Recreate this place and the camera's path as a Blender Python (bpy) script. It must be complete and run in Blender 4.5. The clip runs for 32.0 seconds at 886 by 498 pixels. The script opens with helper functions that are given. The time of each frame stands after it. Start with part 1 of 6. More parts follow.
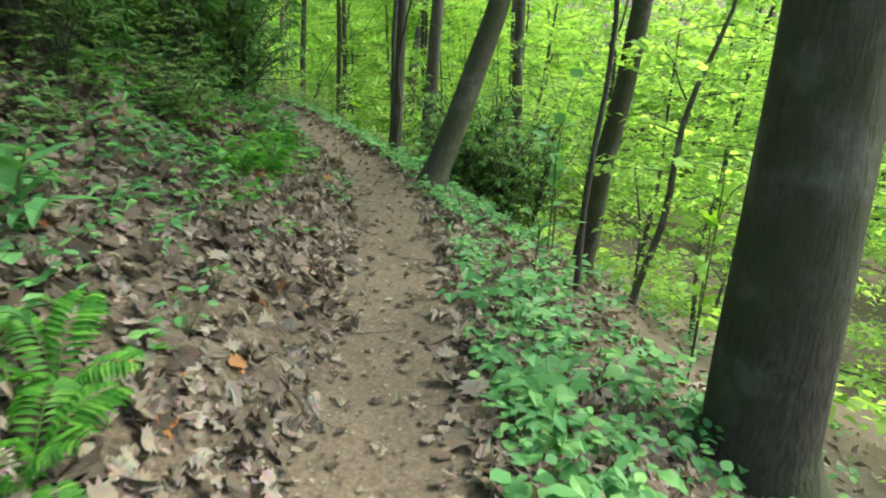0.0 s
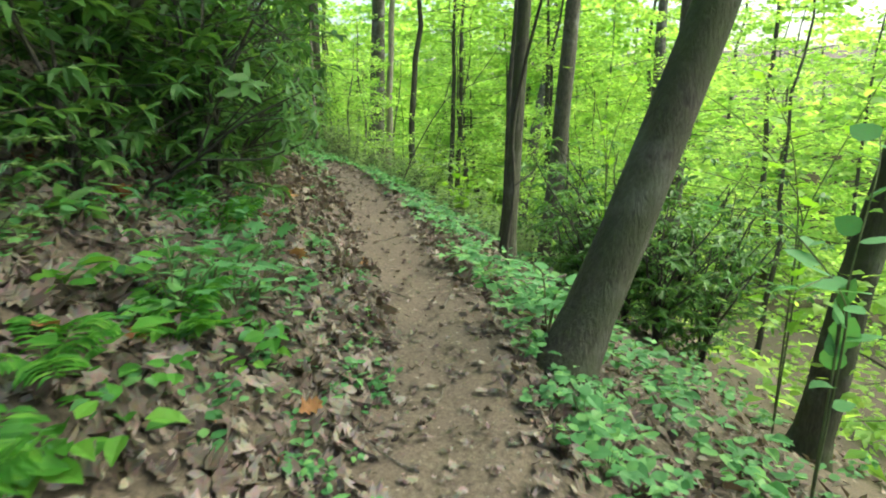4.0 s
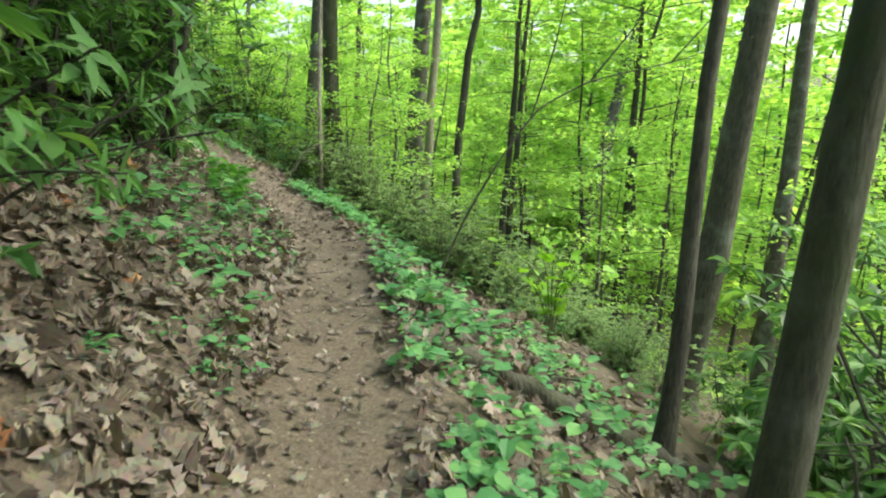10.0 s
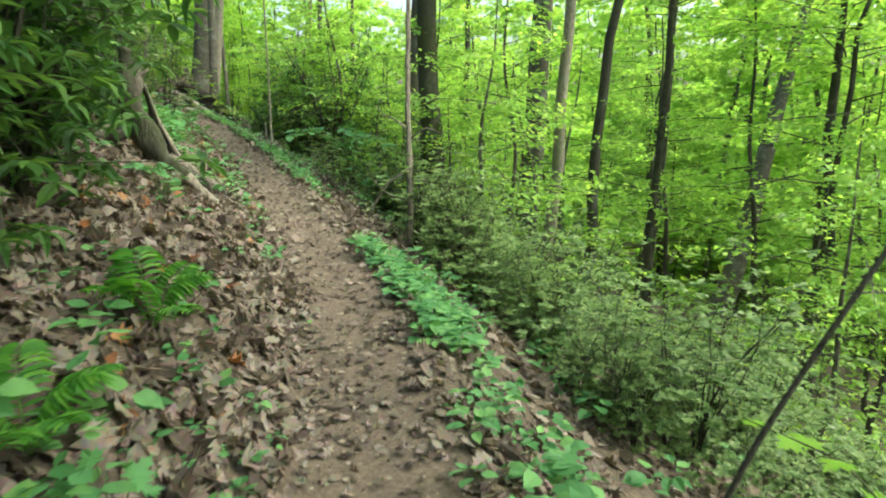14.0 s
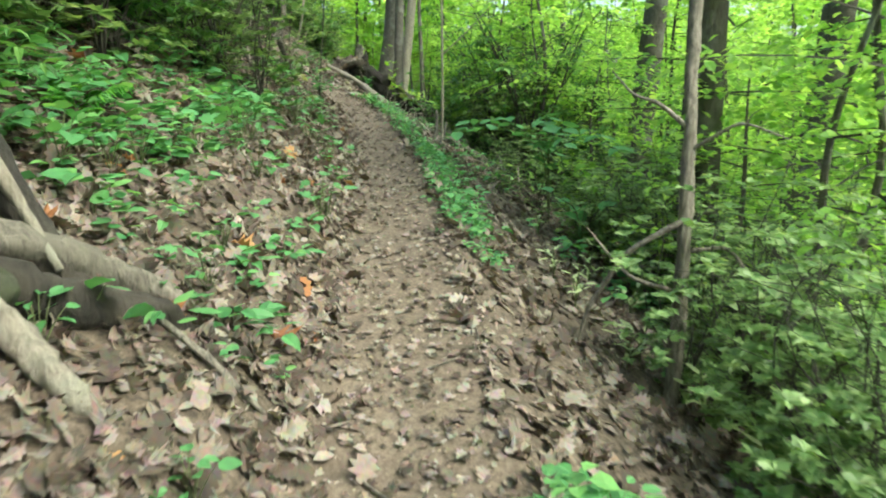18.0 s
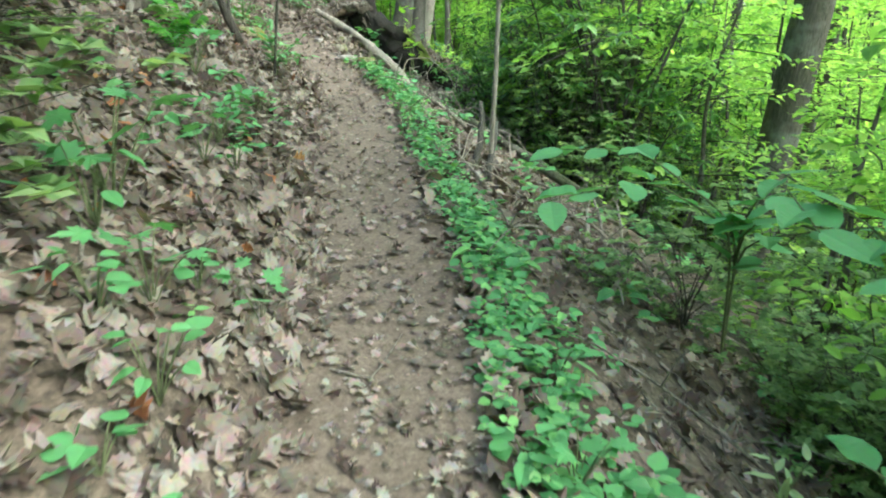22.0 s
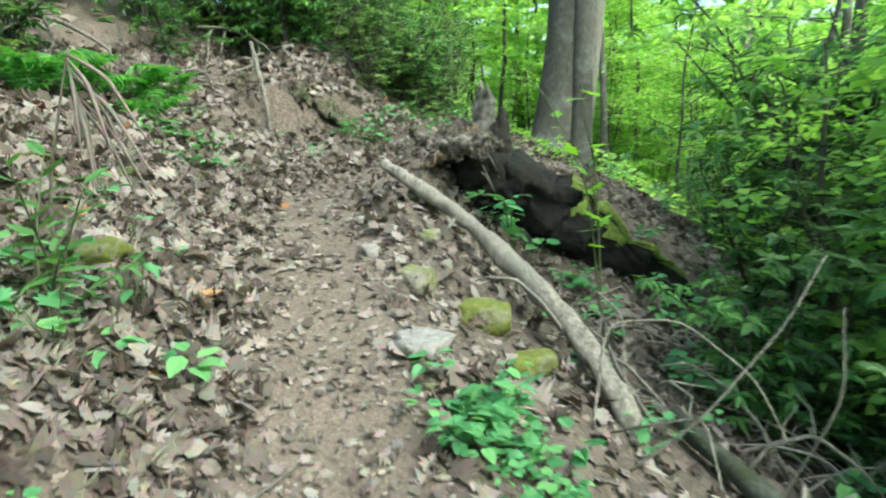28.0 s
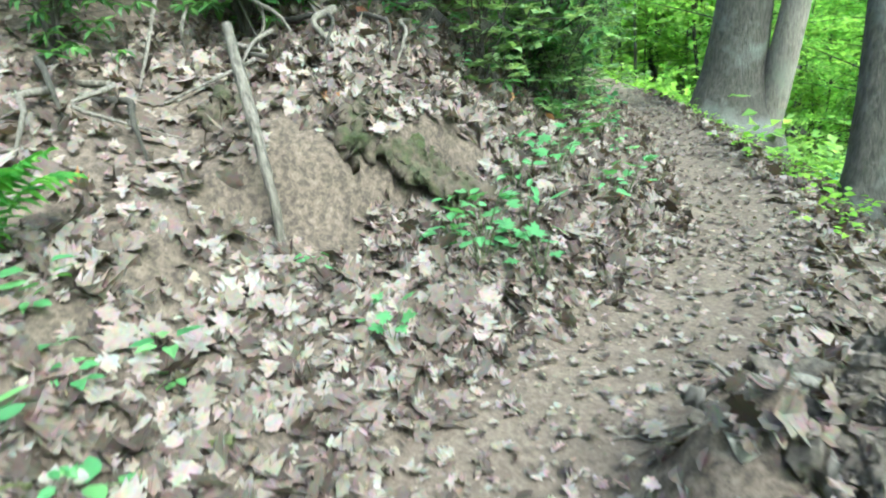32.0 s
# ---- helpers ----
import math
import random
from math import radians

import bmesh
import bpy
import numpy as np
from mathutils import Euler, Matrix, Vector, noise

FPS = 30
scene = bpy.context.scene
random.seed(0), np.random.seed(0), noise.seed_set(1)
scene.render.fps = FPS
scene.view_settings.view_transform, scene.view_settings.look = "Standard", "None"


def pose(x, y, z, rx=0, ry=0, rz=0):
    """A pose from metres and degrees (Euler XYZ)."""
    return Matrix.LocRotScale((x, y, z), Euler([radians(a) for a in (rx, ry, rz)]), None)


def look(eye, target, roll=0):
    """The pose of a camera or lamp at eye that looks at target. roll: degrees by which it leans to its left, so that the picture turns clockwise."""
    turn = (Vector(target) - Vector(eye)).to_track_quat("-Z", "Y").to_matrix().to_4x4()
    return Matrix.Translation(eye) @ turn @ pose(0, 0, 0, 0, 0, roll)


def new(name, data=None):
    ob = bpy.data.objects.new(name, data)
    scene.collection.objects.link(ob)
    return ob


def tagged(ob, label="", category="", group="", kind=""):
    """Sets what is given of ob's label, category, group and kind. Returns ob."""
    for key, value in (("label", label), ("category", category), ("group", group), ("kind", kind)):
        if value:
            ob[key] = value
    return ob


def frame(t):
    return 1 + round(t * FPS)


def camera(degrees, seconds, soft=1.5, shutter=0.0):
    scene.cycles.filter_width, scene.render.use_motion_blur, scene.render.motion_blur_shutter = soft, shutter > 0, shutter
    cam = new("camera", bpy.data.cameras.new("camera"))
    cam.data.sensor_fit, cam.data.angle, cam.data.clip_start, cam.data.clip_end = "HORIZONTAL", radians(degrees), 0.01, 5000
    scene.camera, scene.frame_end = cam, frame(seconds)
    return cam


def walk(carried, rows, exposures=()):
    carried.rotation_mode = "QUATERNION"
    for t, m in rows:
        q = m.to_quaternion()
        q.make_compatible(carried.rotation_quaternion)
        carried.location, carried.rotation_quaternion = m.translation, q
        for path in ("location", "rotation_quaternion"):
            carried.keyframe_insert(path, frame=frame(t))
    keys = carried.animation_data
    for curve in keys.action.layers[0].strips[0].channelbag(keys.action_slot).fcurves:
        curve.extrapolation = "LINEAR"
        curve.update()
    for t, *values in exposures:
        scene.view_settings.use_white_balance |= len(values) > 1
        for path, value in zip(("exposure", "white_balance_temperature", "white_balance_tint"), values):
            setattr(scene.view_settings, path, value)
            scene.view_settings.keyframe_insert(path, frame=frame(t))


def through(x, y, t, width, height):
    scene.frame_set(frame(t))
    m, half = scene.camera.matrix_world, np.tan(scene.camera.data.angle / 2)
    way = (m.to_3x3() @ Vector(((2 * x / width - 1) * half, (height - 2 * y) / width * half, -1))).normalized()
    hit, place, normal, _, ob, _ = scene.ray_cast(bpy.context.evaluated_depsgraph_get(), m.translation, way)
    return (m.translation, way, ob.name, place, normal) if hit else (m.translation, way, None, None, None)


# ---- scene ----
cam = camera(72.0, 32.0, soft=2.0, shutter=0.3)
PATH = [
    (0.00, (0.000, -0.000, 1.450), (-0.000, 3.784, 0.152), 2.17),
    (0.50, (0.002, 0.549, 1.394), (0.047, 4.319, 0.057), 4.01),
    (1.00, (0.047, 1.099, 1.341), (-0.299, 4.857, 0.013), 2.74),
    (1.50, (0.010, 1.632, 1.296), (-0.124, 5.429, 0.044), 2.31),
    (2.00, (-0.066, 2.208, 1.271), (-0.346, 6.029, 0.122), 3.57),
    (2.50, (-0.106, 2.712, 1.297), (-0.960, 6.480, 0.261), -0.09),
    (4.50, (-0.312, 4.690, 1.239), (-1.008, 8.514, 0.294), 0.83),
    (5.00, (-0.390, 5.192, 1.213), (-0.984, 9.019, 0.211), 1.09),
    (5.50, (-0.485, 5.714, 1.206), (-1.293, 9.556, 0.441), -0.97),
    (6.00, (-0.652, 6.238, 1.198), (-1.681, 10.003, 0.323), 0.25),
    (6.50, (-0.767, 6.769, 1.210), (-1.764, 10.564, 0.433), -1.72),
    (7.00, (-0.871, 7.258, 1.208), (-1.893, 11.057, 0.483), -2.11),
    (7.50, (-1.058, 7.781, 1.230), (-2.018, 11.532, 0.223), -0.67),
    (8.00, (-1.220, 8.303, 1.244), (-2.393, 11.999, 0.258), -1.18),
    (8.50, (-1.411, 8.788, 1.239), (-2.463, 12.532, 0.304), -0.01),
    (9.00, (-1.587, 9.309, 1.242), (-2.749, 13.034, 0.363), 1.93),
    (9.50, (-1.800, 9.770, 1.234), (-2.839, 13.558, 0.476), 1.66),
    (10.00, (-1.969, 10.255, 1.233), (-2.992, 14.020, 0.349), 2.76),
    (10.50, (-2.133, 10.725, 1.213), (-3.360, 14.460, 0.472), 1.75),
    (11.00, (-2.327, 11.211, 1.208), (-3.308, 14.930, 0.108), 2.24),
    (11.50, (-2.519, 11.718, 1.208), (-3.769, 15.421, 0.356), -1.84),
    (12.00, (-2.732, 12.222, 1.218), (-3.720, 15.953, 0.171), 0.48),
    (12.50, (-2.897, 12.703, 1.240), (-4.243, 16.375, 0.397), -2.59),
    (13.00, (-3.121, 13.145, 1.273), (-4.467, 16.804, 0.378), -0.71),
    (13.50, (-3.306, 13.589, 1.288), (-4.975, 17.122, 0.433), -0.89),
    (15.50, (-4.483, 15.814, 1.244), (-6.149, 19.321, 0.282), 2.92),
    (16.00, (-4.803, 16.363, 1.266), (-7.053, 19.612, 0.649), -0.41),
    (16.50, (-5.115, 16.819, 1.264), (-7.183, 20.176, 0.592), 1.32),
    (17.00, (-5.461, 17.272, 1.250), (-7.802, 20.399, 0.385), 0.88),
    (17.50, (-5.876, 17.698, 1.218), (-8.302, 20.698, 0.162), 2.07),
    (18.00, (-6.310, 18.166, 1.213), (-9.042, 20.921, 0.241), -0.69),
    (18.50, (-6.783, 18.611, 1.223), (-9.593, 21.291, 0.263), 0.14),
    (19.00, (-7.253, 19.045, 1.225), (-10.010, 21.783, 0.275), 0.67),
    (19.50, (-7.738, 19.443, 1.262), (-10.377, 22.307, 0.349), -2.20),
    (20.00, (-8.169, 19.848, 1.332), (-10.725, 22.730, 0.257), 0.70),
    (20.50, (-8.559, 20.259, 1.394), (-11.225, 23.044, 0.328), 0.36),
    (21.00, (-8.972, 20.616, 1.454), (-11.496, 23.492, 0.289), 4.16),
    (21.50, (-9.462, 21.008, 1.527), (-12.375, 23.559, 0.523), 2.61),
    (22.00, (-9.930, 21.397, 1.592), (-12.661, 24.010, 0.282), 0.80),
    (22.50, (-10.344, 21.771, 1.638), (-13.151, 24.319, 0.360), -0.70),
    (23.00, (-10.805, 22.137, 1.697), (-13.673, 24.695, 0.589), -0.70),
    (23.50, (-11.214, 22.498, 1.726), (-14.257, 24.849, 0.625), -3.80),
    (24.00, (-11.567, 22.853, 1.753), (-14.574, 25.327, 0.838), -1.98),
    (24.50, (-12.026, 23.163, 1.807), (-14.998, 25.686, 0.916), -0.91),
    (25.00, (-12.501, 23.498, 1.883), (-15.699, 25.819, 1.262), -0.28),
    (25.50, (-13.012, 23.826, 1.958), (-16.171, 26.195, 1.318), -2.92),
    (27.50, (-14.877, 25.308, 2.262), (-18.095, 27.603, 1.644), -0.42),
    (28.00, (-15.346, 25.585, 2.329), (-18.715, 27.575, 1.498), -3.82),
    (28.50, (-15.852, 25.868, 2.394), (-19.412, 27.554, 1.697), -4.77),
    (29.00, (-16.385, 26.144, 2.455), (-19.910, 27.888, 1.723), -4.22),
    (29.50, (-16.879, 26.405, 2.512), (-20.434, 28.095, 1.801), -4.23),
    (30.00, (-17.425, 26.599, 2.593), (-21.039, 28.130, 1.820), -3.94),
    (30.50, (-17.934, 26.847, 2.701), (-21.423, 28.318, 1.412), -7.00),
    (31.00, (-18.423, 26.934, 2.860), (-22.034, 28.363, 1.900), -5.89),
    (31.50, (-18.891, 27.014, 2.997), (-22.429, 28.466, 1.827), -3.68),
    (32.00, (-19.415, 27.092, 3.157), (-22.866, 28.634, 1.848), -5.59),
]
walk(cam, [(t, look(eye, target, roll)) for t, eye, target, roll in PATH],
     exposures=[(0.0, 1.7, 6450, -6), (5.0, 1.95, 6500, -4), (13.0, 1.9, 6500, -3), (16.0, 1.7, 6850, -5), (18.0, 1.95, 6250, -6), (20.0, 2.05, 5800, -7), (23.0, 2.4, 5650, -3), (25.0, 2.4, 5500, -2), (28.0, 2.15, 5550, -6), (30.0, 2.35, 5250, -4), (31.0, 2.5, 5200, -4), (32.0, 2.58, 5200, -5)])

# ---- light: bright hazy sky over a closed wood ----
world = bpy.data.worlds.new("sky")
scene.world = world
world.use_nodes = True
wn = world.node_tree
sky = wn.nodes.new("ShaderNodeTexSky")
sky.sky_type = "NISHITA"
sky.sun_disc = False
sky.sun_elevation, sky.sun_rotation = radians(52), radians(70)
sky.air_density, sky.dust_density, sky.ozone_density = 1.0, 6.0, 0.6
bg = wn.nodes["Background"]
bg.inputs["Strength"].default_value = 0.15
wn.links.new(sky.outputs["Color"], bg.inputs["Color"])

sun_data = bpy.data.lights.new("sun", "SUN")
sun_data.energy, sun_data.angle, sun_data.color = 1.2, radians(25), (1.0, 0.96, 0.88)
sun = new("sun", sun_data)
sun.matrix_world = look((0, 0, 30), (-14, -5.1, 10.9))


# ---- materials ----
def material(name):
    m = bpy.data.materials.new(name)
    m.use_nodes = True
    return m, m.node_tree, m.node_tree.nodes["Principled BSDF"]


def node(tree, kind, **values):
    n = tree.nodes.new(kind)
    for key, value in values.items():
        n.inputs[key.replace("_", " ")].default_value = value
    return n


def ramp(tree, stops):
    n = tree.nodes.new("ShaderNodeValToRGB")
    e = n.color_ramp.elements
    while len(e) < len(stops):
        e.new(0.5)
    for k, (at, colour) in zip(e, stops):
        k.position, k.color = at, (*colour, 1)
    return n


def leaf_material(name, dark, light, yellow, through=0.45, gloss=0.45, fleck=35.0, blotch=0.35):
    """Thin leaf: reflects on its face and lets light through; each leaf its own tone."""
    m, tree, face = material(name)
    link = tree.links.new
    geo = tree.nodes.new("ShaderNodeNewGeometry")
    tone = ramp(tree, [(0.0, dark), (0.55, light), (1.0, yellow)])
    link(geo.outputs["Random Per Island"], tone.inputs["Fac"])
    pos = tree.nodes.new("ShaderNodeNewGeometry")
    spots = node(tree, "ShaderNodeTexNoise", Scale=fleck, Detail=4.0, Roughness=0.7)
    link(pos.outputs["Position"], spots.inputs["Vector"])
    mix = tree.nodes.new("ShaderNodeMix")
    mix.data_type, mix.blend_type = "RGBA", "MULTIPLY"
    mix.inputs["Factor"].default_value = blotch
    link(tone.outputs["Color"], mix.inputs["A"])
    link(spots.outputs["Color"], mix.inputs["B"])
    face.inputs["Roughness"].default_value = gloss
    face.inputs["Specular IOR Level"].default_value = 0.3
    link(mix.outputs["Result"], face.inputs["Base Color"])
    back = tree.nodes.new("ShaderNodeBsdfTranslucent")
    bright = tree.nodes.new("ShaderNodeMix")
    bright.data_type, bright.blend_type = "RGBA", "MULTIPLY"
    bright.inputs["Factor"].default_value = 1.0
    bright.inputs["B"].default_value = (1.6, 1.5, 0.85, 1)
    link(mix.outputs["Result"], bright.inputs["A"])
    link(bright.outputs["Result"], back.inputs["Color"])
    both = tree.nodes.new("ShaderNodeMixShader")
    both.inputs["Fac"].default_value = through
    link(face.outputs["BSDF"], both.inputs[1])
    link(back.outputs["BSDF"], both.inputs[2])
    link(both.outputs["Shader"], tree.nodes["Material Output"].inputs["Surface"])
    return m


def bark_material(name, dark, light, lichen, rough_scale=9.0, moss=None):
    m, tree, face = material(name)
    link = tree.links.new
    co = tree.nodes.new("ShaderNodeTexCoord")
    stretch = tree.nodes.new("ShaderNodeMapping")
    stretch.inputs["Scale"].default_value = (1.0, 1.0, 0.22)
    link(co.outputs["Object"], stretch.inputs["Vector"])
    grain = node(tree, "ShaderNodeTexNoise", Scale=rough_scale * 4, Detail=6.0, Roughness=0.65)
    link(stretch.outputs["Vector"], grain.inputs["Vector"])
    cells = node(tree, "ShaderNodeTexNoise", Scale=2.2, Detail=5.0, Roughness=0.6)
    link(co.outputs["Object"], cells.inputs["Vector"])
    base = ramp(tree, [(0.32, dark), (0.68, light)])
    link(grain.outputs["Fac"], base.inputs["Fac"])
    patch = ramp(tree, [(0.5, (0, 0, 0)), (0.66, (1, 1, 1))])
    link(cells.outputs["Fac"], patch.inputs["Fac"])
    mix = tree.nodes.new("ShaderNodeMix")
    mix.data_type = "RGBA"
    mix.inputs["B"].default_value = (*lichen, 1)
    link(patch.outputs["Color"], mix.inputs["Factor"])
    link(base.outputs["Color"], mix.inputs["A"])
    out = mix.outputs["Result"]
    if moss:
        green = node(tree, "ShaderNodeTexNoise", Scale=1.3, Detail=6.0, Roughness=0.7)
        link(co.outputs["Object"], green.inputs["Vector"])
        where = ramp(tree, [(0.42, (0, 0, 0)), (0.6, (1, 1, 1))])
        link(green.outputs["Fac"], where.inputs["Fac"])
        over = tree.nodes.new("ShaderNodeMix")
        over.data_type = "RGBA"
        over.inputs["B"].default_value = (*moss, 1)
        link(where.outputs["Color"], over.inputs["Factor"])
        link(out, over.inputs["A"])
        out = over.outputs["Result"]
    link(out, face.inputs["Base Color"])
    face.inputs["Roughness"].default_value = 0.9
    bump = node(tree, "ShaderNodeBump", Strength=1.0, Distance=0.03)
    link(grain.outputs["Fac"], bump.inputs["Height"])
    link(bump.outputs["Normal"], face.inputs["Normal"])
    return m


def earth_material():
    """Bare trodden soil on the trail, dark humus under the litter beside it."""
    m, tree, face = material("earth")
    link = tree.links.new
    geo = tree.nodes.new("ShaderNodeNewGeometry")
    worn = tree.nodes.new("ShaderNodeAttribute")
    worn.attribute_name = "worn"
    fine = node(tree, "ShaderNodeTexNoise", Scale=42.0, Detail=8.0, Roughness=0.7)
    wide = node(tree, "ShaderNodeTexNoise", Scale=2.3, Detail=5.0, Roughness=0.6)
    chips = node(tree, "ShaderNodeTexNoise", Scale=26.0, Detail=10.0, Roughness=0.75, Distortion=0.3)
    for n in (fine, wide, chips):
        link(geo.outputs["Position"], n.inputs["Vector"])
    soil = ramp(tree, [(0.28, (0.066, 0.049, 0.037)), (0.5, (0.15, 0.114, 0.086)), (0.75, (0.24, 0.193, 0.15))])
    link(fine.outputs["Fac"], soil.inputs["Fac"])
    humus = ramp(tree, [(0.34, (0.022, 0.017, 0.013)), (0.47, (0.085, 0.064, 0.047)), (0.66, (0.2, 0.158, 0.12))])
    link(chips.outputs["Fac"], humus.inputs["Fac"])
    patchy = tree.nodes.new("ShaderNodeMath")
    patchy.operation = "MULTIPLY_ADD"
    link(wide.outputs["Fac"], patchy.inputs[0])
    patchy.inputs[1].default_value = 0.9
    link(worn.outputs["Fac"], patchy.inputs[2])
    edge = ramp(tree, [(0.75, (0, 0, 0)), (1.05, (1, 1, 1))])
    edge.color_ramp.elements[1].position = 1.0
    link(patchy.outputs["Value"], edge.inputs["Fac"])
    mix = tree.nodes.new("ShaderNodeMix")
    mix.data_type = "RGBA"
    link(edge.outputs["Color"], mix.inputs["Factor"])
    link(humus.outputs["Color"], mix.inputs["A"])
    link(soil.outputs["Color"], mix.inputs["B"])
    tint = tree.nodes.new("ShaderNodeMix")
    tint.data_type, tint.blend_type = "RGBA", "MULTIPLY"
    tint.inputs["Factor"].default_value = 0.5
    link(mix.outputs["Result"], tint.inputs["A"])
    shade = ramp(tree, [(0.35, (0.42, 0.4, 0.38)), (0.65, (0.78, 0.77, 0.75))])
    link(wide.outputs["Fac"], shade.inputs["Fac"])
    link(shade.outputs["Color"], tint.inputs["B"])
    link(tint.outputs["Result"], face.inputs["Base Color"])
    face.inputs["Roughness"].default_value = 0.95
    bump = node(tree, "ShaderNodeBump", Strength=0.6, Distance=0.015)
    link(fine.outputs["Fac"], bump.inputs["Height"])
    link(bump.outputs["Normal"], face.inputs["Normal"])
    return m


def stone_material(name, dark, light, moss=None, cover=0.5, relief=0.025):
    m, tree, face = material(name)
    link = tree.links.new
    co = tree.nodes.new("ShaderNodeTexCoord")
    grain = node(tree, "ShaderNodeTexNoise", Scale=24.0, Detail=8.0, Roughness=0.7)
    link(co.outputs["Object"], grain.inputs["Vector"])
    base = ramp(tree, [(0.3, dark), (0.7, light)])
    link(grain.outputs["Fac"], base.inputs["Fac"])
    out = base.outputs["Color"]
    if moss:
        wide = node(tree, "ShaderNodeTexNoise", Scale=5.0, Detail=6.0, Roughness=0.7)
        link(co.outputs["Object"], wide.inputs["Vector"])
        where = ramp(tree, [(cover - 0.08, (1, 1, 1)), (cover + 0.08, (0, 0, 0))])
        link(wide.outputs["Fac"], where.inputs["Fac"])
        tone = ramp(tree, [(0.3, [c * 0.45 for c in moss]), (0.7, moss)])
        link(grain.outputs["Fac"], tone.inputs["Fac"])
        mix = tree.nodes.new("ShaderNodeMix")
        mix.data_type = "RGBA"
        link(where.outputs["Color"], mix.inputs["Factor"])
        link(out, mix.inputs["A"])
        link(tone.outputs["Color"], mix.inputs["B"])
        out = mix.outputs["Result"]
    link(out, face.inputs["Base Color"])
    face.inputs["Roughness"].default_value = 0.92
    bump = node(tree, "ShaderNodeBump", Strength=1.0, Distance=relief)
    link(grain.outputs["Fac"], bump.inputs["Height"])
    link(bump.outputs["Normal"], face.inputs["Normal"])
    return m


EARTH = earth_material()
BARK = bark_material("bark_grey_brown", (0.03, 0.028, 0.022), (0.11, 0.1, 0.08), (0.15, 0.155, 0.135))
BARK_DARK = bark_material("bark_dark", (0.02, 0.018, 0.014), (0.065, 0.058, 0.045), (0.07, 0.072, 0.055))
BARK_PALE = bark_material("bark_pale", (0.13, 0.11, 0.088), (0.33, 0.29, 0.24), (0.24, 0.235, 0.19))
BARK_MOSSY = bark_material("bark_mossy", (0.018, 0.016, 0.012), (0.07, 0.063, 0.047), (0.11, 0.115, 0.095), moss=(0.034, 0.042, 0.016))
WOOD_DEAD = bark_material("dead_wood_grey", (0.06, 0.052, 0.042), (0.27, 0.24, 0.2), (0.13, 0.115, 0.095), rough_scale=11)
WOOD_ROT = bark_material("rotten_wood_black", (0.006, 0.005, 0.004), (0.04, 0.033, 0.026), (0.055, 0.046, 0.036))
POLE_WOOD = bark_material("smooth_fallen_pole", (0.11, 0.095, 0.075), (0.34, 0.3, 0.245), (0.2, 0.18, 0.145), rough_scale=7)
CANOPY = leaf_material("canopy_leaves", (0.175, 0.345, 0.074), (0.28, 0.49, 0.12), (0.415, 0.59, 0.17), through=0.62, gloss=0.5, blotch=0.25)


# ---- ground ----
TRAIL = np.array([
    (0.25, -6, -0.06), (0.05, -2.5, -0.02), (-0.12, 0, -0.03), (-0.2, 1.5, -0.11), (-0.27, 3, -0.17), (-0.42, 4.7, -0.2),
    (-0.72, 6.6, -0.23), (-1.25, 8.4, -0.22), (-1.95, 9.9, -0.22), (-2.45, 11.05, -0.23), (-3.2, 12.8, -0.2),
    (-3.8, 14.1, -0.18), (-4.5, 15.5, -0.2), (-5.2, 16.55, -0.2), (-6.3, 18.0, -0.22), (-7.15, 18.85, -0.2),
    (-8.2, 19.85, -0.1), (-9.45, 20.9, 0.07), (-10.6, 21.85, 0.22), (-12.2, 23.15, 0.39), (-14.05, 24.4, 0.66),
    (-15.7, 25.5, 0.91), (-17.4, 26.25, 1.15), (-18.2, 26.55, 1.32), (-19.35, 26.95, 1.56), (-20.2, 27.3, 1.72),
    (-20.85, 27.85, 1.8), (-21.15, 28.7, 1.81), (-21.5, 29.6, 1.8), (-22.1, 30.4, 1.8), (-23.4, 31.6, 1.79),
    (-25.2, 33.0, 1.78), (-27.5, 34.6, 1.78), (-30.5, 36.4, 1.8)])


def smooth_line(points, step=0.1):
    """Catmull-Rom through the points, then even steps."""
    p = np.vstack([2 * points[0] - points[1], points, 2 * points[-1] - points[-2]])
    out = []
    for a, b, c, d in zip(p[:-3], p[1:-2], p[2:-1], p[3:]):
        for u in np.linspace(0, 1, 12, endpoint=False):
            out.append(0.5 * (2 * b + (c - a) * u + (2 * a - 5 * b + 4 * c - d) * u * u + (3 * b - a - 3 * c + d) * u ** 3))
    out = np.array(out + [points[-1]])
    s = np.r_[0, np.cumsum(np.linalg.norm(np.diff(out[:, :2], axis=0), axis=1))]
    at = np.arange(0, s[-1], step)
    return np.stack([np.interp(at, s, out[:, k]) for k in range(3)], 1)


LINE = smooth_line(TRAIL)
k = np.ones(9) / 9
LINE[4:-4, 2] = np.convolve(LINE[:, 2], k, "valid")
first, last = LINE[0] - LINE[15], LINE[-1] - LINE[-16]
first[2] = last[2] = 0
first, last = first / np.linalg.norm(first), last / np.linalg.norm(last)
LONG = np.vstack([LINE[0] + first * np.arange(140, 0, -2.0)[:, None], LINE, LINE[-1] + last * np.arange(2, 140, 2.0)[:, None]])
HEAD = np.gradient(LONG[:, :2], axis=0)
HEAD /= np.linalg.norm(HEAD, axis=1)[:, None]


def waves(x, y, scale, seed):
    """Cheap smooth noise, about -1 to 1."""
    r = np.random.RandomState(seed)
    total = 0
    for i in range(6):
        a, f, p = r.rand() * 6.283, scale * (0.6 + 1.3 * r.rand()), r.rand() * 6.283
        total = total + np.sin((x * np.cos(a) + y * np.sin(a)) * f + p + 0.8 * np.sin((y * np.cos(a) - x * np.sin(a)) * f * 0.6 + p * 2))
    return total / 3.2


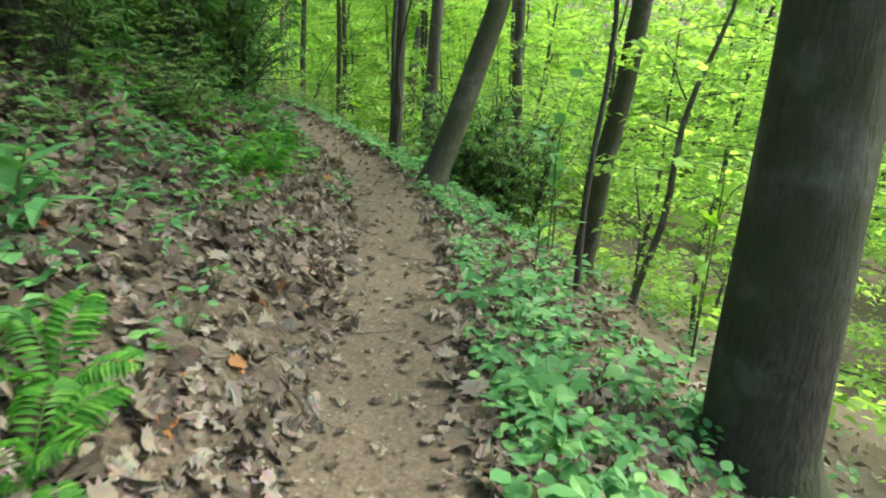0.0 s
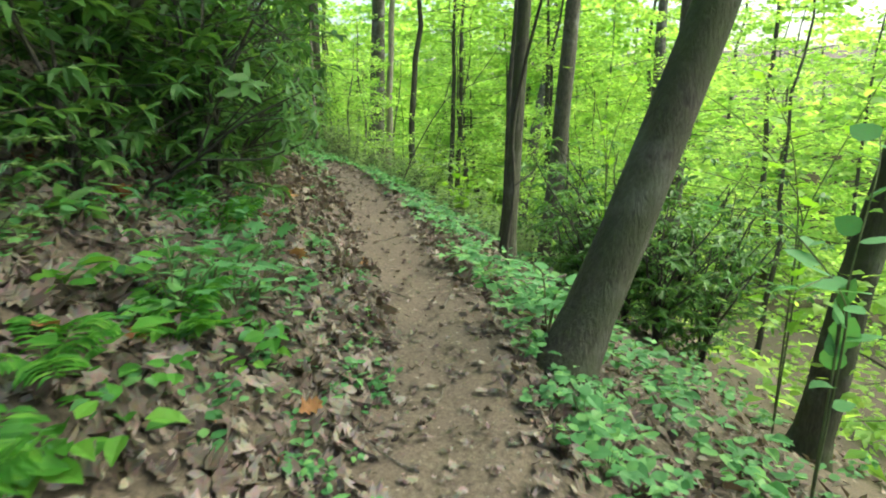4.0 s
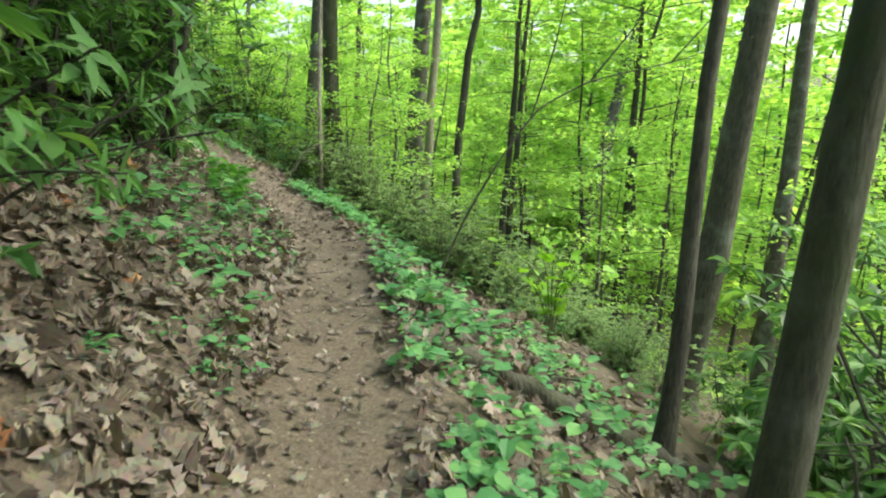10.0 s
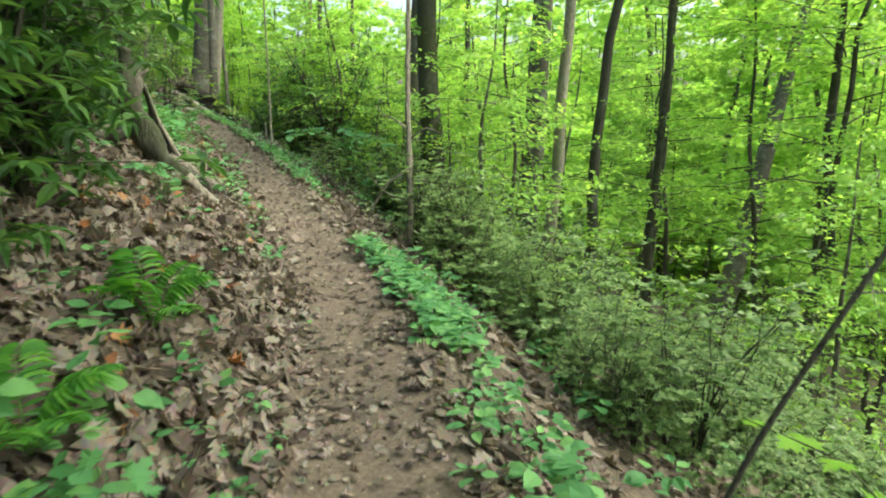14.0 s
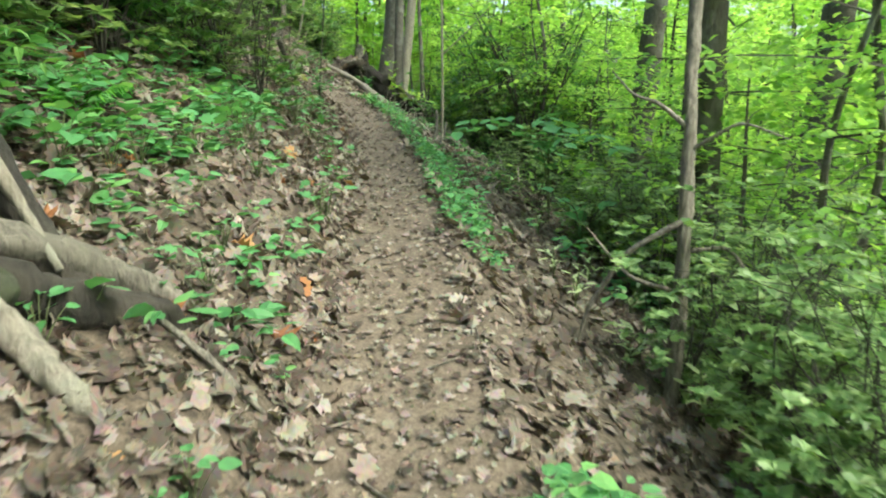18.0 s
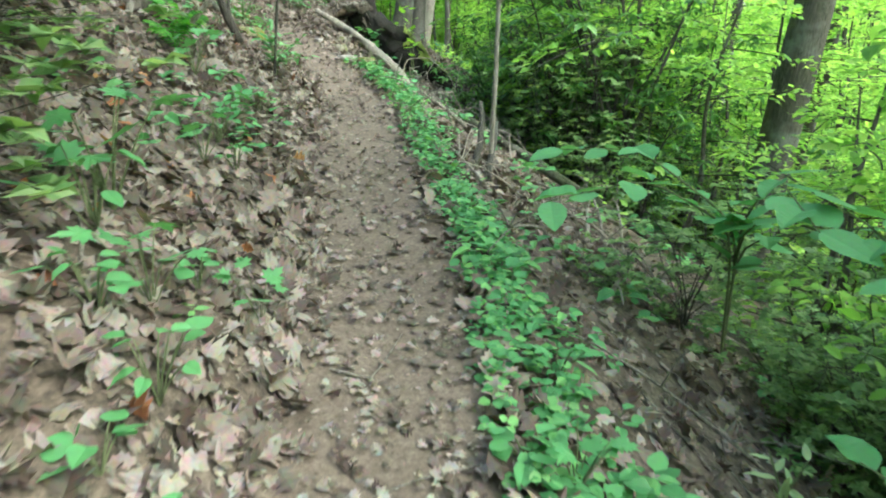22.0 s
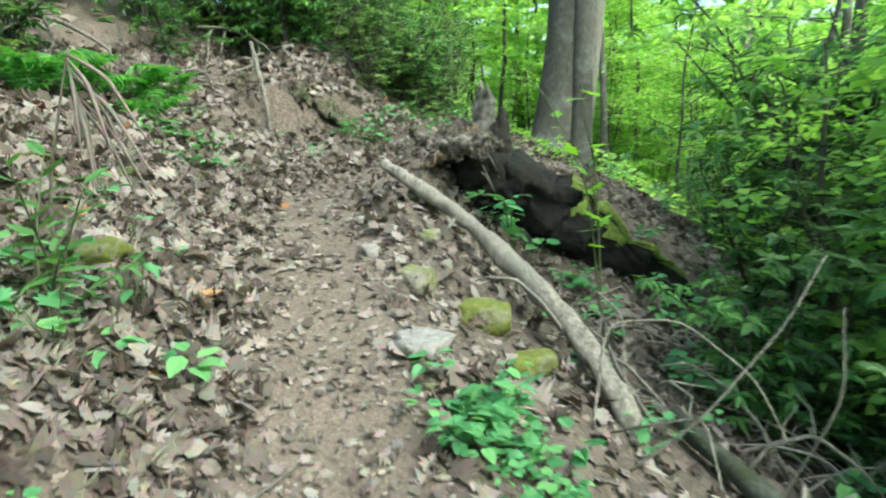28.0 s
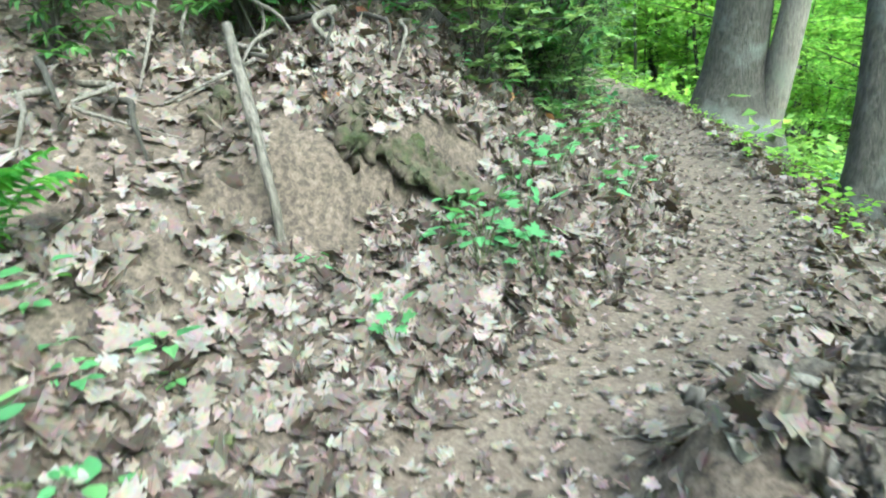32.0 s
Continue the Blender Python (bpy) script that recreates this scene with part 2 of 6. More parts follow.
def beside(x, y):
    """Nearest place on the trail: its index, and the distance to its right."""
    x, y = np.atleast_1d(np.asarray(x, float)), np.atleast_1d(np.asarray(y, float))
    index, off = np.zeros(len(x), int), np.zeros(len(x))
    for lo in range(0, len(x), 2000):
        dx, dy = x[lo:lo + 2000, None] - LONG[None, :, 0], y[lo:lo + 2000, None] - LONG[None, :, 1]
        i = np.argmin(dx * dx + dy * dy, axis=1)
        n = np.arange(len(i))
        side = dx[n, i] * HEAD[i, 1] - dy[n, i] * HEAD[i, 0]
        along = dx[n, i] * HEAD[i, 0] + dy[n, i] * HEAD[i, 1]
        index[lo:lo + 2000], off[lo:lo + 2000] = i, np.sign(side) * np.where(abs(along) < 0.2, abs(side), np.hypot(dx[n, i], dy[n, i]))
    return index, off


HALF = 0.34


def trail_height(x, y, d):
    """Height of the trail near a place, averaged over a longer stretch the further off it is."""
    z = np.zeros(len(x))
    few = LONG[::2]
    for lo in range(0, len(x), 2000):
        c = slice(lo, lo + 2000)
        gap = np.hypot(x[c, None] - few[None, :, 0], y[c, None] - few[None, :, 1])
        w = np.exp(-(gap - d[c, None]) / (0.06 + 0.22 * d[c, None]))
        z[c] = (w * few[None, :, 2]).sum(1) / w.sum(1)
    return z


def ground_height(x, y):
    x, y = np.atleast_1d(np.asarray(x, float)), np.atleast_1d(np.asarray(y, float))
    i, d = beside(x, y)
    z = trail_height(x, y, abs(d))
    up, down = np.maximum(-d - HALF, 0), np.maximum(d - HALF, 0)
    z += 0.28 * np.minimum(up, 0.4) + np.interp(up, [0, 0.25, 0.6, 3, 10, 25, 80], [0, 0.12, 0.34, 1.75, 5.2, 11.0, 24.0])
    z -= np.interp(down, [0, 0.12, 0.4, 2.0, 6.0, 16, 30, 45, 70, 160], [0, 0.0, 0.14, 1.08, 3.5, 8.2, 12.0, 13.0, 9.0, -16.0])
    rough = np.clip((abs(d) - 0.25) / 0.8, 0, 1)
    z += waves(x, y, 1.1, 3) * 0.06 * rough + waves(x, y, 4.0, 4) * 0.03 * rough + waves(x, y, 9.0, 5) * 0.012
    z += waves(x, y, 0.25, 6) * 0.25 * np.clip((abs(d) - 2) / 6, 0, 1)
    z -= 0.025 * np.clip(1 - abs(d) / HALF, 0, 1)
    # the eroded step round the bend, and the mound of earth that the fallen tree tore up
    step = np.exp(-(((y + 0.55 * x - 15.75) / 0.75) ** 4)) * (x < -21)
    z += step * (0.34 * np.clip((up + 0.12 * waves(x, y, 3.0, 8) - 0.98) / 0.13, 0, 1) - 0.16 * np.clip(up / 0.9, 0, 1) * np.clip((1.6 - up) / 0.5, 0, 1))
    z += 0.22 * np.exp(-(((x + 19.4) / 0.9) ** 2 + ((y - 27.75) / 0.4) ** 2)) * np.clip(down / 0.2, 0, 1)
    z += 0.62 * np.exp(-(((x + 20.2) / 0.42) ** 2 + ((y - 28.42) / 0.36) ** 2)) * np.clip(down / 0.25, 0, 1)
    return z


def gz(x, y):
    return float(ground_height(x, y)[0])


def put(name, verts, faces, mat, smooth=True):
    """A mesh object out of arrays; faces: rows of 3 or 4."""
    me = bpy.data.meshes.new(name)
    verts = np.asarray(verts, np.float32)
    faces = np.asarray(faces, np.int32)
    me.vertices.add(len(verts))
    me.vertices.foreach_set("co", verts.ravel())
    n, m = faces.shape
    me.loops.add(n * m)
    me.loops.foreach_set("vertex_index", faces.ravel())
    me.polygons.add(n)
    me.polygons.foreach_set("loop_start", np.arange(0, n * m, m, dtype=np.int32))
    me.polygons.foreach_set("use_smooth", np.full(n, smooth))
    me.update(calc_edges=True)
    me.materials.append(mat)
    return new(name, me)


def part(name, arrays, mat, parent, label="", smooth=True):
    ob = put(name, arrays[0], arrays[1], mat, smooth)
    ob.parent = parent
    if label:
        ob["label"] = label
    return ob


def build_ground():
    base = np.vstack([LONG[40:70], LONG[70:-70:2], LONG[-70:-40]])
    w = np.hanning(81)
    w /= w.sum()
    padded = np.vstack([base[0] + first * 0.2 * np.arange(40, 0, -1)[:, None], base, base[-1] + last * 0.2 * np.arange(1, 41)[:, None]])
    rail = np.stack([np.convolve(padded[:, c], w, "valid") for c in range(2)], 1)
    heading = np.gradient(rail, axis=0)
    heading /= np.linalg.norm(heading, axis=1)[:, None]
    right = np.stack([heading[:, 1], -heading[:, 0]], 1)
    near = np.arange(-2.6, 2.6, 0.06)
    mid = np.geomspace(0.09, 0.9, 24).cumsum()
    far = np.r_[mid, mid[-1] + np.geomspace(1.5, 60, 14).cumsum()]
    across_left = np.r_[-2.6 - mid[::-1], near]
    across = np.r_[across_left, 2.6 + far]
    across = np.r_[across[0] - np.array([12, 6, 2.5]), across]
    ends_back = rail[0] - heading[0] * np.geomspace(1, 260, 10)[::-1][:, None]
    ends_on = rail[-1] + heading[-1] * np.geomspace(1, 260, 10)[:, None]
    spine = np.vstack([ends_back, rail, ends_on])
    rights = np.vstack([np.repeat(right[:1], 10, 0), right, np.repeat(right[-1:], 10, 0)])
    xy = spine[:, None, :] + rights[:, None, :] * across[None, :, None]
    rows, cols = xy.shape[:2]
    x, y = xy[..., 0].ravel(), xy[..., 1].ravel()
    z = ground_height(x, y)
    a = (np.arange(rows - 1)[:, None] * cols + np.arange(cols - 1)[None, :]).ravel()
    ob = put("ground", np.stack([x, y, z], 1), np.stack([a, a + 1, a + cols + 1, a + cols], 1), EARTH)
    _, d = beside(x, y)
    worn = ob.data.attributes.new("worn", "FLOAT", "POINT")
    worn.data.foreach_set("value", np.clip(1.0 - (abs(d) - 0.1) / 0.42, 0, 1).astype(np.float32))
    return tagged(ob, "steep leaf-strewn forest hillside with a narrow trodden dirt trail", "ground", kind="structure")


build_ground()


# ---- trees ----
def tube(points, radii, sides=10, bumps=0.0, seed=0, cap=True):
    """A tapering limb along the points, with an uneven skin."""
    points, radii = np.asarray(points, float), np.asarray(radii, float)
    n = len(points)
    t = np.gradient(points, axis=0)
    t /= np.linalg.norm(t, axis=1)[:, None] + 1e-9
    ref = np.array([1.0, 0, 0]) if abs(t[0, 0]) < 0.8 else np.array([0, 1.0, 0])
    u = np.cross(t, ref)
    u /= np.linalg.norm(u, axis=1)[:, None]
    v = np.cross(t, u)
    a = np.linspace(0, 2 * np.pi, sides, endpoint=False)
    r = np.repeat(radii[:, None], sides, 1)
    if bumps:
        rng = np.random.RandomState(seed)
        ph = rng.rand(4) * 6.28
        h = np.r_[0, np.cumsum(np.linalg.norm(np.diff(points, axis=0), axis=1))][:, None]
        r = r * (1 + bumps * (np.sin(3 * a[None] + ph[0] + h * 0.9) * 0.5 + np.sin(5 * a[None] + ph[1] - h * 1.7) * 0.35 + np.sin(h * 6 + ph[2] + 2 * a[None]) * 0.25))
    ring = points[:, None] + r[..., None] * (np.cos(a)[None, :, None] * u[:, None] + np.sin(a)[None, :, None] * v[:, None])
    verts = ring.reshape(-1, 3)
    i, j = np.meshgrid(np.arange(n - 1), np.arange(sides), indexing="ij")
    p, q = i * sides + j, i * sides + (j + 1) % sides
    faces = np.stack([p, q, q + sides, p + sides], -1).reshape(-1, 4)
    if cap:
        verts = np.vstack([verts, points[:1], points[-1:]])
        b, e = n * sides, n * sides + 1
        j = np.arange(sides)
        faces = np.vstack([faces, np.stack([(j + 1) % sides, j, np.full(sides, b), np.full(sides, b)], 1)[:, [0, 1, 2, 2]],
                           np.stack([(n - 1) * sides + j, (n - 1) * sides + (j + 1) % sides, np.full(sides, e), np.full(sides, e)], 1)])
    return verts, faces


def join(*pieces):
    verts, faces, n = [], [], 0
    for v, f in pieces:
        verts.append(v)
        faces.append(np.asarray(f) + n)
        n += len(v)
    return np.vstack(verts), np.vstack(faces)


def trunk_points(base, lean, height, wiggle, seed, n=16):
    rng = np.random.RandomState(seed)
    h = np.r_[-0.45, 0, 0.15, 0.4, np.linspace(0.9, height, n - 4)]
    ph = rng.rand(4) * 6.28
    side = np.stack([np.sin(h * 0.9 + ph[0]) + 0.6 * np.sin(h * 2.1 + ph[1]), np.sin(h * 0.8 + ph[2]) + 0.6 * np.sin(h * 1.9 + ph[3]), np.zeros(len(h))], 1)
    side -= side[1]
    lean = np.asarray(lean, float)
    lean = lean / lean[2]
    bow = np.clip(h / 9.0, 0, 1)[:, None]
    along = np.stack([lean[0] * h, lean[1] * h, h], 1)
    along[:, :2] *= 1 - 0.35 * bow
    return np.asarray(base, float) + along + side * wiggle


# place, lean, radius at breast height, height, bark, wiggle, what it looks like
TREES = [
    ((2.17, 3.45), (-0.04, 0.01, 1), 0.33, 19, "mossy", 0.008, "thick grey-brown forest tree with moss round its foot"),
    ((-0.22, 7.9), (0.39, 0.29, 1), 0.15, 15, "mossy", 0.02, "leaning brown trunk beside the trail edge"),
    ((2.82, 11.8), (0.13, -0.04, 1), 0.21, 16, "mossy", 0.03, "grey trunk leaning out over the slope"),
    ((-1.1, 13.1), (0.03, 0.06, 1), 0.105, 16, "mossy", 0.02, "slim grey-brown trunk with a fork below the trail"),
    ((-0.75, 19.1), (0.08, -0.03, 1), 0.21, 17, "bark", 0.02, "straight grey trunk on the slope below the trail"),
    ((-1.38, 14.9), (0.03, 0.2, 1), 0.07, 12, "dark", 0.03, "thin dark stem beside a thicker trunk"),
    ((1.5, 6.3), (0.02, 0.05, 1), 0.03, 8, "dark", 0.05, "thin dark crooked young tree"),
    ((3.4, 31.0), (-0.05, 0.0, 1), 0.33, 20, "bark", 0.02, "tall grey trunk far down the slope"),
    ((2.2, 18.9), (-0.08, -0.3, 1), 0.17, 16, "bark", 0.02, "grey trunk among dark evergreen shrubs"),
    ((-7.0, 29.3), (0.12, -0.15, 1), 0.15, 14, "dark", 0.12, "dark curving trunk below the trail"),
    ((-11.3, 37.6), (0.1, -0.1, 1), 0.5, 21, "bark", 0.01, "stout grey trunk on the slope"),
    ((-6.2, 36.5), (0.05, -0.1, 1), 0.16, 16, "dark", 0.04, "slender dark trunk down the slope"),
    ((-8.88, 24.65), (0.01, -0.08, 1), 0.2, 17, "mossy", 0.015, "stout brown trunk wrapped in evergreen scrub"),
    ((-4.0, 44.0), (0.25, 0.3, 1), 0.5, 18, "bark", 0.02, "heavy leaning trunk in the far wood"),
    ((-1.05, 34.6), (-0.07, -0.1, 1), 0.2, 15, "dark", 0.03, "straight dark trunk on the lower slope"),
    ((-7.5, 27.5), (0.14, -0.2, 1), 0.14, 15, "pale", 0.03, "pale grey trunk in the shrubs"),
    ((-5.9, 33.2), (0.06, -0.2, 1), 0.14, 14, "dark", 0.03, "thin dark trunk on the slope"),
    ((-13.4, 31.7), (0.08, 0.03, 1), 0.3, 18, "bark", 0.015, "smooth grey trunk on the slope below the trail"),
    ((-26.3, 35.2), (0.06, 0.1, 1), 0.37, 20, "bark", 0.01, "big grey trunk with flared roots and a white paint blaze"),
    ((-25.85, 35.5), (0.12, 0.12, 1), 0.2, 17, "pale", 0.01, "pale grey stem grown against a bigger trunk"),
    ((-22.4, 32.3), (-0.1, 0.15, 1), 0.15, 17, "bark", 0.02, "grey trunk beside the trail at the bend"),
    ((-21.0, 36.6), (0.1, 0.05, 1), 0.13, 16, "bark", 0.03, "slim grey trunk below the far trail"),
    ((-26.4, 47.6), (0.03, 0.02, 1), 0.2, 18, "bark", 0.02, "grey trunk in the wood beyond the bend"),
    ((-30.4, 48.6), (0.0, 0.05, 1), 0.22, 18, "pale", 0.02, "pale trunk in the wood beyond the bend"),
    ((-30.2, 40.8), (-0.05, 0.05, 1), 0.12, 14, "bark", 0.03, "slim trunk beside the far trail"),
    ((-19.5, 44.0), (0.05, 0.0, 1), 0.2, 18, "bark", 0.02, "grey trunk far down the slope"),
    ((-15.5, 40.5), (0.08, -0.05, 1), 0.18, 17, "dark", 0.03, "dark trunk far down the slope"),
]
BARKS = {"bark": BARK, "dark": BARK_DARK, "pale": BARK_PALE, "mossy": BARK_MOSSY}


def tree(place, lean, radius, height, bark, wiggle, label, seed):
    x, y = place
    z = gz(x, y)
    root = new("tree")
    root.location = (x, y, z)
    p = trunk_points((0, 0, 0), lean, height, wiggle, seed)
    h = p[:, 2]
    r = radius * np.interp(h, [-0.5, 0, 0.15, 0.4, 1.3, height * 0.6, height], [2.9, 2.3, 1.9, 1.5, 1.0, 0.62, 0.12] if "flared" in label else [1.9, 1.55, 1.32, 1.13, 1.0, 0.62, 0.12])
    part("trunk", tube(p, r, 14, 0.09 if radius > 0.12 else 0.06, seed), BARKS[bark], root)
    return tagged(root, label, "tree")


for n, row in enumerate(TREES):
    tree(*row, n)


# ---- leaves ----
def shape_fold():
    v = np.array([(0, 0, 0), (-0.34, 0.45, 0.09), (0.34, 0.45, 0.09), (0, 1, -0.08)])
    return v, np.array([(0, 3, 1), (0, 2, 3)])


def shape_oval(width=0.6, droop=0.16):
    w = width / 2
    v = np.array([(0, 0, 0), (0, 0.5, 0.0), (0, 1, -droop), (-w, 0.33, 0.07), (-w * 0.85, 0.68, 0.01), (w, 0.33, 0.07), (w * 0.85, 0.68, 0.01)])
    return v, np.array([(0, 1, 3), (1, 4, 3), (1, 2, 4), (0, 5, 1), (1, 5, 6), (1, 6, 2)])


def shape_lobed():
    half = [(-0.18, 0.09), (-0.15, 0.23), (-0.4, 0.35), (-0.21, 0.47), (-0.43, 0.64), (-0.19, 0.73), (-0.2, 0.89)]
    ring = [(0, 0)] + half + [(0, 1)] + [(-x, y) for x, y in half[::-1]]
    v = np.array([(0, 0.45, 0)] + [(x, y, 1.3 * x * x + 0.5 * (y - 0.45) ** 2 - 0.1 + 0.07 * math.sin(9 * y + 5 * x)) for x, y in ring])
    n = len(ring)
    return v, np.array([(0, 1 + (i + 1) % n, 1 + i) for i in range(n)])


def shape_blade(width, droop=0.14, side=7, teeth=0.0):
    """A whole leaf: pointed outline, folded along its midrib, wavy at the rim."""
    y = np.linspace(0, 1, side + 2)
    w = width / 2 * np.sin(np.pi * y ** 0.75) ** 0.8 * (1 + teeth * (np.arange(side + 2) % 2))
    mid = np.stack([0 * y, y, -droop * y ** 2], 1)
    rows = [mid] + [np.stack([k * w, y + 0.02, -droop * y ** 2 + 0.25 * w + 0.02 * np.sin(11 * y)], 1) for k in (-1, 1)]
    n = side + 2
    faces = []
    for i in range(side + 1):
        faces += [(i, i + 1, n + i), (i + 1, n + i + 1, n + i), (i, 2 * n + i, i + 1), (i + 1, 2 * n + i, 2 * n + i + 1)]
    return np.vstack(rows), np.array(faces)


def shape_maple():
    """Five pointed lobes spread from the stalk."""
    half = [(-0.1, 0.02), (-0.36, -0.05), (-0.26, 0.12), (-0.58, 0.3), (-0.36, 0.36), (-0.46, 0.55), (-0.17, 0.5), (-0.2, 0.78), (-0.1, 0.74)]
    ring = [(0, 0)] + half + [(0, 1)] + [(-x, y) for x, y in half[::-1]]
    v = np.array([(0, 0.3, 0)] + [(x, y, -0.12 * (x * x + (y - 0.3) ** 2) * 2 + 0.1 * abs(x)) for x, y in ring])
    n = len(ring)
    return v, np.array([(0, 1 + (i + 1) % n, 1 + i) for i in range(n)])


def shape_oak(roll, cup, bow, twist, wide=1.0):
    """A dry oak leaf: ragged lobes, rolled in at its rims and bowed along its rib."""
    r = np.random.RandomState(int(abs(roll * 100 + cup * 37) + 50))
    left = [(-0.1, 0.06), (-0.13, 0.2), (-0.36, 0.3), (-0.2, 0.42), (-0.42, 0.58), (-0.22, 0.68), (-0.27, 0.84), (-0.1, 0.9)]
    ring = [(0, 0)] + left + [(0.02, 1)] + [(-x, y + 0.03) for x, y in left[::-1]]
    ring = [(x * wide * (1 + 0.25 * r.uniform(-1, 1)), y + 0.03 * r.uniform(-1, 1)) for x, y in ring]
    rib = [(0.0, 0.28), (0.0, 0.52), (0.0, 0.76)]
    pts = rib + ring
    v = np.array([(x * (1 - 0.5 * roll * abs(x)), y, roll * x * x * 2.2 + cup * abs(x) + bow * (y - 0.5) ** 2 - 0.25 * bow + twist * x * (y - 0.5) + 0.05 * r.uniform(-1, 1)) for x, y in pts])
    n, f = len(ring), []
    for i in range(n):
        a, b = ring[i], ring[(i + 1) % n]
        k = int(np.argmin([abs((a[1] + b[1]) / 2 - q[1]) for q in rib]))
        if f and f[-1][0] != k:
            f.append((f[-1][0], k, 3 + i))
        f.append((k, 3 + (i + 1) % n, 3 + i))
    return v, np.array(f)


FOLD, OVAL, LANCE, LOBED = shape_fold(), shape_oval(), shape_oval(0.28, 0.3), shape_lobed()
BROAD = shape_oval(0.78, 0.12)
DRY = [shape_oak(*q) for q in ((0.15, 0.05, 0.35, 0.2, 1.35), (0.4, 0.15, -0.3, -0.4, 1.4), (-0.35, -0.1, 0.5, 0.3, 1.5), (0.8, 0.25, 0.3, 0.5, 1.3), (-0.15, 0.0, -0.5, -0.5, 1.45), (0.05, -0.15, 0.3, 0.7, 1.4))]


BLADE = shape_blade(0.62, 0.16, 3)


def unit(v):
    return v / (np.linalg.norm(v, axis=-1, keepdims=True) + 1e-9)


def leaves(shape, at, along, normal, length, rng, curl=0.6, skew=0.25):
    """Many leaves in one array: where each one starts, which way it points, which way its face looks."""
    sv, sf = shape
    n = len(at)
    y = unit(np.asarray(along, float))
    x = unit(np.cross(y, normal))
    z = np.cross(x, y)
    length = np.broadcast_to(np.asarray(length, float), (n,))
    wide = length * (1 + skew * rng.uniform(-1, 1, n))
    bend = length * (1 + curl * rng.uniform(-2, 1.4, n))
    verts = (np.asarray(at, float)[:, None] + sv[None, :, 0, None] * (x * wide[:, None])[:, None]
             + sv[None, :, 1, None] * (y * length[:, None])[:, None] + sv[None, :, 2, None] * (z * bend[:, None])[:, None])
    faces = sf[None] + (np.arange(n) * len(sv))[:, None, None]
    return verts.reshape(-1, 3), faces.reshape(-1, 3)


def thin(points, radii, sides=4):
    v, f = tube(points, radii, sides, cap=False)
    return v, f


def tris(q):
    """Quads to triangles, so that limbs and leaves can share arrays."""
    return q[0], np.vstack([q[1][:, [0, 1, 2]], q[1][:, [0, 2, 3]]])


PLAIN = (np.array([(0, 0, 0), (0, 0.5, 0.0), (0, 1, -0.16), (-0.3, 0.48, 0.06), (0.3, 0.48, 0.06)]), np.array([(0, 1, 3), (1, 2, 3), (0, 4, 1), (1, 4, 2)]))


def spray(rng, start, direction, length, count, size, shape, spread=0.45, up=(0, 0, 1), jitter=0.35, droop=0.12):
    """A leafy branch: a thin bent limb with leaves fanned flat to both sides."""
    direction = unit(np.asarray(direction, float))
    side = unit(np.cross(direction, up))
    u = np.linspace(0, 1, 5)[:, None]
    limb = np.asarray(start) + direction * length * u + side * length * 0.08 * np.sin(u * 3 + rng.rand() * 6) - np.array([0, 0, 1]) * droop * length * u ** 2
    t = rng.uniform(0.15, 1, count) ** 0.8
    s = rng.uniform(-1, 1, count) * spread * length * (1.15 - t * 0.8)
    at = np.stack([np.interp(t, u[:, 0], limb[:, k]) for k in range(3)], 1) + side * s[:, None] + rng.normal(0, 0.03 + 0.02 * length, (count, 3))
    along = direction * 0.8 + side * np.sign(s)[:, None] * 0.9 + rng.normal(0, 0.35, (count, 3)) - np.array([0, 0, 0.2])
    normal = np.asarray(up, float) + rng.normal(0, jitter, (count, 3))
    return limb, leaves(shape, at, along, normal, size * rng.uniform(0.65, 1.25, count), rng)


LITTER = leaf_material("dead_leaves", (0.075, 0.055, 0.044), (0.25, 0.2, 0.165), (0.43, 0.368, 0.325), through=0.12, gloss=0.75, fleck=30.0, blotch=0.8)
LITTER_RED = leaf_material("fresh_dead_leaves", (0.16, 0.06, 0.03), (0.34, 0.15, 0.06), (0.45, 0.26, 0.12), through=0.15, gloss=0.7, fleck=90.0, blotch=0.5)
HERB = leaf_material("herb_leaves", (0.065, 0.19, 0.065), (0.115, 0.3, 0.115), (0.21, 0.42, 0.14), through=0.35, gloss=0.5)
EVERGREEN = leaf_material("evergreen_leaves", (0.042, 0.105, 0.03), (0.09, 0.21, 0.055), (0.17, 0.32, 0.085), through=0.4, gloss=0.45)
SCRUB = leaf_material("scrub_leaves", (0.092, 0.168, 0.06), (0.17, 0.28, 0.1), (0.29, 0.4, 0.185), through=0.42, gloss=0.4)
YOUNG = leaf_material("young_leaves", (0.16, 0.34, 0.03), (0.22, 0.45, 0.045), (0.32, 0.52, 0.07), through=0.5, gloss=0.5)
PALE_TIPS = leaf_material("pale_new_leaves", (0.25, 0.34, 0.16), (0.36, 0.45, 0.25), (0.45, 0.5, 0.32), through=0.3, gloss=0.45)
FERN = leaf_material("fern_fronds", (0.06, 0.2, 0.03), (0.1, 0.3, 0.045), (0.18, 0.4, 0.06), through=0.45, gloss=0.55)
STEM = bark_material("green_stem", (0.06, 0.08, 0.03), (0.14, 0.16, 0.07), (0.1, 0.12, 0.05))


# ---- understorey and forest trees ----
def leafy_crown(seed, height, low, reach, branches, per, size, shape=FOLD):
    """Limbs and leaves of a tree in flat layered sprays, from the height low to the top."""
    rng = np.random.RandomState(seed)
    limbs, crown = [], []
    for b in range(branches):
        h = low + (height - low) * ((b + rng.rand()) / branches)
        a = b * 2.4 + rng.uniform(-0.5, 0.5)
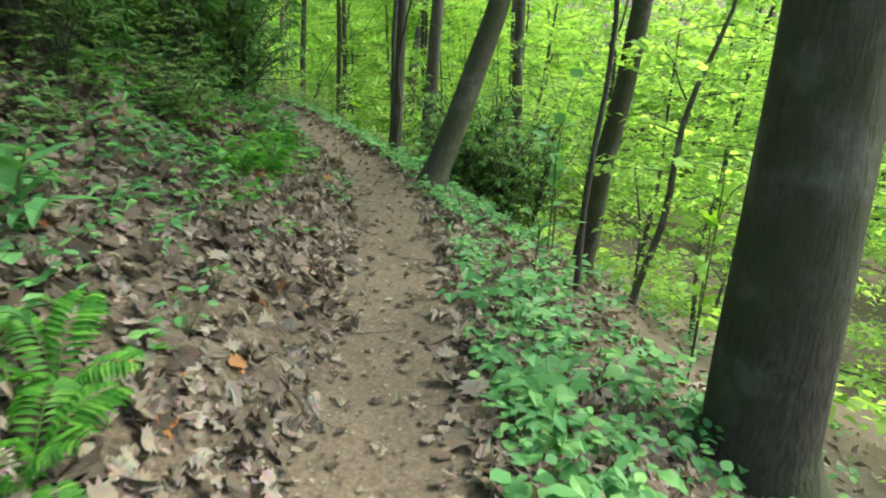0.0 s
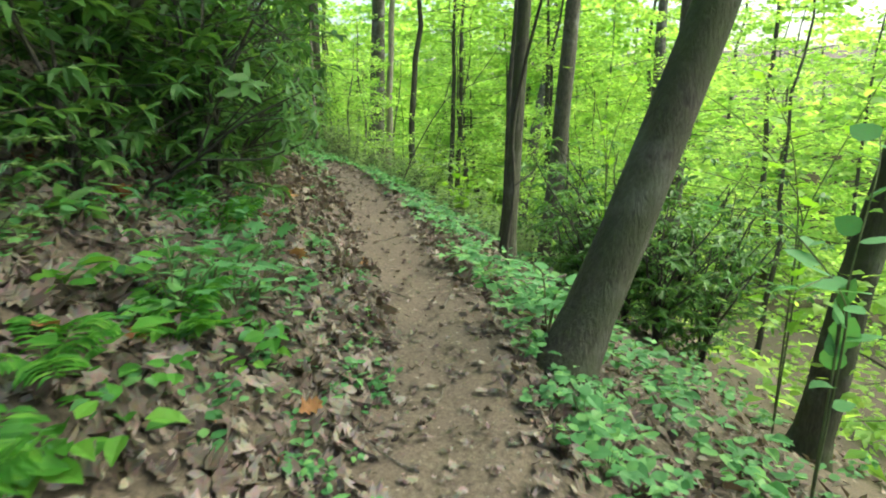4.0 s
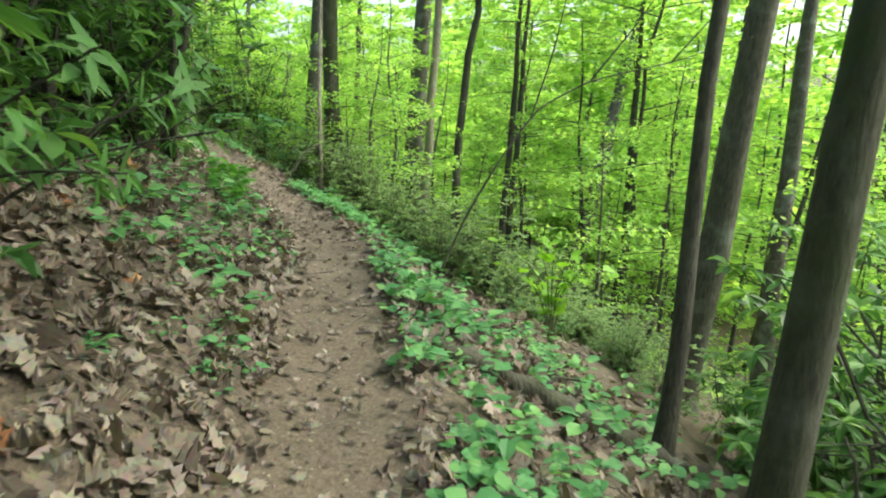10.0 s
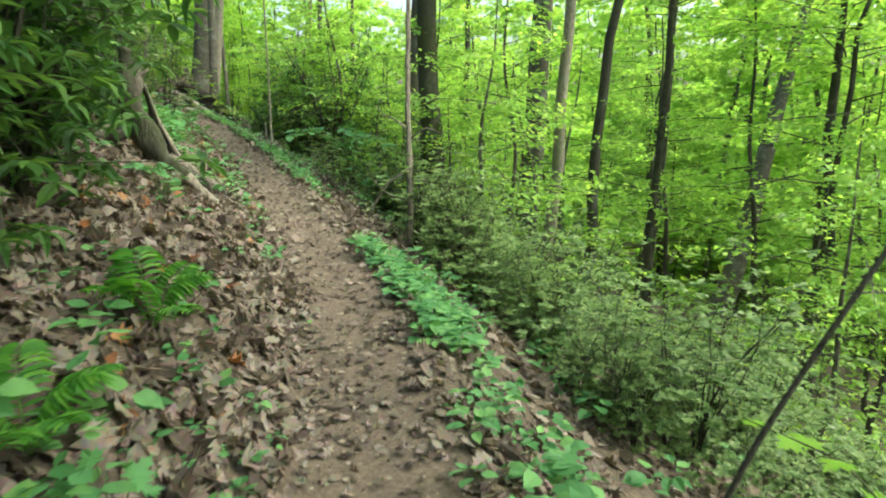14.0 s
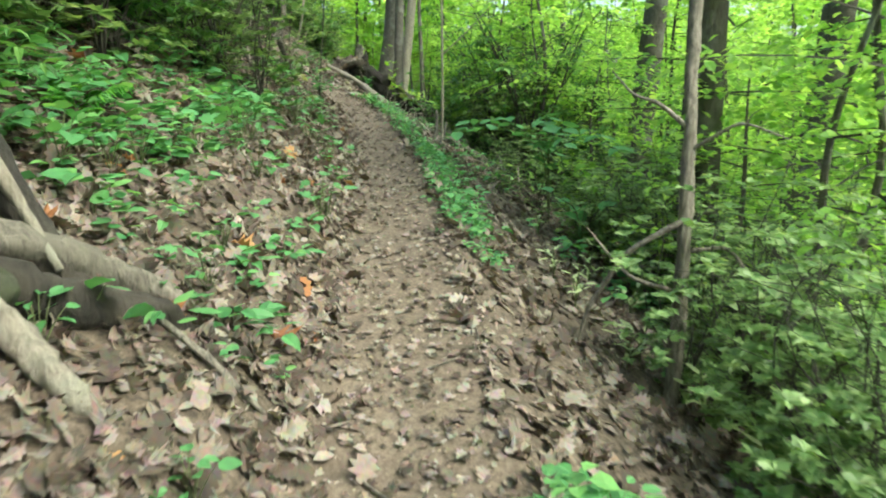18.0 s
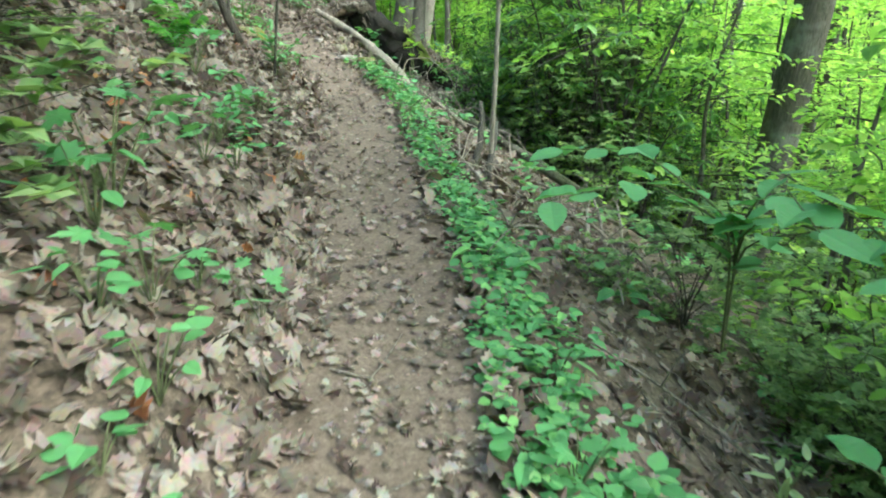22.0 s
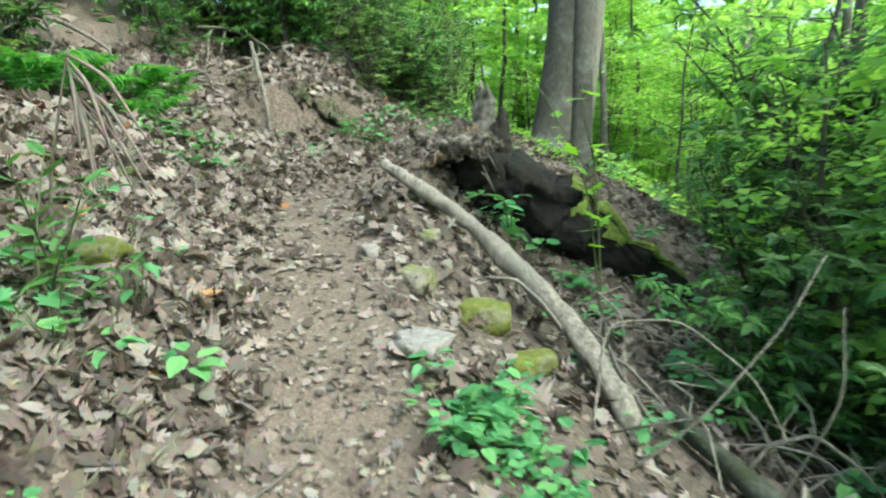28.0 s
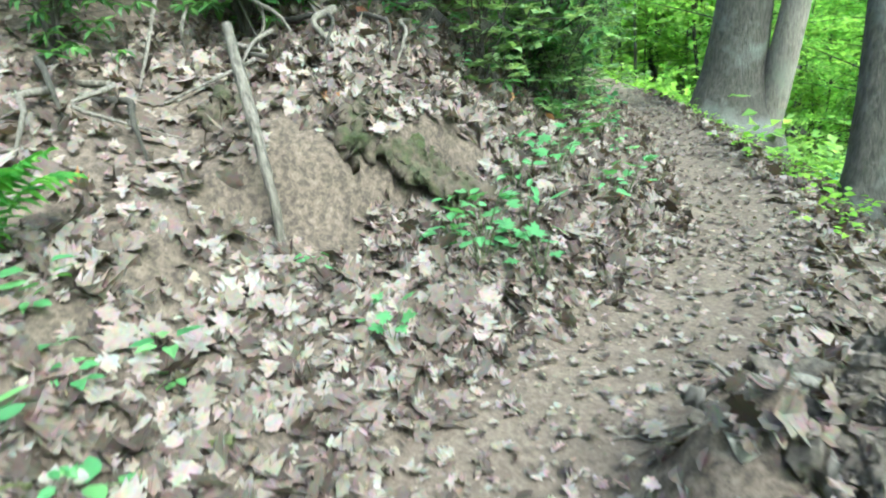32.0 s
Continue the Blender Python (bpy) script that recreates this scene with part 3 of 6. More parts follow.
        length = reach * rng.uniform(0.55, 1.15) * (1.0 - 0.55 * max(0, (h - low) / (height - low)) ** 1.5)
        d = np.array([np.cos(a), np.sin(a), rng.uniform(-0.05, 0.5)])
        limb, leaf = spray(rng, (0, 0, h), d, length, per, size, shape)
        limbs.append(tris(thin(limb, np.linspace(0.012, 0.003, 5) * (0.6 + length / 2.5), 3)))
        crown.append(leaf)
    return join(*limbs), join(*crown)


def crown_mesh(name, arrays, mat):
    ob = put(name, arrays[0], arrays[1], mat, smooth=False)
    me = ob.data
    bpy.data.objects.remove(ob)
    return me


def linked(name, me, parent):
    ob = new(name, me)
    ob.parent = parent
    return tagged(ob, kind="stuff" if name in ("branchwork", "crown", "woody_frame", "foliage") else "")


KINDS = []
for n, (height, low, reach, branches, per, size) in enumerate([
        (5.5, 1.2, 2.2, 16, 100, 0.12), (8.0, 1.8, 3.0, 21, 115, 0.13), (3.2, 0.5, 1.5, 12, 75, 0.115),
        (10.0, 2.4, 3.4, 26, 125, 0.14), (6.5, 1.0, 2.6, 17, 115, 0.13), (13.0, 2.6, 4.0, 32, 140, 0.16), (12.0, 0.8, 3.6, 26, 56, 0.34), (15.0, 1.5, 4.2, 30, 56, 0.38)]):
    limbs, crown = leafy_crown(100 + n, height, low, reach, branches, int(per * 0.75) if n in (0, 2, 4) else per, size, OVAL if n in (0, 2, 4) else FOLD)
    stem = tube(trunk_points((0, 0, 0), (0.03, 0.02, 1), height, 0.09, 100 + n), np.interp(np.arange(16), [0, 4, 15], [1.3, 1, 0.2]) * (0.022 + 0.0055 * height), 7, 0.05, n)
    KINDS.append((crown_mesh("stem", stem, BARK_DARK if n % 2 else BARK), crown_mesh("branchwork", limbs, BARK_DARK), crown_mesh("crown", crown, CANOPY)))
HIGH = []
for n in range(3):
    limbs, crown = leafy_crown(140 + n, 7.0, 0.0, 3.8, 36, 60, 0.24)
    HIGH.append((crown_mesh("branchwork", limbs, BARK), crown_mesh("crown", crown, CANOPY)))


def off_trail(x, y):
    return abs(float(beside(x, y)[1][0]))


def understorey(x, y, kind, scale, turn, label):
    if x > -36 and off_trail(x, y) < 2.2 + 0.35 * kind:
        return None
    stem, limbs, crown = KINDS[kind]
    root = new("sapling" if scale * (kind + 1) < 4 else "young_tree")
    root.matrix_basis = pose(x, y, gz(x, y) - 0.1, 7 * math.sin(x * 9), 7 * math.sin(y * 7), turn) @ Matrix.Diagonal((scale, scale, scale, 1))
    linked("stem", stem, root), linked("crown", crown, root)
    if kind < 6:
        linked("branchwork", limbs, root)
    return tagged(root, label, "tree", "young trees on the slope")


def place(s, d):
    """World place beside the trail: s metres along from the start of the walk, d to the right."""
    i = min(max(int(70 + (s + 6.0) * 10), 0), len(LONG) - 1)
    if s > 47:
        far = LONG[-70, :2] + HEAD[-70] * (s - 47)
        return far[0] + HEAD[-70][1] * d, far[1] - HEAD[-70][0] * d
    return LONG[i, 0] + HEAD[i, 1] * d, LONG[i, 1] - HEAD[i, 0] * d


rng = np.random.RandomState(11)
WORDS = ["slender young tree with bright spring-green leaves on the slope", "leafy sapling with flat layered sprays of light green leaves"]
for n in range(150):
    if n < 40:
        s, d = rng.uniform(6, 46), rng.uniform(3.0, 7.5)
    elif n < 120:
        s, d = rng.uniform(2, 62), rng.uniform(7.5, 32)
    else:
        s, d = rng.uniform(4, 60), -rng.uniform(5.5, 16)
    if n >= 105 and n < 120:
        s, d = rng.uniform(48, 72), rng.uniform(-9, 9)
    x, y = place(s, d)
    if 9 < s < 24 and 0 < d < 6.5:
        continue
    kind = rng.choice([0, 2, 0, 4]) if abs(d) < 8 else rng.choice([1, 3, 4, 5])
    size = rng.uniform(0.8, 1.2) * (1.0 if abs(d) < 14 else 1.3)
    understorey(x, y, kind, size, rng.uniform(0, 360), WORDS[n % 2])
for n in range(20):
    x, y = place(rng.uniform(27, 45), rng.uniform(3.8, 8.5))
    if math.hypot(x + 19, y - 29.5) > 2.4:
        understorey(x, y, rng.choice([0, 2, 2, 4]), rng.uniform(0.7, 1.1), rng.uniform(0, 360), WORDS[n % 2])
for n in range(34):
    x, y = place(rng.uniform(47, 66), rng.uniform(2.2, 9) * (1 if n % 2 else -1))
    understorey(x, y, rng.choice([0, 4, 1, 2]), rng.uniform(0.8, 1.2), rng.uniform(0, 360), WORDS[n % 2])
# unseen trees added uphill of the start, to shade the bank from the sky
for n in range(16):
    x, y = place(rng.uniform(-6, 9), -rng.uniform(4.5, 11))
    understorey(x, y, rng.choice([3, 5]), rng.uniform(0.9, 1.2), rng.uniform(0, 360), WORDS[n % 2])
for n in range(26):
    x, y = place(rng.uniform(45, 58), rng.uniform(4.2, 9.5) * (1 if n % 2 else -1))
    understorey(x, y, rng.choice([3, 4, 0]), rng.uniform(0.85, 1.15), rng.uniform(0, 360), WORDS[n % 2])
for n in range(26):
    x, y = rng.uniform(-50, -37.5), rng.uniform(36, 54)
    understorey(x, y, rng.choice([3, 5, 7]), rng.uniform(0.9, 1.2), rng.uniform(0, 360), "tall leafy tree in the wood beyond the bend")
for n in range(110):
    x, y = place(rng.uniform(52, 125), rng.uniform(-16, 34))
    understorey(x, y, rng.choice([6, 7]), rng.uniform(0.9, 1.3), rng.uniform(0, 360), "tall leafy tree in the wood beyond the bend")
for n in range(130):
    x, y = place(rng.uniform(-15, 125), rng.uniform(30, 90))
    understorey(x, y, rng.choice([6, 7]), rng.uniform(1.5, 2.3), rng.uniform(0, 360), "distant tree with a dense yellow-green crown across the valley")


# ---- trunks with high crowns ----
for n, ob in enumerate([o for o in bpy.data.objects if o.name.split(".")[0] == "tree"]):
    trunk = ob.children[0].data
    top = trunk.vertices[14 * 13].co
    limbs, crown = HIGH[n % 3]
    for name, me in (("branchwork", limbs), ("crown", crown)):
        c = linked(name, me, ob)
        c.matrix_basis = pose(top.x, top.y, top.z - 2.5, 0, 0, n * 77)


# ---- litter ----
MARK = np.r_[0, np.cumsum(np.linalg.norm(np.diff(LONG[:, :2], axis=0), axis=1))] - 146.0


def surface(x, y):
    e = 0.05
    z = ground_height(x, y)
    zx, zy = ground_height(x + e, y), ground_height(x, y + e)
    return z, unit(np.stack([-(zx - z) / e, -(zy - z) / e, np.ones(len(x))], 1))


def strewn(count, s_range, d_low, d_high, rng, bias=1.0):
    s = rng.uniform(*s_range, count)
    d = d_low + (d_high - d_low) * rng.rand(count) ** bias
    x, y, hx, hy = (np.interp(s, MARK, q) for q in (LONG[:, 0], LONG[:, 1], HEAD[:, 0], HEAD[:, 1]))
    x, y = x + hy * d + rng.normal(0, 0.06, count), y - hx * d + rng.normal(0, 0.06, count)
    if abs(d_low) < 1 or d_low * d_high < 0:
        return x, y
    true = abs(beside(x, y)[1]) > 0.9 * abs(d_low)
    return x[true], y[true]


def litter(name, count, s_range, d_low, d_high, shape, size, mat, seed, label, bias=1.0, lift=0.012, tilt=0.42):
    rng = np.random.RandomState(seed)
    x, y = strewn(count, s_range, d_low, d_high, rng, bias)
    clump = waves(x, y, 2.2, seed) + rng.normal(0, 0.5, len(x)) > -1.1
    x, y = x[clump], y[clump]
    z, normal = surface(x, y)
    lies = (normal[:, 2] > 0.48) & (((x + 22.35) / 0.3) ** 2 + ((y - 27.75) / 0.22) ** 2 + rng.normal(0, 0.35, len(x)) > 1)
    x, y, z, normal = x[lies], y[lies], z[lies], normal[lies]
    n = len(x)
    normal = unit(normal + rng.normal(0, tilt, (n, 3)))
    along = np.cross(normal, rng.normal(0, 1, (n, 3)))
    at = np.stack([x, y, z + lift + rng.uniform(0, 0.02, n)], 1)
    length = size * rng.uniform(0.45, 1.35, n)
    shapes = DRY if shape is LOBED else (shape,)
    pick = rng.randint(0, len(shapes), n)
    v, f = join(*[leaves(q, at[pick == k], along[pick == k], normal[pick == k], length[pick == k], rng, 0.5, 0.35) for k, q in enumerate(shapes)])
    return tagged(put(name, v, f, mat, smooth=False), label, "leaf litter", kind="stuff")


WALK = (-1, 49)
litter("leaf_litter", 52000, WALK, -0.36, -3.0, LOBED, 0.092, LITTER, 21, "thick pale brown dead leaves lying on the uphill bank", 1.15)
litter("leaf_litter", 20000, WALK, -0.34, -3.2, OVAL, 0.075, LITTER, 22, "brown and tan dead leaves on the uphill bank", 1.15)
litter("leaf_litter", 22000, WALK, 0.38, 2.9, LOBED, 0.1, LITTER, 23, "dead leaves scattered down the lower slope", 1.2)
litter("leaf_litter", 11000, WALK, 0.4, 3.0, OVAL, 0.06, LITTER, 24, "tan dead leaves below the trail edge", 1.2)
litter("leaf_litter", 1800, (-1, 18), -0.42, 0.42, LOBED, 0.05, LITTER, 25, "small torn dead leaves trodden into the trail", lift=0.006, tilt=0.12)
litter("leaf_litter", 7500, (17, 49), -0.42, 0.42, LOBED, 0.048, LITTER, 32, "torn dead leaves thickly trodden into the trail", lift=0.006, tilt=0.14)
litter("leaf_litter", 15000, WALK, -0.42, 0.42, OVAL, 0.022, LITTER, 26, "leaf crumbs and bark chips on the trail", lift=0.003, tilt=0.12)
litter("leaf_litter", 700, WALK, -0.4, -2.6, LOBED, 0.105, LITTER_RED, 27, "reddish-brown dead leaves among paler ones")
litter("leaf_litter", 9000, WALK, -3.0, -9.0, FOLD, 0.16, LITTER, 28, "dead leaves covering the bank higher up")
litter("leaf_litter", 6000, WALK, 2.6, 8.0, FOLD, 0.15, LITTER, 29, "dead leaves on the lower slope")
litter("leaf_litter", 15000, (33, 42), -0.42, -2.9, LOBED, 0.1, LITTER, 30, "deep drift of grey-tan oak leaves on the bank at the bend")


# ---- twigs ----
def twigs(count, seed):
    rng = np.random.RandomState(seed)
    x, y = strewn(count, WALK, -2.6, 2.4, rng)
    z, _ = surface(x, y)
    out = []
    for k in range(count):
        a, length = rng.uniform(0, 6.28), rng.uniform(0.1, 0.55)
        u = np.linspace(-0.5, 0.5, 4)
        px, py = x[k] + np.cos(a) * length * u, y[k] + np.sin(a) * length * u + rng.normal(0, 0.01, 4)
        pz = ground_height(px, py) + 0.015
        out.append(thin(np.stack([px, py, pz], 1), np.array([0.005, 0.006, 0.005, 0.003]) * rng.uniform(0.6, 1.4), 4))
    return join(*out)


tagged(put("fallen_twigs", *twigs(420, 31), WOOD_DEAD), "short grey dead twigs lying among the leaves", "twig", kind="stuff")


# ---- ground cover along the trail ----
def cover(name, count, s_range, d_low, d_high, shape, size, mat, seed, label, lift=0.06, bias=1.0, gap=0.0):
    rng = np.random.RandomState(seed)
    x, y = strewn(count, s_range, d_low, d_high, rng, bias)
    m = waves(x, y, 1.6, seed + 50) + rng.normal(0, 0.3, len(x)) > gap
    x, y = x[m], y[m]
    z, normal = surface(x, y)
    n = len(x)
    if size < 0.13:
        # little plants: a few leaves spread round each root
        m = n // 6
        turn = (rng.rand(m)[:, None] * 6.28 + np.arange(6)[None] * 2.4 + rng.normal(0, 0.3, (m, 6))).ravel()
        tall = np.repeat(lift * rng.uniform(0.3, 1.8, m), 6) * rng.uniform(0.6, 1.1, m * 6)
        bulk = np.repeat(rng.uniform(0.55, 1.35, m), 6)
        out = np.stack([np.cos(turn), np.sin(turn), rng.uniform(-0.25, 0.35, m * 6)], 1)
        at = np.repeat(np.stack([x, y, z], 1)[:m], 6, 0) + out * (0.35 * size * bulk)[:, None]
        at[:, 2] = np.maximum(np.repeat(z[:m], 6) + tall, at[:, 2])
        v, f = leaves(shape, at, out, np.array([0, 0, 1.0]) + rng.normal(0, 0.28, (m * 6, 3)), size * bulk * rng.uniform(0.7, 1.25, m * 6), rng)
    else:
        normal = unit(np.array([0, 0, 1.0]) + 0.4 * normal + rng.normal(0, 0.4, (n, 3)))
        along = np.cross(normal, rng.normal(0, 1, (n, 3)))
        at = np.stack([x, y, z + lift * rng.uniform(0.2, 1.6, n)], 1)
        v, f = leaves(shape, at, along, normal, size * rng.uniform(0.5, 1.3, n), rng)
    return tagged(put(name, v, f, mat, smooth=False), label, "ground cover", kind="stuff")


cover("ground_cover", 6000, (0, 18), 0.45, 1.25, BROAD, 0.075, HERB, 41, "low green broad-leaved herbs along the lower trail edge", 0.12, 1.3, 0.15)
cover("ground_cover", 1500, (18.3, 21.6), 0.45, 0.95, BROAD, 0.075, HERB, 42, "low green herbs along the trail edge", 0.1, 1.2, -0.5)
cover("ground_cover", 5200, (23.8, 33.5), 0.44, 0.78, BROAD, 0.05, HERB, 43, "bright green strip of small herbs on the trail edge", 0.08, 1.0, -0.55)
cover("ground_cover", 1900, (24.2, 33.5), 0.46, 0.95, BLADE, 0.085, HERB, 62, "taller leafy herbs in the strip on the trail edge", 0.13, 1.2, -0.1)
cover("ground_cover", 5000, (-1, 9), -0.75, -3.0, BROAD, 0.06, HERB, 44, "scattered green seedlings on the leafy bank", 0.12, 0.8, 0.0)
cover("ground_cover", 1500, (22.3, 26.4), -1.2, -2.5, BROAD, 0.1, HERB, 55, "patch of broad green herbs on the bank above the old stump", 0.18, 1.0, -0.2)
cover("ground_cover", 3000, (17, 33), -0.6, -3.2, BROAD, 0.07, HERB, 45, "scattered green herbs on the bank", 0.1, 1.0, 0.35)
cover("ground_cover", 2300, (6, 19), -0.38, -0.9, OVAL, 0.055, HERB, 46, "small green plants along the inner trail edge", 0.05, 1.0, 0.1)
cover("ground_cover", 6500, (0, 44), 1.4, 7.0, BROAD, 0.1, HERB, 47, "green undergrowth on the lower slope", 0.2, 1.0, -0.2)
cover("ground_cover", 2600, (40, 60), 0.42, 1.3, OVAL, 0.07, YOUNG, 48, "yellow-green herbs edging the far trail", 0.12, 1.2, -0.6)
cover("undergrowth", 20000, (-5, 75), 6.0, 34.0, FOLD, 0.34, CANOPY, 49, "light green undergrowth covering the lower slope", 0.45, 1.0, -0.6)
cover("undergrowth", 9000, (0, 75), -3.4, -14.0, FOLD, 0.26, HERB, 50, "green undergrowth high on the bank", 0.35, 1.0, -0.4)
cover("undergrowth", 5000, (44, 78), 1.0, 7.0, FOLD, 0.2, CANOPY, 53, "light green undergrowth beside the far trail", 0.4, 1.0, -0.6)
cover("undergrowth", 3500, (44, 78), -0.8, -4.0, FOLD, 0.16, HERB, 54, "green undergrowth above the far trail", 0.3, 1.0, -0.6)
cover("undergrowth", 20000, (-20, 120), 32.0, 110.0, FOLD, 1.8, CANOPY, 52, "dense light green foliage covering the far hillside", 2.6, 1.0, -2.0)
cover("ground_cover", 3000, (-1, 8.5), -1.0, -3.2, LANCE, 0.1, HERB, 56, "dense green seedlings with narrow leaves on the bank", 0.2, 0.9, -0.25)
cover("ground_cover", 1900, (-1, 7.5), -0.75, -2.4, BLADE, 0.095, FERN, 57, "fresh green leafy herbs on the bank", 0.15, 1.0, 0.35)
cover("ground_cover", 3800, (-1, 10), 0.5, 2.6, BLADE, 0.1, HERB, 58, "leafy green herbs below the trail edge", 0.16, 1.1, -0.1)
cover("ground_cover", 2600, (9, 21), 0.5, 2.4, BLADE, 0.1, HERB, 59, "leafy green herbs among dead leaves below the trail", 0.14, 1.1, 0.25)
cover("ground_cover", 4600, (14, 23.5), -0.6, -2.6, BLADE, 0.085, HERB, 60, "green seedlings among dead leaves on the bank", 0.13, 1.0, 0.05)
cover("ground_cover", 1200, (33, 37), -0.55, -1.9, BLADE, 0.08, HERB, 61, "green seedlings by mossy stones on the bank", 0.1, 1.0, 0.25)
cover("ground_cover", 2000, (39.5, 48), -0.7, -2.4, BROAD, 0.07, HERB, 51, "green herbs at the foot of the bank beyond the bend", 0.12, 1.0, -0.2)


# ---- single herbs ----
def herb_meshes(seed, shape, count, size, tall):
    rng = np.random.RandomState(seed)
    stems, blades = [], []
    for k in range(count):
        a, lean = k * 2.4 + rng.rand(), rng.uniform(0.2, 0.9)
        top = np.array([np.cos(a) * lean * tall * 0.7, np.sin(a) * lean * tall * 0.7, tall * rng.uniform(0.55, 1.1)])
        u = np.linspace(0, 1, 4)[:, None]
        stems.append(thin(top * u + np.array([0, 0, 0.1 * tall]) * np.sin(u * 3.1), np.array([0.0035, 0.003, 0.0025, 0.002]), 4))
        out = np.array([np.cos(a), np.sin(a), 0])
        blades.append(leaves(shape, top[None] + out * 0.0, out[None] + rng.normal(0, 0.2, (1, 3)), np.array([[0, 0, 1.0]]) + rng.normal(0, 0.25, (1, 3)), size * rng.uniform(0.7, 1.25), rng))
    return [crown_mesh("stem", q, STEM) for q in stems], [crown_mesh("leaf", b, HERB) for b in blades]


HERBS = [herb_meshes(200 + k, [shape_blade(0.75), shape_blade(0.95, 0.08), shape_blade(0.7, 0.12, 8, 0.08), shape_blade(0.5), shape_blade(0.9, 0.1), shape_maple()][k], [8, 7, 10, 8, 6, 9][k], [0.09, 0.08, 0.075, 0.1, 0.1, 0.105][k], [0.16, 0.13, 0.2, 0.24, 0.18, 0.28][k]) for k in range(6)]


def herb(x, y, kind, scale, turn):
    stems, blades = HERBS[kind]
    root = new("herb")
    root.matrix_basis = pose(x, y, gz(x, y) - 0.01, 0, 0, turn) @ Matrix.Diagonal((scale, scale, scale, 1))
    for q, b in zip(stems, blades):
        linked("stem", q, root), linked("leaf", b, root)
    return tagged(root, ["low herb with broad green leaves by the trail", "small plant with round bright green leaves", "bushy green herb among dead leaves",
                         "herb with pointed green leaves", "seedling with wide round leaves", "seedling with lobed green leaves"][kind], "plant", "herbs beside the trail")


rng = np.random.RandomState(61)
for n in range(100):
    s = rng.uniform(0.5, 35)
    d = rng.uniform(0.45, 1.6) if n % 2 else -rng.uniform(0.55, 2.4)
    x, y = place(s, d)
    herb(x, y, n % 6, rng.uniform(0.5, 0.9), rng.uniform(0, 360))
for n, (x, y, c) in enumerate([
        (-10.2, 20.83, 1.5), (-10.12, 20.7, 1.2), (-9.75, 20.35, 1.2), (-10.35, 20.35, 1.5), (-10.45, 20.5, 1.4), (-11.05, 20.67, 1.5), (-11.0, 20.8, 1.3), (-11.37, 20.64, 1.5), (-11.5, 20.9, 1.4), (-11.8, 21.2, 1.3),
        (-11.18, 21.66, 1.0), (-11.2, 21.5, 1.0), (-12.48, 22.05, 1.7), (-12.35, 21.95, 1.5), (-11.9, 21.81, 1.2), (-12.0, 22.0, 1.2), (-12.14, 22.21, 1.1), (-11.64, 21.87, 1.3), (-11.42, 21.65, 1.2), (-12.07, 22.42, 0.9),
        (-14.15, 23.38, 1.0), (-13.33, 22.96, 1.0), (-13.4, 22.8, 1.1), (-11.83, 23.7, 1.1), (-11.35, 23.7, 1.1), (-10.92, 22.73, 1.2), (-10.8, 22.85, 1.0), (-13.87, 23.14, 1.4), (-13.75, 23.05, 1.2), (-15.06, 23.54, 1.2),
        (-14.4, 23.55, 1.3), (-14.41, 23.69, 1.2), (-14.78, 23.56, 1.5), (-14.85, 23.4, 1.3), (-18.22, 25.74, 1.2), (-19.17, 25.72, 1.1), (-17.81, 25.43, 1.0), (-18.73, 25.94, 0.7), (-18.9, 25.81, 0.7),
        (-10.21, 19.69, 1.4), (-10.3, 19.85, 1.3), (-9.64, 18.96, 1.4), (-9.75, 19.2, 1.3), (-10.74, 20.41, 1.3), (-8.63, 18.72, 1.3), (-8.5, 18.55, 1.0), (-8.99, 19.14, 0.9), (-8.88, 19.27, 0.9), (-10.5, 20.0, 1.2), (-9.9, 19.4, 1.3),
        (-7.11, 18.04, 0.9), (-7.25, 18.2, 0.8), (-7.18, 19.9, 1.2), (-6.35, 19.23, 1.2), (-6.5, 19.4, 1.1), (-6.2, 19.05, 1.0), (-8.0, 17.8, 1.5), (-7.8, 17.6, 1.3), (-8.2, 17.75, 1.3), (-7.5, 17.6, 1.0), (-7.0, 17.5, 0.9),
        (-21.58, 27.79, 0.75), (-21.96, 27.6, 0.6), (-21.83, 28.37, 1.15), (-21.95, 28.45, 1.15), (-22.0, 28.3, 1.15), (-22.2, 28.44, 1.15), (-21.9, 28.6, 1.15), (-21.75, 28.65, 1.15), (-22.1, 28.8, 1.15), (-22.35, 28.9, 1.1), (-22.5, 29.3, 1.2), (-22.7, 29.15, 1.1), (-22.25, 29.5, 1.1), (-22.85, 29.6, 1.2), (-22.45, 29.8, 1.1),
        (-4.83, 14.28, 1.2), (-4.95, 14.5, 1.0), (-5.0, 15.04, 0.9), (-3.76, 12.73, 0.9), (-3.85, 12.9, 0.8), (-2.92, 10.92, 0.8), (-1.96, 7.31, 1.3), (-1.85, 7.1, 1.2), (-1.71, 6.56, 1.4), (-1.8, 6.3, 1.3), (-1.11, 2.79, 0.9), (-1.04, 2.25, 1.0),
        (0.5, 1.75, 1.1), (0.42, 1.45, 1.0), (0.62, 2.0, 1.1), (0.75, 1.6, 1.1), (0.55, 2.6, 1.2), (0.7, 3.0, 1.2), (0.5, 3.6, 1.2)]):
    herb(x, y, [2, 5, 0, 2, 1, 5, 3][n % 7], c * 0.85, n * 67)


# ---- rhododendron and other evergreen shrubs ----
def shrub_meshes(seed, tall, reach, whorls, per, size, shape, mat, bare=0.35, hang=0.35, wood=1.0):
    """Crooked stems from one foot; leaves in whorls at the twig ends."""
    rng = np.random.RandomState(seed)
    stems, blades = [], []
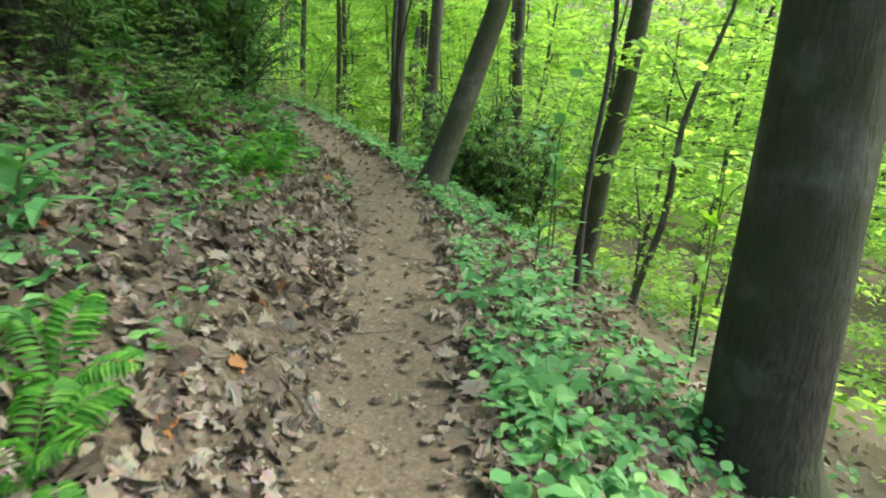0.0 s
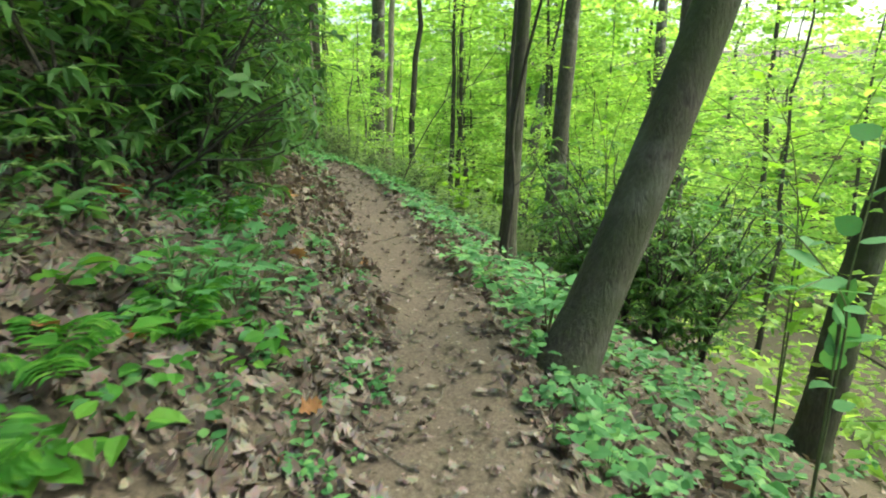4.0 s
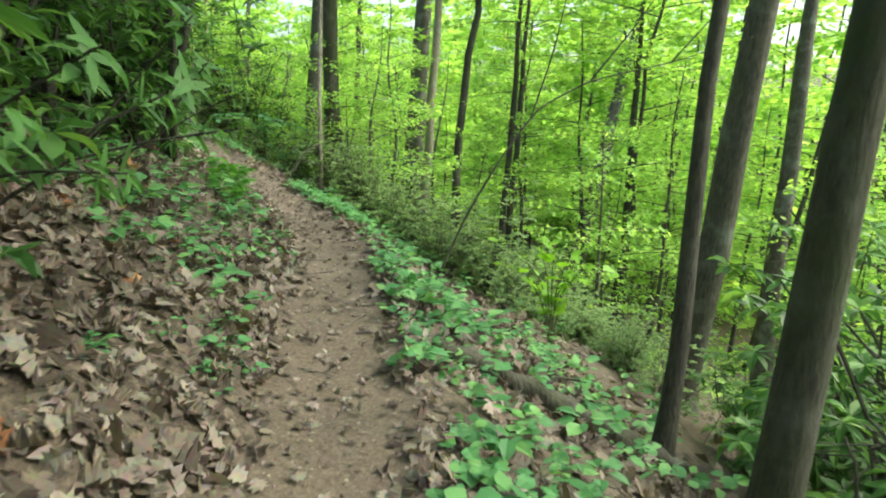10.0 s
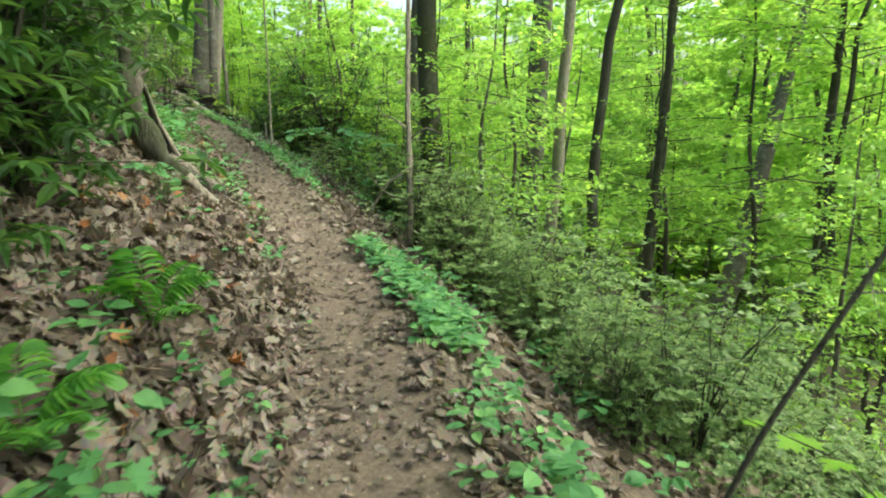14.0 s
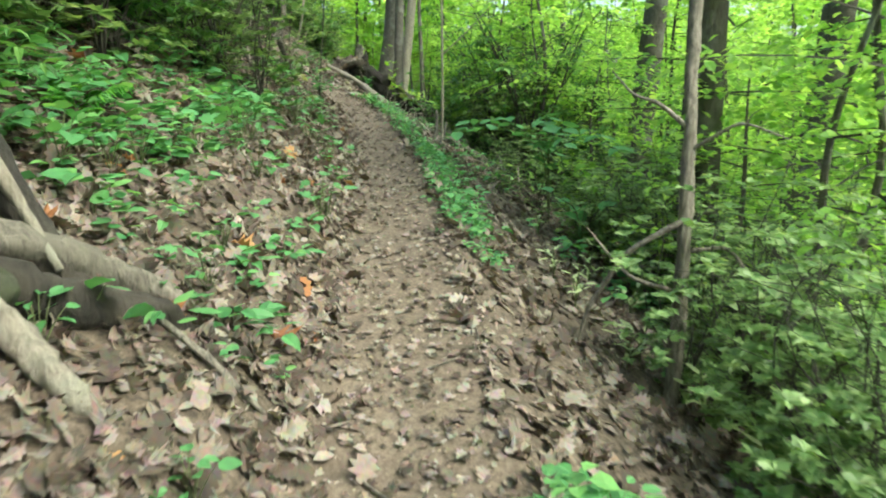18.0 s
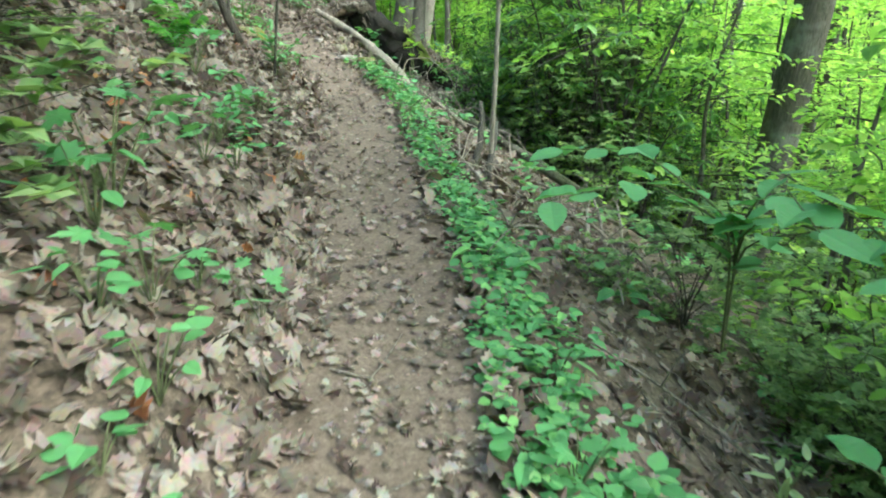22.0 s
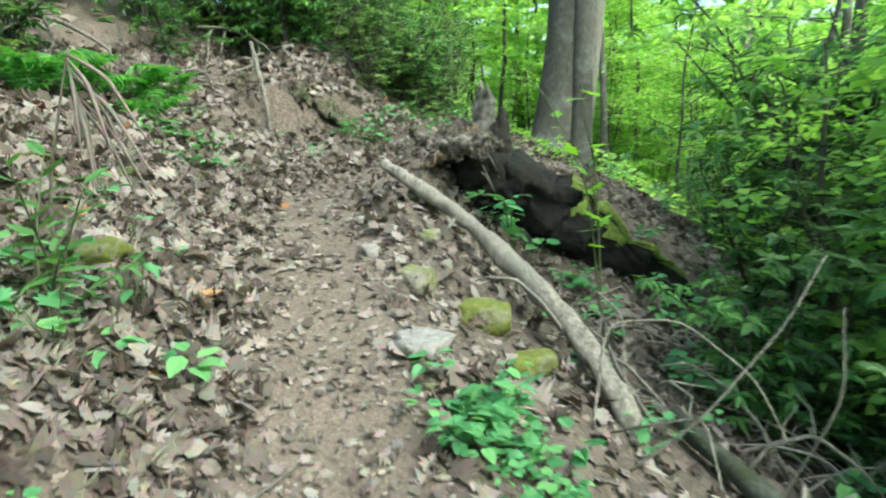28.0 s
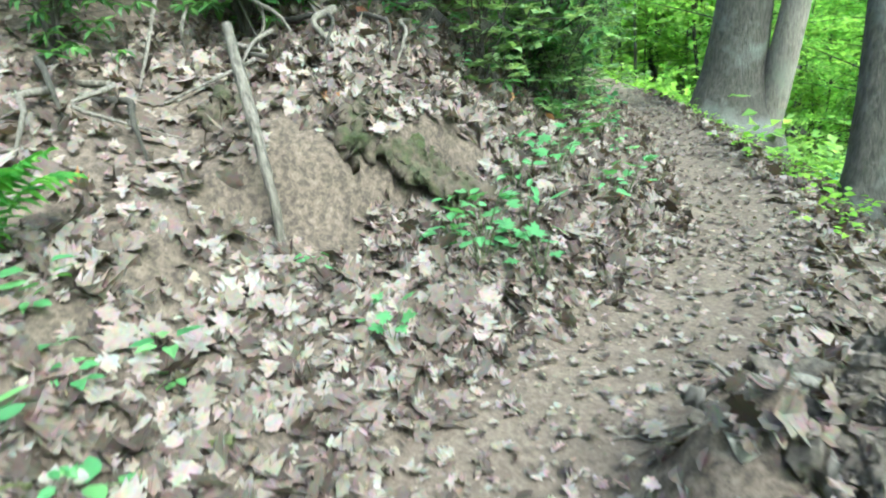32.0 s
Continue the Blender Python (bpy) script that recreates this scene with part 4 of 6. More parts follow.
    for k in range(max(4, whorls // 9)):
        a = rng.uniform(0, 6.28)
        tip = np.array([np.cos(a) * reach * rng.uniform(0.3, 1), np.sin(a) * reach * rng.uniform(0.3, 1), tall * rng.uniform(0.6, 1.0)])
        u = np.linspace(0, 1, 7)[:, None]
        path = tip * u ** np.array([1.3, 1.3, 0.8]) + 0.12 * np.sin(u * 7 + rng.rand(3) * 6) * u
        stems.append(thin(path, np.linspace(0.02, 0.006, 7) * (0.5 + tall / 4) * wood, 5))
        for j in range(14):
            w = bare + (1 - bare) * (j + rng.rand()) / 14
            p = np.array([np.interp(w, u[:, 0], path[:, c]) for c in range(3)])
            off = rng.normal(0, 1, 3) * np.array([0.28, 0.28, 0.2]) * reach
            end = p + off
            stems.append(thin(np.stack([p, end]), np.array([0.006, 0.003]) * wood, 3))
            ang = np.linspace(0, 6.28, per, endpoint=False) + rng.rand()
            out = np.stack([np.cos(ang), np.sin(ang), rng.uniform(-hang, 0.5, per)], 1)
            nrm = np.array([0, 0, 1.0]) + rng.normal(0, 0.25, (per, 3))
            blades.append(leaves(shape, np.repeat(end[None], per, 0), out, nrm, size * rng.uniform(0.7, 1.15, per), rng))
    return crown_mesh("woody_frame", join(*stems), BARK_DARK), crown_mesh("foliage", join(*blades), mat)


LEATHER = shape_oval(0.34, 0.24)
RHODO = [shrub_meshes(300 + k, [2.4, 3.0, 1.7, 2.2][k], [1.1, 1.3, 0.9, 1.0][k], [72, 90, 54, 63][k], 9, 0.165, LEATHER, EVERGREEN, 0.08, 0.7) for k in range(4)]
LAUREL = [shrub_meshes(320 + k, [1.1, 1.5, 0.8, 1.9][k], [0.7, 0.85, 0.55, 0.8][k], [72, 90, 63, 90][k], 10, 0.08, PLAIN, SCRUB, 0.05, 0.2, 0.4) for k in range(4)]


def shrub(family, kind, x, y, scale, turn, name, label, group, sink=0.05):
    root = new(name)
    root.matrix_basis = pose(x, y, gz(x, y) - sink, 0, 0, turn) @ Matrix.Diagonal((scale, scale, scale, 1))
    stems, foliage = family[kind]
    linked("woody_frame", stems, root), linked("foliage", foliage, root)
    return tagged(root, label, "shrub", group)


rng = np.random.RandomState(71)
DARK = "tall dark rhododendron with drooping leathery leaves on the bank"
for s, d, k, c in [(7.6, -1.75, 2, 0.9), (8.7, -1.6, 3, 0.9), (9.8, -1.45, 2, 1.0), (10.8, -1.5, 3, 0.95), (11.9, -1.5, 2, 1.05), (12.9, -1.6, 3, 0.95), (41.2, -1.5, 2, 0.9), (42.3, -1.4, 3, 0.9), (43.4, -1.6, 2, 1.0), (39.9, -2.3, 3, 0.9),
                   (41.5, -2.2, 0, 0.9), (6.3, -2.6, 2, 0.9), (7.4, -3.0, 1, 1.0), (8.6, -2.3, 0, 1.0), (9.6, -1.95, 3, 1.0), (10.6, -2.0, 1, 0.95), (11.6, -1.9, 0, 1.05), (12.6, -1.95, 1, 0.9), (13.5, -1.9, 3, 1.05),
                   (14.4, -2.0, 0, 1.0), (15.3, -2.1, 1, 0.9), (16.3, -2.3, 0, 1.0), (17.4, -2.6, 1, 0.95), (9.2, -3.4, 1, 1.2), (11.0, -3.4, 0, 1.3), (12.8, -3.4, 1, 1.2), (14.8, -3.6, 0, 1.3),
                   (5.2, -4.0, 1, 1.2), (3.2, -4.2, 0, 1.3), (1.5, -4.6, 1, 1.3), (7.0, -4.6, 1, 1.4), (16.8, -4.2, 1, 1.3), (18.8, -3.9, 0, 1.3), (20.8, -4.3, 1, 1.3), (22.8, -4.6, 0, 1.3),
                   (24.8, -4.8, 1, 1.4), (26.8, -4.5, 0, 1.4), (28.8, -4.4, 1, 1.4), (30.8, -4.0, 0, 1.3), (32.8, -4.2, 1, 1.3), (34.8, -4.0, 0, 1.3), (36.8, -3.9, 1, 1.2), (38.8, -3.6, 0, 1.3),
                   (40.8, -3.0, 1, 1.2), (42.6, -2.8, 0, 1.3), (44.4, -2.8, 1, 1.2), (46.5, -3.0, 0, 1.3), (49, -3.0, 1, 1.3), (5.4, -2.2, 2, 0.75), (4.4, -2.6, 3, 0.9), (3.2, -2.9, 2, 1.0), (2.2, -3.1, 3, 1.0), (6.0, -3.2, 0, 1.0),
                   (4.6, -3.4, 1, 1.0), (26.6, -1.9, 2, 0.7), (29.5, -3.4, 3, 0.9), (31.0, -3.4, 2, 0.9), (32.2, -3.6, 0, 0.8), (33.6, -3.6, 3, 1.0), (35.0, -3.5, 1, 0.9), (36.2, -3.4, 2, 0.9), (37.4, -3.5, 3, 0.9), (38.4, -3.1, 2, 0.8), (30.4, -2.8, 1, 1.2), (32.2, -2.9, 0, 1.4), (34.0, -3.0, 1, 1.25), (35.8, -3.2, 0, 1.4), (45.5, -1.7, 2, 1.0), (47.2, -1.8, 3, 1.0), (48.8, -1.7, 2, 1.1),
                   (40.4, -3.6, 1, 1.3), (43.2, -3.8, 0, 1.4), (45.8, -4.2, 1, 1.4), (48.4, -4.4, 0, 1.4), (51, -2.4, 1, 1.2), (51.5, -5, 0, 1.5), (54, -3, 1, 1.4), (54.5, -6, 0, 1.5), (57, -3, 1, 1.3), (57.5, -6, 1, 1.5), (60, -4, 0, 1.5)]:
    x, y = place(s, d)
    shrub(RHODO, k, x + rng.normal(0, 0.12), y + rng.normal(0, 0.12), c, rng.uniform(0, 360), "rhododendron", DARK, "rhododendrons on the bank")
for x, y, k, c in [(0.9, 15.3, 1, 1.15), (0.55, 16.5, 0, 1.35), (1.6, 15.6, 1, 1.1), (-0.1, 17.2, 2, 0.9), (0.3, 14.6, 0, 1.15), (1.3, 14.3, 0, 1.2), (2.2, 14.9, 1, 1.1), (-17.5, 29.2, 2, 0.8), (-18.6, 30.8, 3, 0.8)]:
    shrub(RHODO, k, x, y, c, x * 90, "rhododendron", "dark rhododendron standing among trunks below the trail", "rhododendrons below the trail")
OLIVE = "dense olive-green evergreen scrub below the trail"
for n in range(100):
    s = rng.uniform(18.5, 28.5)
    d = rng.uniform(1.9, 6.0) if n % 3 else rng.uniform(1.7, 2.4)
    d += 0.9 if 23.2 < s < 28 and d < 3.4 else 0
    x, y = place(s, d)
    shrub(LAUREL, n % 4, x, y, rng.uniform(0.75, 1.1) * (0.8 if d < 2.0 else 1.0), rng.uniform(0, 360), "evergreen_shrub", OLIVE, "evergreen scrub below the trail")
for n in range(44):
    along, aside = rng.uniform(15.2, 19.5), rng.uniform(1.9, 7.0)
    if along < 17.2 and aside < 3.6:
        continue
    x, y = place(along, aside)
    shrub(LAUREL, n % 4, x, y, rng.uniform(0.5, 0.85) * (0.75 if off_trail(x, y) < 2.2 else 1.0), rng.uniform(0, 360), "evergreen_shrub", OLIVE, "evergreen scrub below the trail")
for n in range(60):
    x, y = place(rng.uniform(28, 46), rng.uniform(3.2, 9))
    if off_trail(x, y) < 2.6:
        continue
    shrub(LAUREL, n % 4, x, y, rng.uniform(0.9, 1.6), rng.uniform(0, 360), "evergreen_shrub", "leafy shrub on the shaded lower slope", "shrubs on the lower slope")
for n in range(64):
    x, y = place(rng.uniform(17, 58), -rng.uniform(2.3, 4.4))
    shrub(LAUREL, n % 4, x, y, rng.uniform(0.7, 1.2), rng.uniform(0, 360), "evergreen_shrub", "green shrub growing high on the bank", "shrubs on the bank")
for n, (x, y, c) in enumerate([(-8.6, 24.0, 0.85), (-9.3, 24.3, 1.0), (-8.2, 24.5, 1.1)]):
    shrub(LAUREL, (1, 3)[n % 2], x, y, c, n * 71, "evergreen_shrub", "evergreen shrub crowding a stout trunk", "evergreen scrub below the trail")
for s, d, k, c in [(26.3, -1.35, 1, 0.75), (27.3, -1.9, 3, 0.9), (28.2, -2.0, 1, 0.7), (29.5, -2.9, 3, 0.9), (30.8, -3.0, 1, 0.9), (32.0, -2.9, 3, 0.9), (33.2, -3.0, 0, 1.0), (34.4, -3.1, 3, 0.9), (35.6, -3.2, 1, 1.0), (36.8, -3.3, 3, 0.9), (37.8, -3.2, 1, 0.9), (38.8, -2.9, 3, 0.8), (24.9, -2.3, 3, 0.9), (23.6, -2.6, 1, 1.0),
                   (40.2, -1.7, 1, 0.9), (41.2, -1.3, 0, 0.8), (42.2, -1.2, 3, 0.8), (43.0, -1.2, 1, 0.8), (44.0, -1.2, 3, 0.9), (45.0, -1.2, 1, 0.9), (46.2, -1.3, 3, 1.0)]:
    x, y = place(s, d)
    shrub(LAUREL, k, x, y, c * (1.6 if s < 35 else 1.3), s * 50, "evergreen_shrub", "dark green evergreen shrub hanging over the bank", "shrubs on the bank")
rng = np.random.RandomState(77)
for n in range(10):
    x, y = place(rng.uniform(26, 44), rng.uniform(4.2, 9))
    if off_trail(x, y) < 3.8:
        continue
    shrub(RHODO, n % 4, x, y, rng.uniform(0.8, 1.3), rng.uniform(0, 360), "rhododendron", "dark rhododendron in the shaded hollow below the trail", "rhododendrons below the trail")
for s, d, k, c in [(17.6, -1.75, 3, 0.8), (18.6, -1.9, 2, 0.9), (19.6, -2.3, 3, 0.9), (20.6, -2.9, 0, 0.9), (22.0, -3.0, 2, 1.1), (23.4, -3.1, 3, 1.1), (16.6, -1.7, 2, 0.85), (17.0, -1.75, 3, 1.0), (18.0, -1.8, 0, 1.0), (19.0, -2.0, 3, 1.1), (17.5, -2.4, 1, 1.1), (18.5, -2.6, 0, 1.2), (21.8, -2.2, 2, 0.8), (23.0, -2.5, 3, 0.9), (24.2, -2.7, 2, 0.9), (22.4, -2.0, 3, 0.6), (25.4, -2.4, 2, 1.0), (26.4, -2.6, 0, 0.8), (27.6, -2.7, 3, 1.0)]:
    x, y = place(s, d)
    shrub(RHODO, k, x, y, c, s * 61, "rhododendron", DARK, "rhododendrons on the bank")
for n, (s, d, c) in enumerate([(1.6, -2.0, 0.6), (2.6, -2.3, 0.8), (3.4, -1.9, 0.6), (4.2, -2.1, 0.7), (4.9, -1.6, 0.55), (5.6, -1.9, 0.6), (6.3, -1.7, 0.6), (3.0, -2.7, 0.9), (1.0, -2.6, 0.8), (31.6, -2.2, 0.6), (32.5, -2.0, 0.6), (33.4, -2.2, 0.65), (34.2, -2.1, 0.55), (30.6, -2.3, 0.6), (33.0, -2.5, 0.7)]):
    x, y = place(s, d)
    shrub(LAUREL, n % 4, x, y, c, s * 47, "evergreen_shrub", "low dark evergreen shrub on the bank", "shrubs on the bank")
rng = np.random.RandomState(79)
for n in range(20):
    x, y = place(rng.uniform(36.5, 43), rng.uniform(4.2, 9))
    line = abs((x + 16.4) * 9.2 + (y - 26.1) * 9.6) / 13.3
    if off_trail(x, y) > 3.2 and line > 1.5 and math.hypot(x + 22.4, y - 32.3) > 1.3:
        shrub(RHODO, n % 4, x, y, rng.uniform(1.2, 1.8), rng.uniform(0, 360), "rhododendron", "tall dark rhododendron in the hollow beyond the fallen tree", "rhododendrons below the trail")
# shrubs added in place of a dark root overhang, to cover and shade the bank top
for n, (s, d, c) in enumerate([(35.4, -2.75, 0.6), (36.0, -2.6, 0.55), (36.7, -2.75, 0.6), (37.3, -2.65, 0.55), (37.9, -2.7, 0.6), (38.5, -2.5, 0.55), (39.1, -2.4, 0.55), (38.2, -3.0, 0.8), (36.4, -3.0, 0.8)]):
    x, y = place(s, d)
    shrub(RHODO, n % 4, x, y, c, s * 53, "rhododendron", "low rhododendron added to shade and cover the edge of the cut bank", "rhododendrons on the bank")


# ---- dead wood ----
def rough_limb(points, radii, sides=9, seed=0, bumps=0.12, fine=3):
    """A limb through a few places, rounded off and made uneven."""
    p = np.asarray(points, float)
    n = len(p)
    at = np.linspace(0, n - 1, (n - 1) * fine * 2 + 1)
    line = np.stack([np.interp(at, np.arange(n), p[:, c]) for c in range(3)], 1)
    k = np.array([0.25, 0.5, 0.25])
    for _ in range(2):
        line[1:-1] = np.stack([np.convolve(line[:, c], k, "valid") for c in range(3)], 1)
    rng = np.random.RandomState(seed)
    line[1:-1] += rng.normal(0, 0.06, (len(line) - 2, 3)) * np.mean(radii)
    r = np.interp(at, np.linspace(0, n - 1, len(radii)), radii) * (1 + rng.normal(0, 0.05, len(at)))
    verts, faces = tube(line, r, sides, bumps, seed)
    if np.mean(radii) > 0.03:
        k = 0.24 * np.mean(radii)
        for f, w in ((9, 1.0), (23, 0.7)):
            f = f * 0.12 / np.mean(radii)
            verts = verts + k * w * np.stack([waves(verts[:, 1], verts[:, 2], f, seed + 3), waves(verts[:, 2], verts[:, 0], f, seed + 4), waves(verts[:, 0], verts[:, 1], f, seed + 5)], 1)
    return verts, faces


def dead_thing(name, category, label, limbs, mat, group=""):
    """limbs: (part name, points, radii, label) in world metres; the first one is the main piece."""
    base = np.array(limbs[0][1][0], float)
    root = new(name)
    root.location = base
    for n, (part_name, points, radii, words) in enumerate(limbs):
        part(part_name, rough_limb(np.asarray(points, float) - base, radii, 14 if max(radii) > 0.03 else 6, n + len(label)), words[1] if isinstance(words, tuple) else mat, root,
             words[0] if isinstance(words, tuple) else words)
    return tagged(root, label, category, group)


def on(x, y, up=0.0):
    return (x, y, gz(x, y) + up)


# weathered old stump with its roots on the bank
dead_thing("weathered_stump", "stump", "grey weathered old stump with roots sprawling down the bank", [
    ("trunk", [(-8.78, 18.12, 1.85), (-8.82, 18.14, 1.62), (-8.84, 18.15, 1.32), (-8.76, 18.27, 1.0), (-8.68, 18.36, 0.76), (-8.5, 18.46, 0.6)], [0.06, 0.075, 0.1, 0.11, 0.1, 0.07], ""),
    ("trunk", [(-8.83, 18.14, 1.3), (-8.78, 18.22, 1.55), (-8.72, 18.3, 1.66)], [0.06, 0.045, 0.015], ("broken grey stub of the trunk", WOOD_DEAD)),
    ("root", [(-8.8, 18.3, 1.5), (-8.9, 18.45, 1.3), (-8.98, 18.55, 1.13), (-8.88, 18.63, 0.85), (-8.77, 18.69, 0.6), (-8.72, 18.8, 0.48)], [0.02, 0.035, 0.05, 0.06, 0.055, 0.04], ("dark rotten root", WOOD_ROT)),
    # thin pale strip that follows the dark root above
    ("root", [(-8.74, 18.26, 1.52), (-8.84, 18.4, 1.34), (-8.93, 18.53, 1.18), (-8.83, 18.62, 0.88), (-8.7, 18.68, 0.64)], [0.01, 0.018, 0.026, 0.024, 0.015], ("thin pale edge along the dark root", BARK_PALE)),
    ("root", [(-8.62, 18.4, 0.7), (-8.66, 18.65, 0.55), (-8.68, 18.9, 0.42), (-8.62, 19.1, 0.3), on(-8.55, 19.25, 0.0)], [0.09, 0.09, 0.08, 0.06, 0.02], ("dark rotten root", WOOD_ROT)),
    ("root", [(-8.78, 18.5, 0.8), (-8.8, 18.75, 0.66), (-8.78, 18.98, 0.5), on(-8.72, 19.15, 0.02)], [0.06, 0.065, 0.05, 0.02], ("grey weathered root", WOOD_DEAD)),
    ("root", [(-8.46, 18.42, 0.64), (-8.36, 18.5, 0.48), (-8.26, 18.57, 0.36), on(-8.17, 18.63, -0.02)], [0.05, 0.046, 0.04, 0.02], ("pale bleached root", BARK_PALE)),
    ("root", [(-8.72, 18.25, 0.75), (-8.52, 18.2, 0.68), on(-8.3, 18.2, -0.02)], [0.05, 0.035, 0.015], ""),
    ("root", [(-8.9, 18.1, 1.05), (-8.95, 17.95, 1.05), on(-9.0, 17.75, 0.0)], [0.07, 0.05, 0.02], ""),
], BARK_MOSSY)
dead_thing("fallen_stick", "branch", "grey stick lying below the old stump", [
    ("stick", [on(-8.62, 18.95, 0.05), on(-8.45, 19.05, 0.04), on(-8.27, 19.17, 0.02)], [0.012, 0.016, 0.008], ""),
], WOOD_DEAD, "fallen branches")
dead_thing("fallen_stick", "branch", "pale broken stick hanging in the shrubs", [
    ("stick", [(-8.82, 17.99, 2.02), (-8.79, 18.08, 1.99), (-8.74, 18.17, 1.94)], [0.012, 0.013, 0.008], ""),
], BARK_PALE, "fallen branches")

# fallen mossy log below the trail
dead_thing("fallen_log", "log", "dark mossy log lying down the slope under leaves", [
    ("log", [on(-2.95, 13.75, 0.03), on(-2.35, 14.1, 0.05), on(-1.85, 14.5, 0.06), on(-1.2, 14.95, 0.05)], [0.05, 0.075, 0.085, 0.07], ""),
    ("stub", [on(-2.3, 14.15, 0.08), on(-2.2, 14.3, 0.22), on(-2.05, 14.45, 0.3)], [0.02, 0.015, 0.008], ""),
], BARK_MOSSY)

# fork on the slim trunk, and the slim leaning sapling
dead_thing("crooked_sapling", "sapling", "thin dark crooked sapling standing before a slim trunk", [
    ("stem", [on(-0.94, 11.66, -0.05), (-0.98, 11.7, -0.5), (-0.9, 11.73, 0.2), (-0.96, 11.78, 0.8), (-0.935, 11.82, 1.19), (-0.8, 11.5, 1.75), (-0.62, 11.2, 2.4), (-0.4, 11.0, 3.4), (-0.25, 10.9, 4.4)], [0.03, 0.024, 0.021, 0.022, 0.027, 0.021, 0.017, 0.012, 0.005], ""),
    ("twig", [(-0.9, 11.73, 0.25), (-0.7, 11.85, 0.4), (-0.55, 11.9, 0.7)], [0.012, 0.008, 0.003], ""),
], BARK_DARK)
dead_thing("leaning_sapling", "sapling", "thin dark sapling leaning out over the slope", [
    ("stem", [on(-3.65, 16.1, -0.05), (-3.38, 16.3, 0.2), (-3.1, 16.5, 0.78), (-2.8, 16.8, 1.3), (-2.3, 17.1, 1.62), (-1.5, 17.5, 1.85), (-0.6, 17.9, 2.2)], [0.012, 0.012, 0.011, 0.01, 0.008, 0.006, 0.003], ""),
    ("side_branch", [(-2.85, 16.75, 1.22), (-2.7, 17.0, 1.9), (-2.6, 17.2, 2.7)], [0.01, 0.008, 0.004], ""),
    ("side_branch", [(-2.3, 17.1, 1.62), (-1.9, 17.3, 2.2), (-1.5, 17.4, 2.9)], [0.01, 0.008, 0.004], ""),
    ("side_branch", [(-1.5, 17.5, 1.85), (-1.0, 17.9, 2.5), (-0.6, 18.3, 3.0)], [0.009, 0.007, 0.004], ""),
], BARK_DARK)
dead_thing("dead_stub", "branch", "short dark broken branch sticking out of the slope", [
    ("branch", [on(-0.62, 12.55, -0.03), on(-0.45, 12.62, 0.14), on(-0.22, 12.8, 0.38)], [0.03, 0.035, 0.02], ""),
], BARK_DARK)

# dead snag standing in the scrub
zs = gz(-7.8, 21.75)
dead_thing("dead_snag", "tree", "slender bare dead tree with short crooked branches", [
    ("trunk", [(-7.78, 21.7, zs - 0.1), (-7.8, 21.76, zs + 0.6), (-7.86, 21.86, zs + 1.4), (-7.95, 22.0, zs + 2.2), (-8.05, 22.2, zs + 3.2), (-8.1, 22.35, zs + 4.4)], [0.05, 0.045, 0.04, 0.038, 0.032, 0.02], ""),
    ("branch", [(-7.9, 21.9, zs + 1.75), (-8.05, 21.8, zs + 1.9), (-8.2, 21.75, zs + 1.95), (-8.35, 21.75, zs + 2.1)], [0.018, 0.013, 0.009, 0.004], ""),
    ("branch", [(-7.84, 21.82, zs + 1.2), (-8.1, 21.62, zs + 1.0), (-8.3, 21.5, zs + 0.6), (-8.35, 21.45, zs + 0.25)], [0.02, 0.018, 0.014, 0.006], ""),
    ("branch", [(-7.8, 21.76, zs + 0.75), (-8.05, 21.55, zs + 0.85), (-8.3, 21.45, zs + 1.15)], [0.018, 0.013, 0.005], ""),
    ("branch", [(-7.84, 21.8, zs + 1.0), (-7.6, 21.95, zs + 1.05), (-7.4, 22.05, zs + 0.7), (-7.35, 22.05, zs + 0.3)], [0.016, 0.013, 0.009, 0.004], ""),
    ("branch", [(-7.9, 21.9, zs + 1.6), (-7.6, 21.9, zs + 1.8), (-7.35, 21.95, zs + 1.7)], [0.014, 0.01, 0.004], ""),
], WOOD_DEAD)

# pale pole with its props, by the herb strip
zp = gz(-13.95, 25.9)
dead_thing("bare_pole_tree", "tree", "slim pale leafless stem standing just below the trail", [
    ("trunk", [(-13.96, 25.88, zp - 0.1), (-13.95, 25.9, zp + 0.8), (-13.97, 25.93, zp + 2.0), (-13.95, 25.9, zp + 3.4), (-14.0, 26.0, zp + 5.5)], [0.026, 0.024, 0.022, 0.018, 0.01], ""),
    ("branch", [(-13.96, 25.92, zp + 1.6), (-13.6, 26.2, zp + 2.0), (-13.2, 26.5, zp + 2.5)], [0.012, 0.009, 0.004], ""),
], BARK_PALE)
dead_thing("fallen_branch", "branch", "dark broken branch propped against a pale stem", [
    ("branch", [on(-14.35, 26.4, 0.5), on(-14.1, 26.1, 0.3), on(-13.85, 25.75, 0.1), on(-13.6, 25.5, 0.0)], [0.02, 0.028, 0.03, 0.02], ""),
], BARK_DARK, "fallen branches")
dead_thing("fallen_branch", "branch", "dark dead stub leaning out of the slope", [
    ("branch", [on(-14.02, 25.72, -0.02), on(-14.15, 25.95, 0.25), on(-14.4, 26.2, 0.62)], [0.04, 0.034, 0.02], ""),
], BARK_DARK, "fallen branches")
dead_thing("fallen_log", "log", "long mossy log lying among brush below the trail", [
    ("log", [on(-17.4, 28.2, 0.1), on(-16.2, 27.95, 0.14), on(-15.2, 28.2, 0.14), on(-14.3, 28.5, 0.12), on(-13.2, 28.8, 0.1)], [0.05, 0.065, 0.07, 0.06, 0.045], ""),
], BARK_MOSSY)

rng = np.random.RandomState(91)
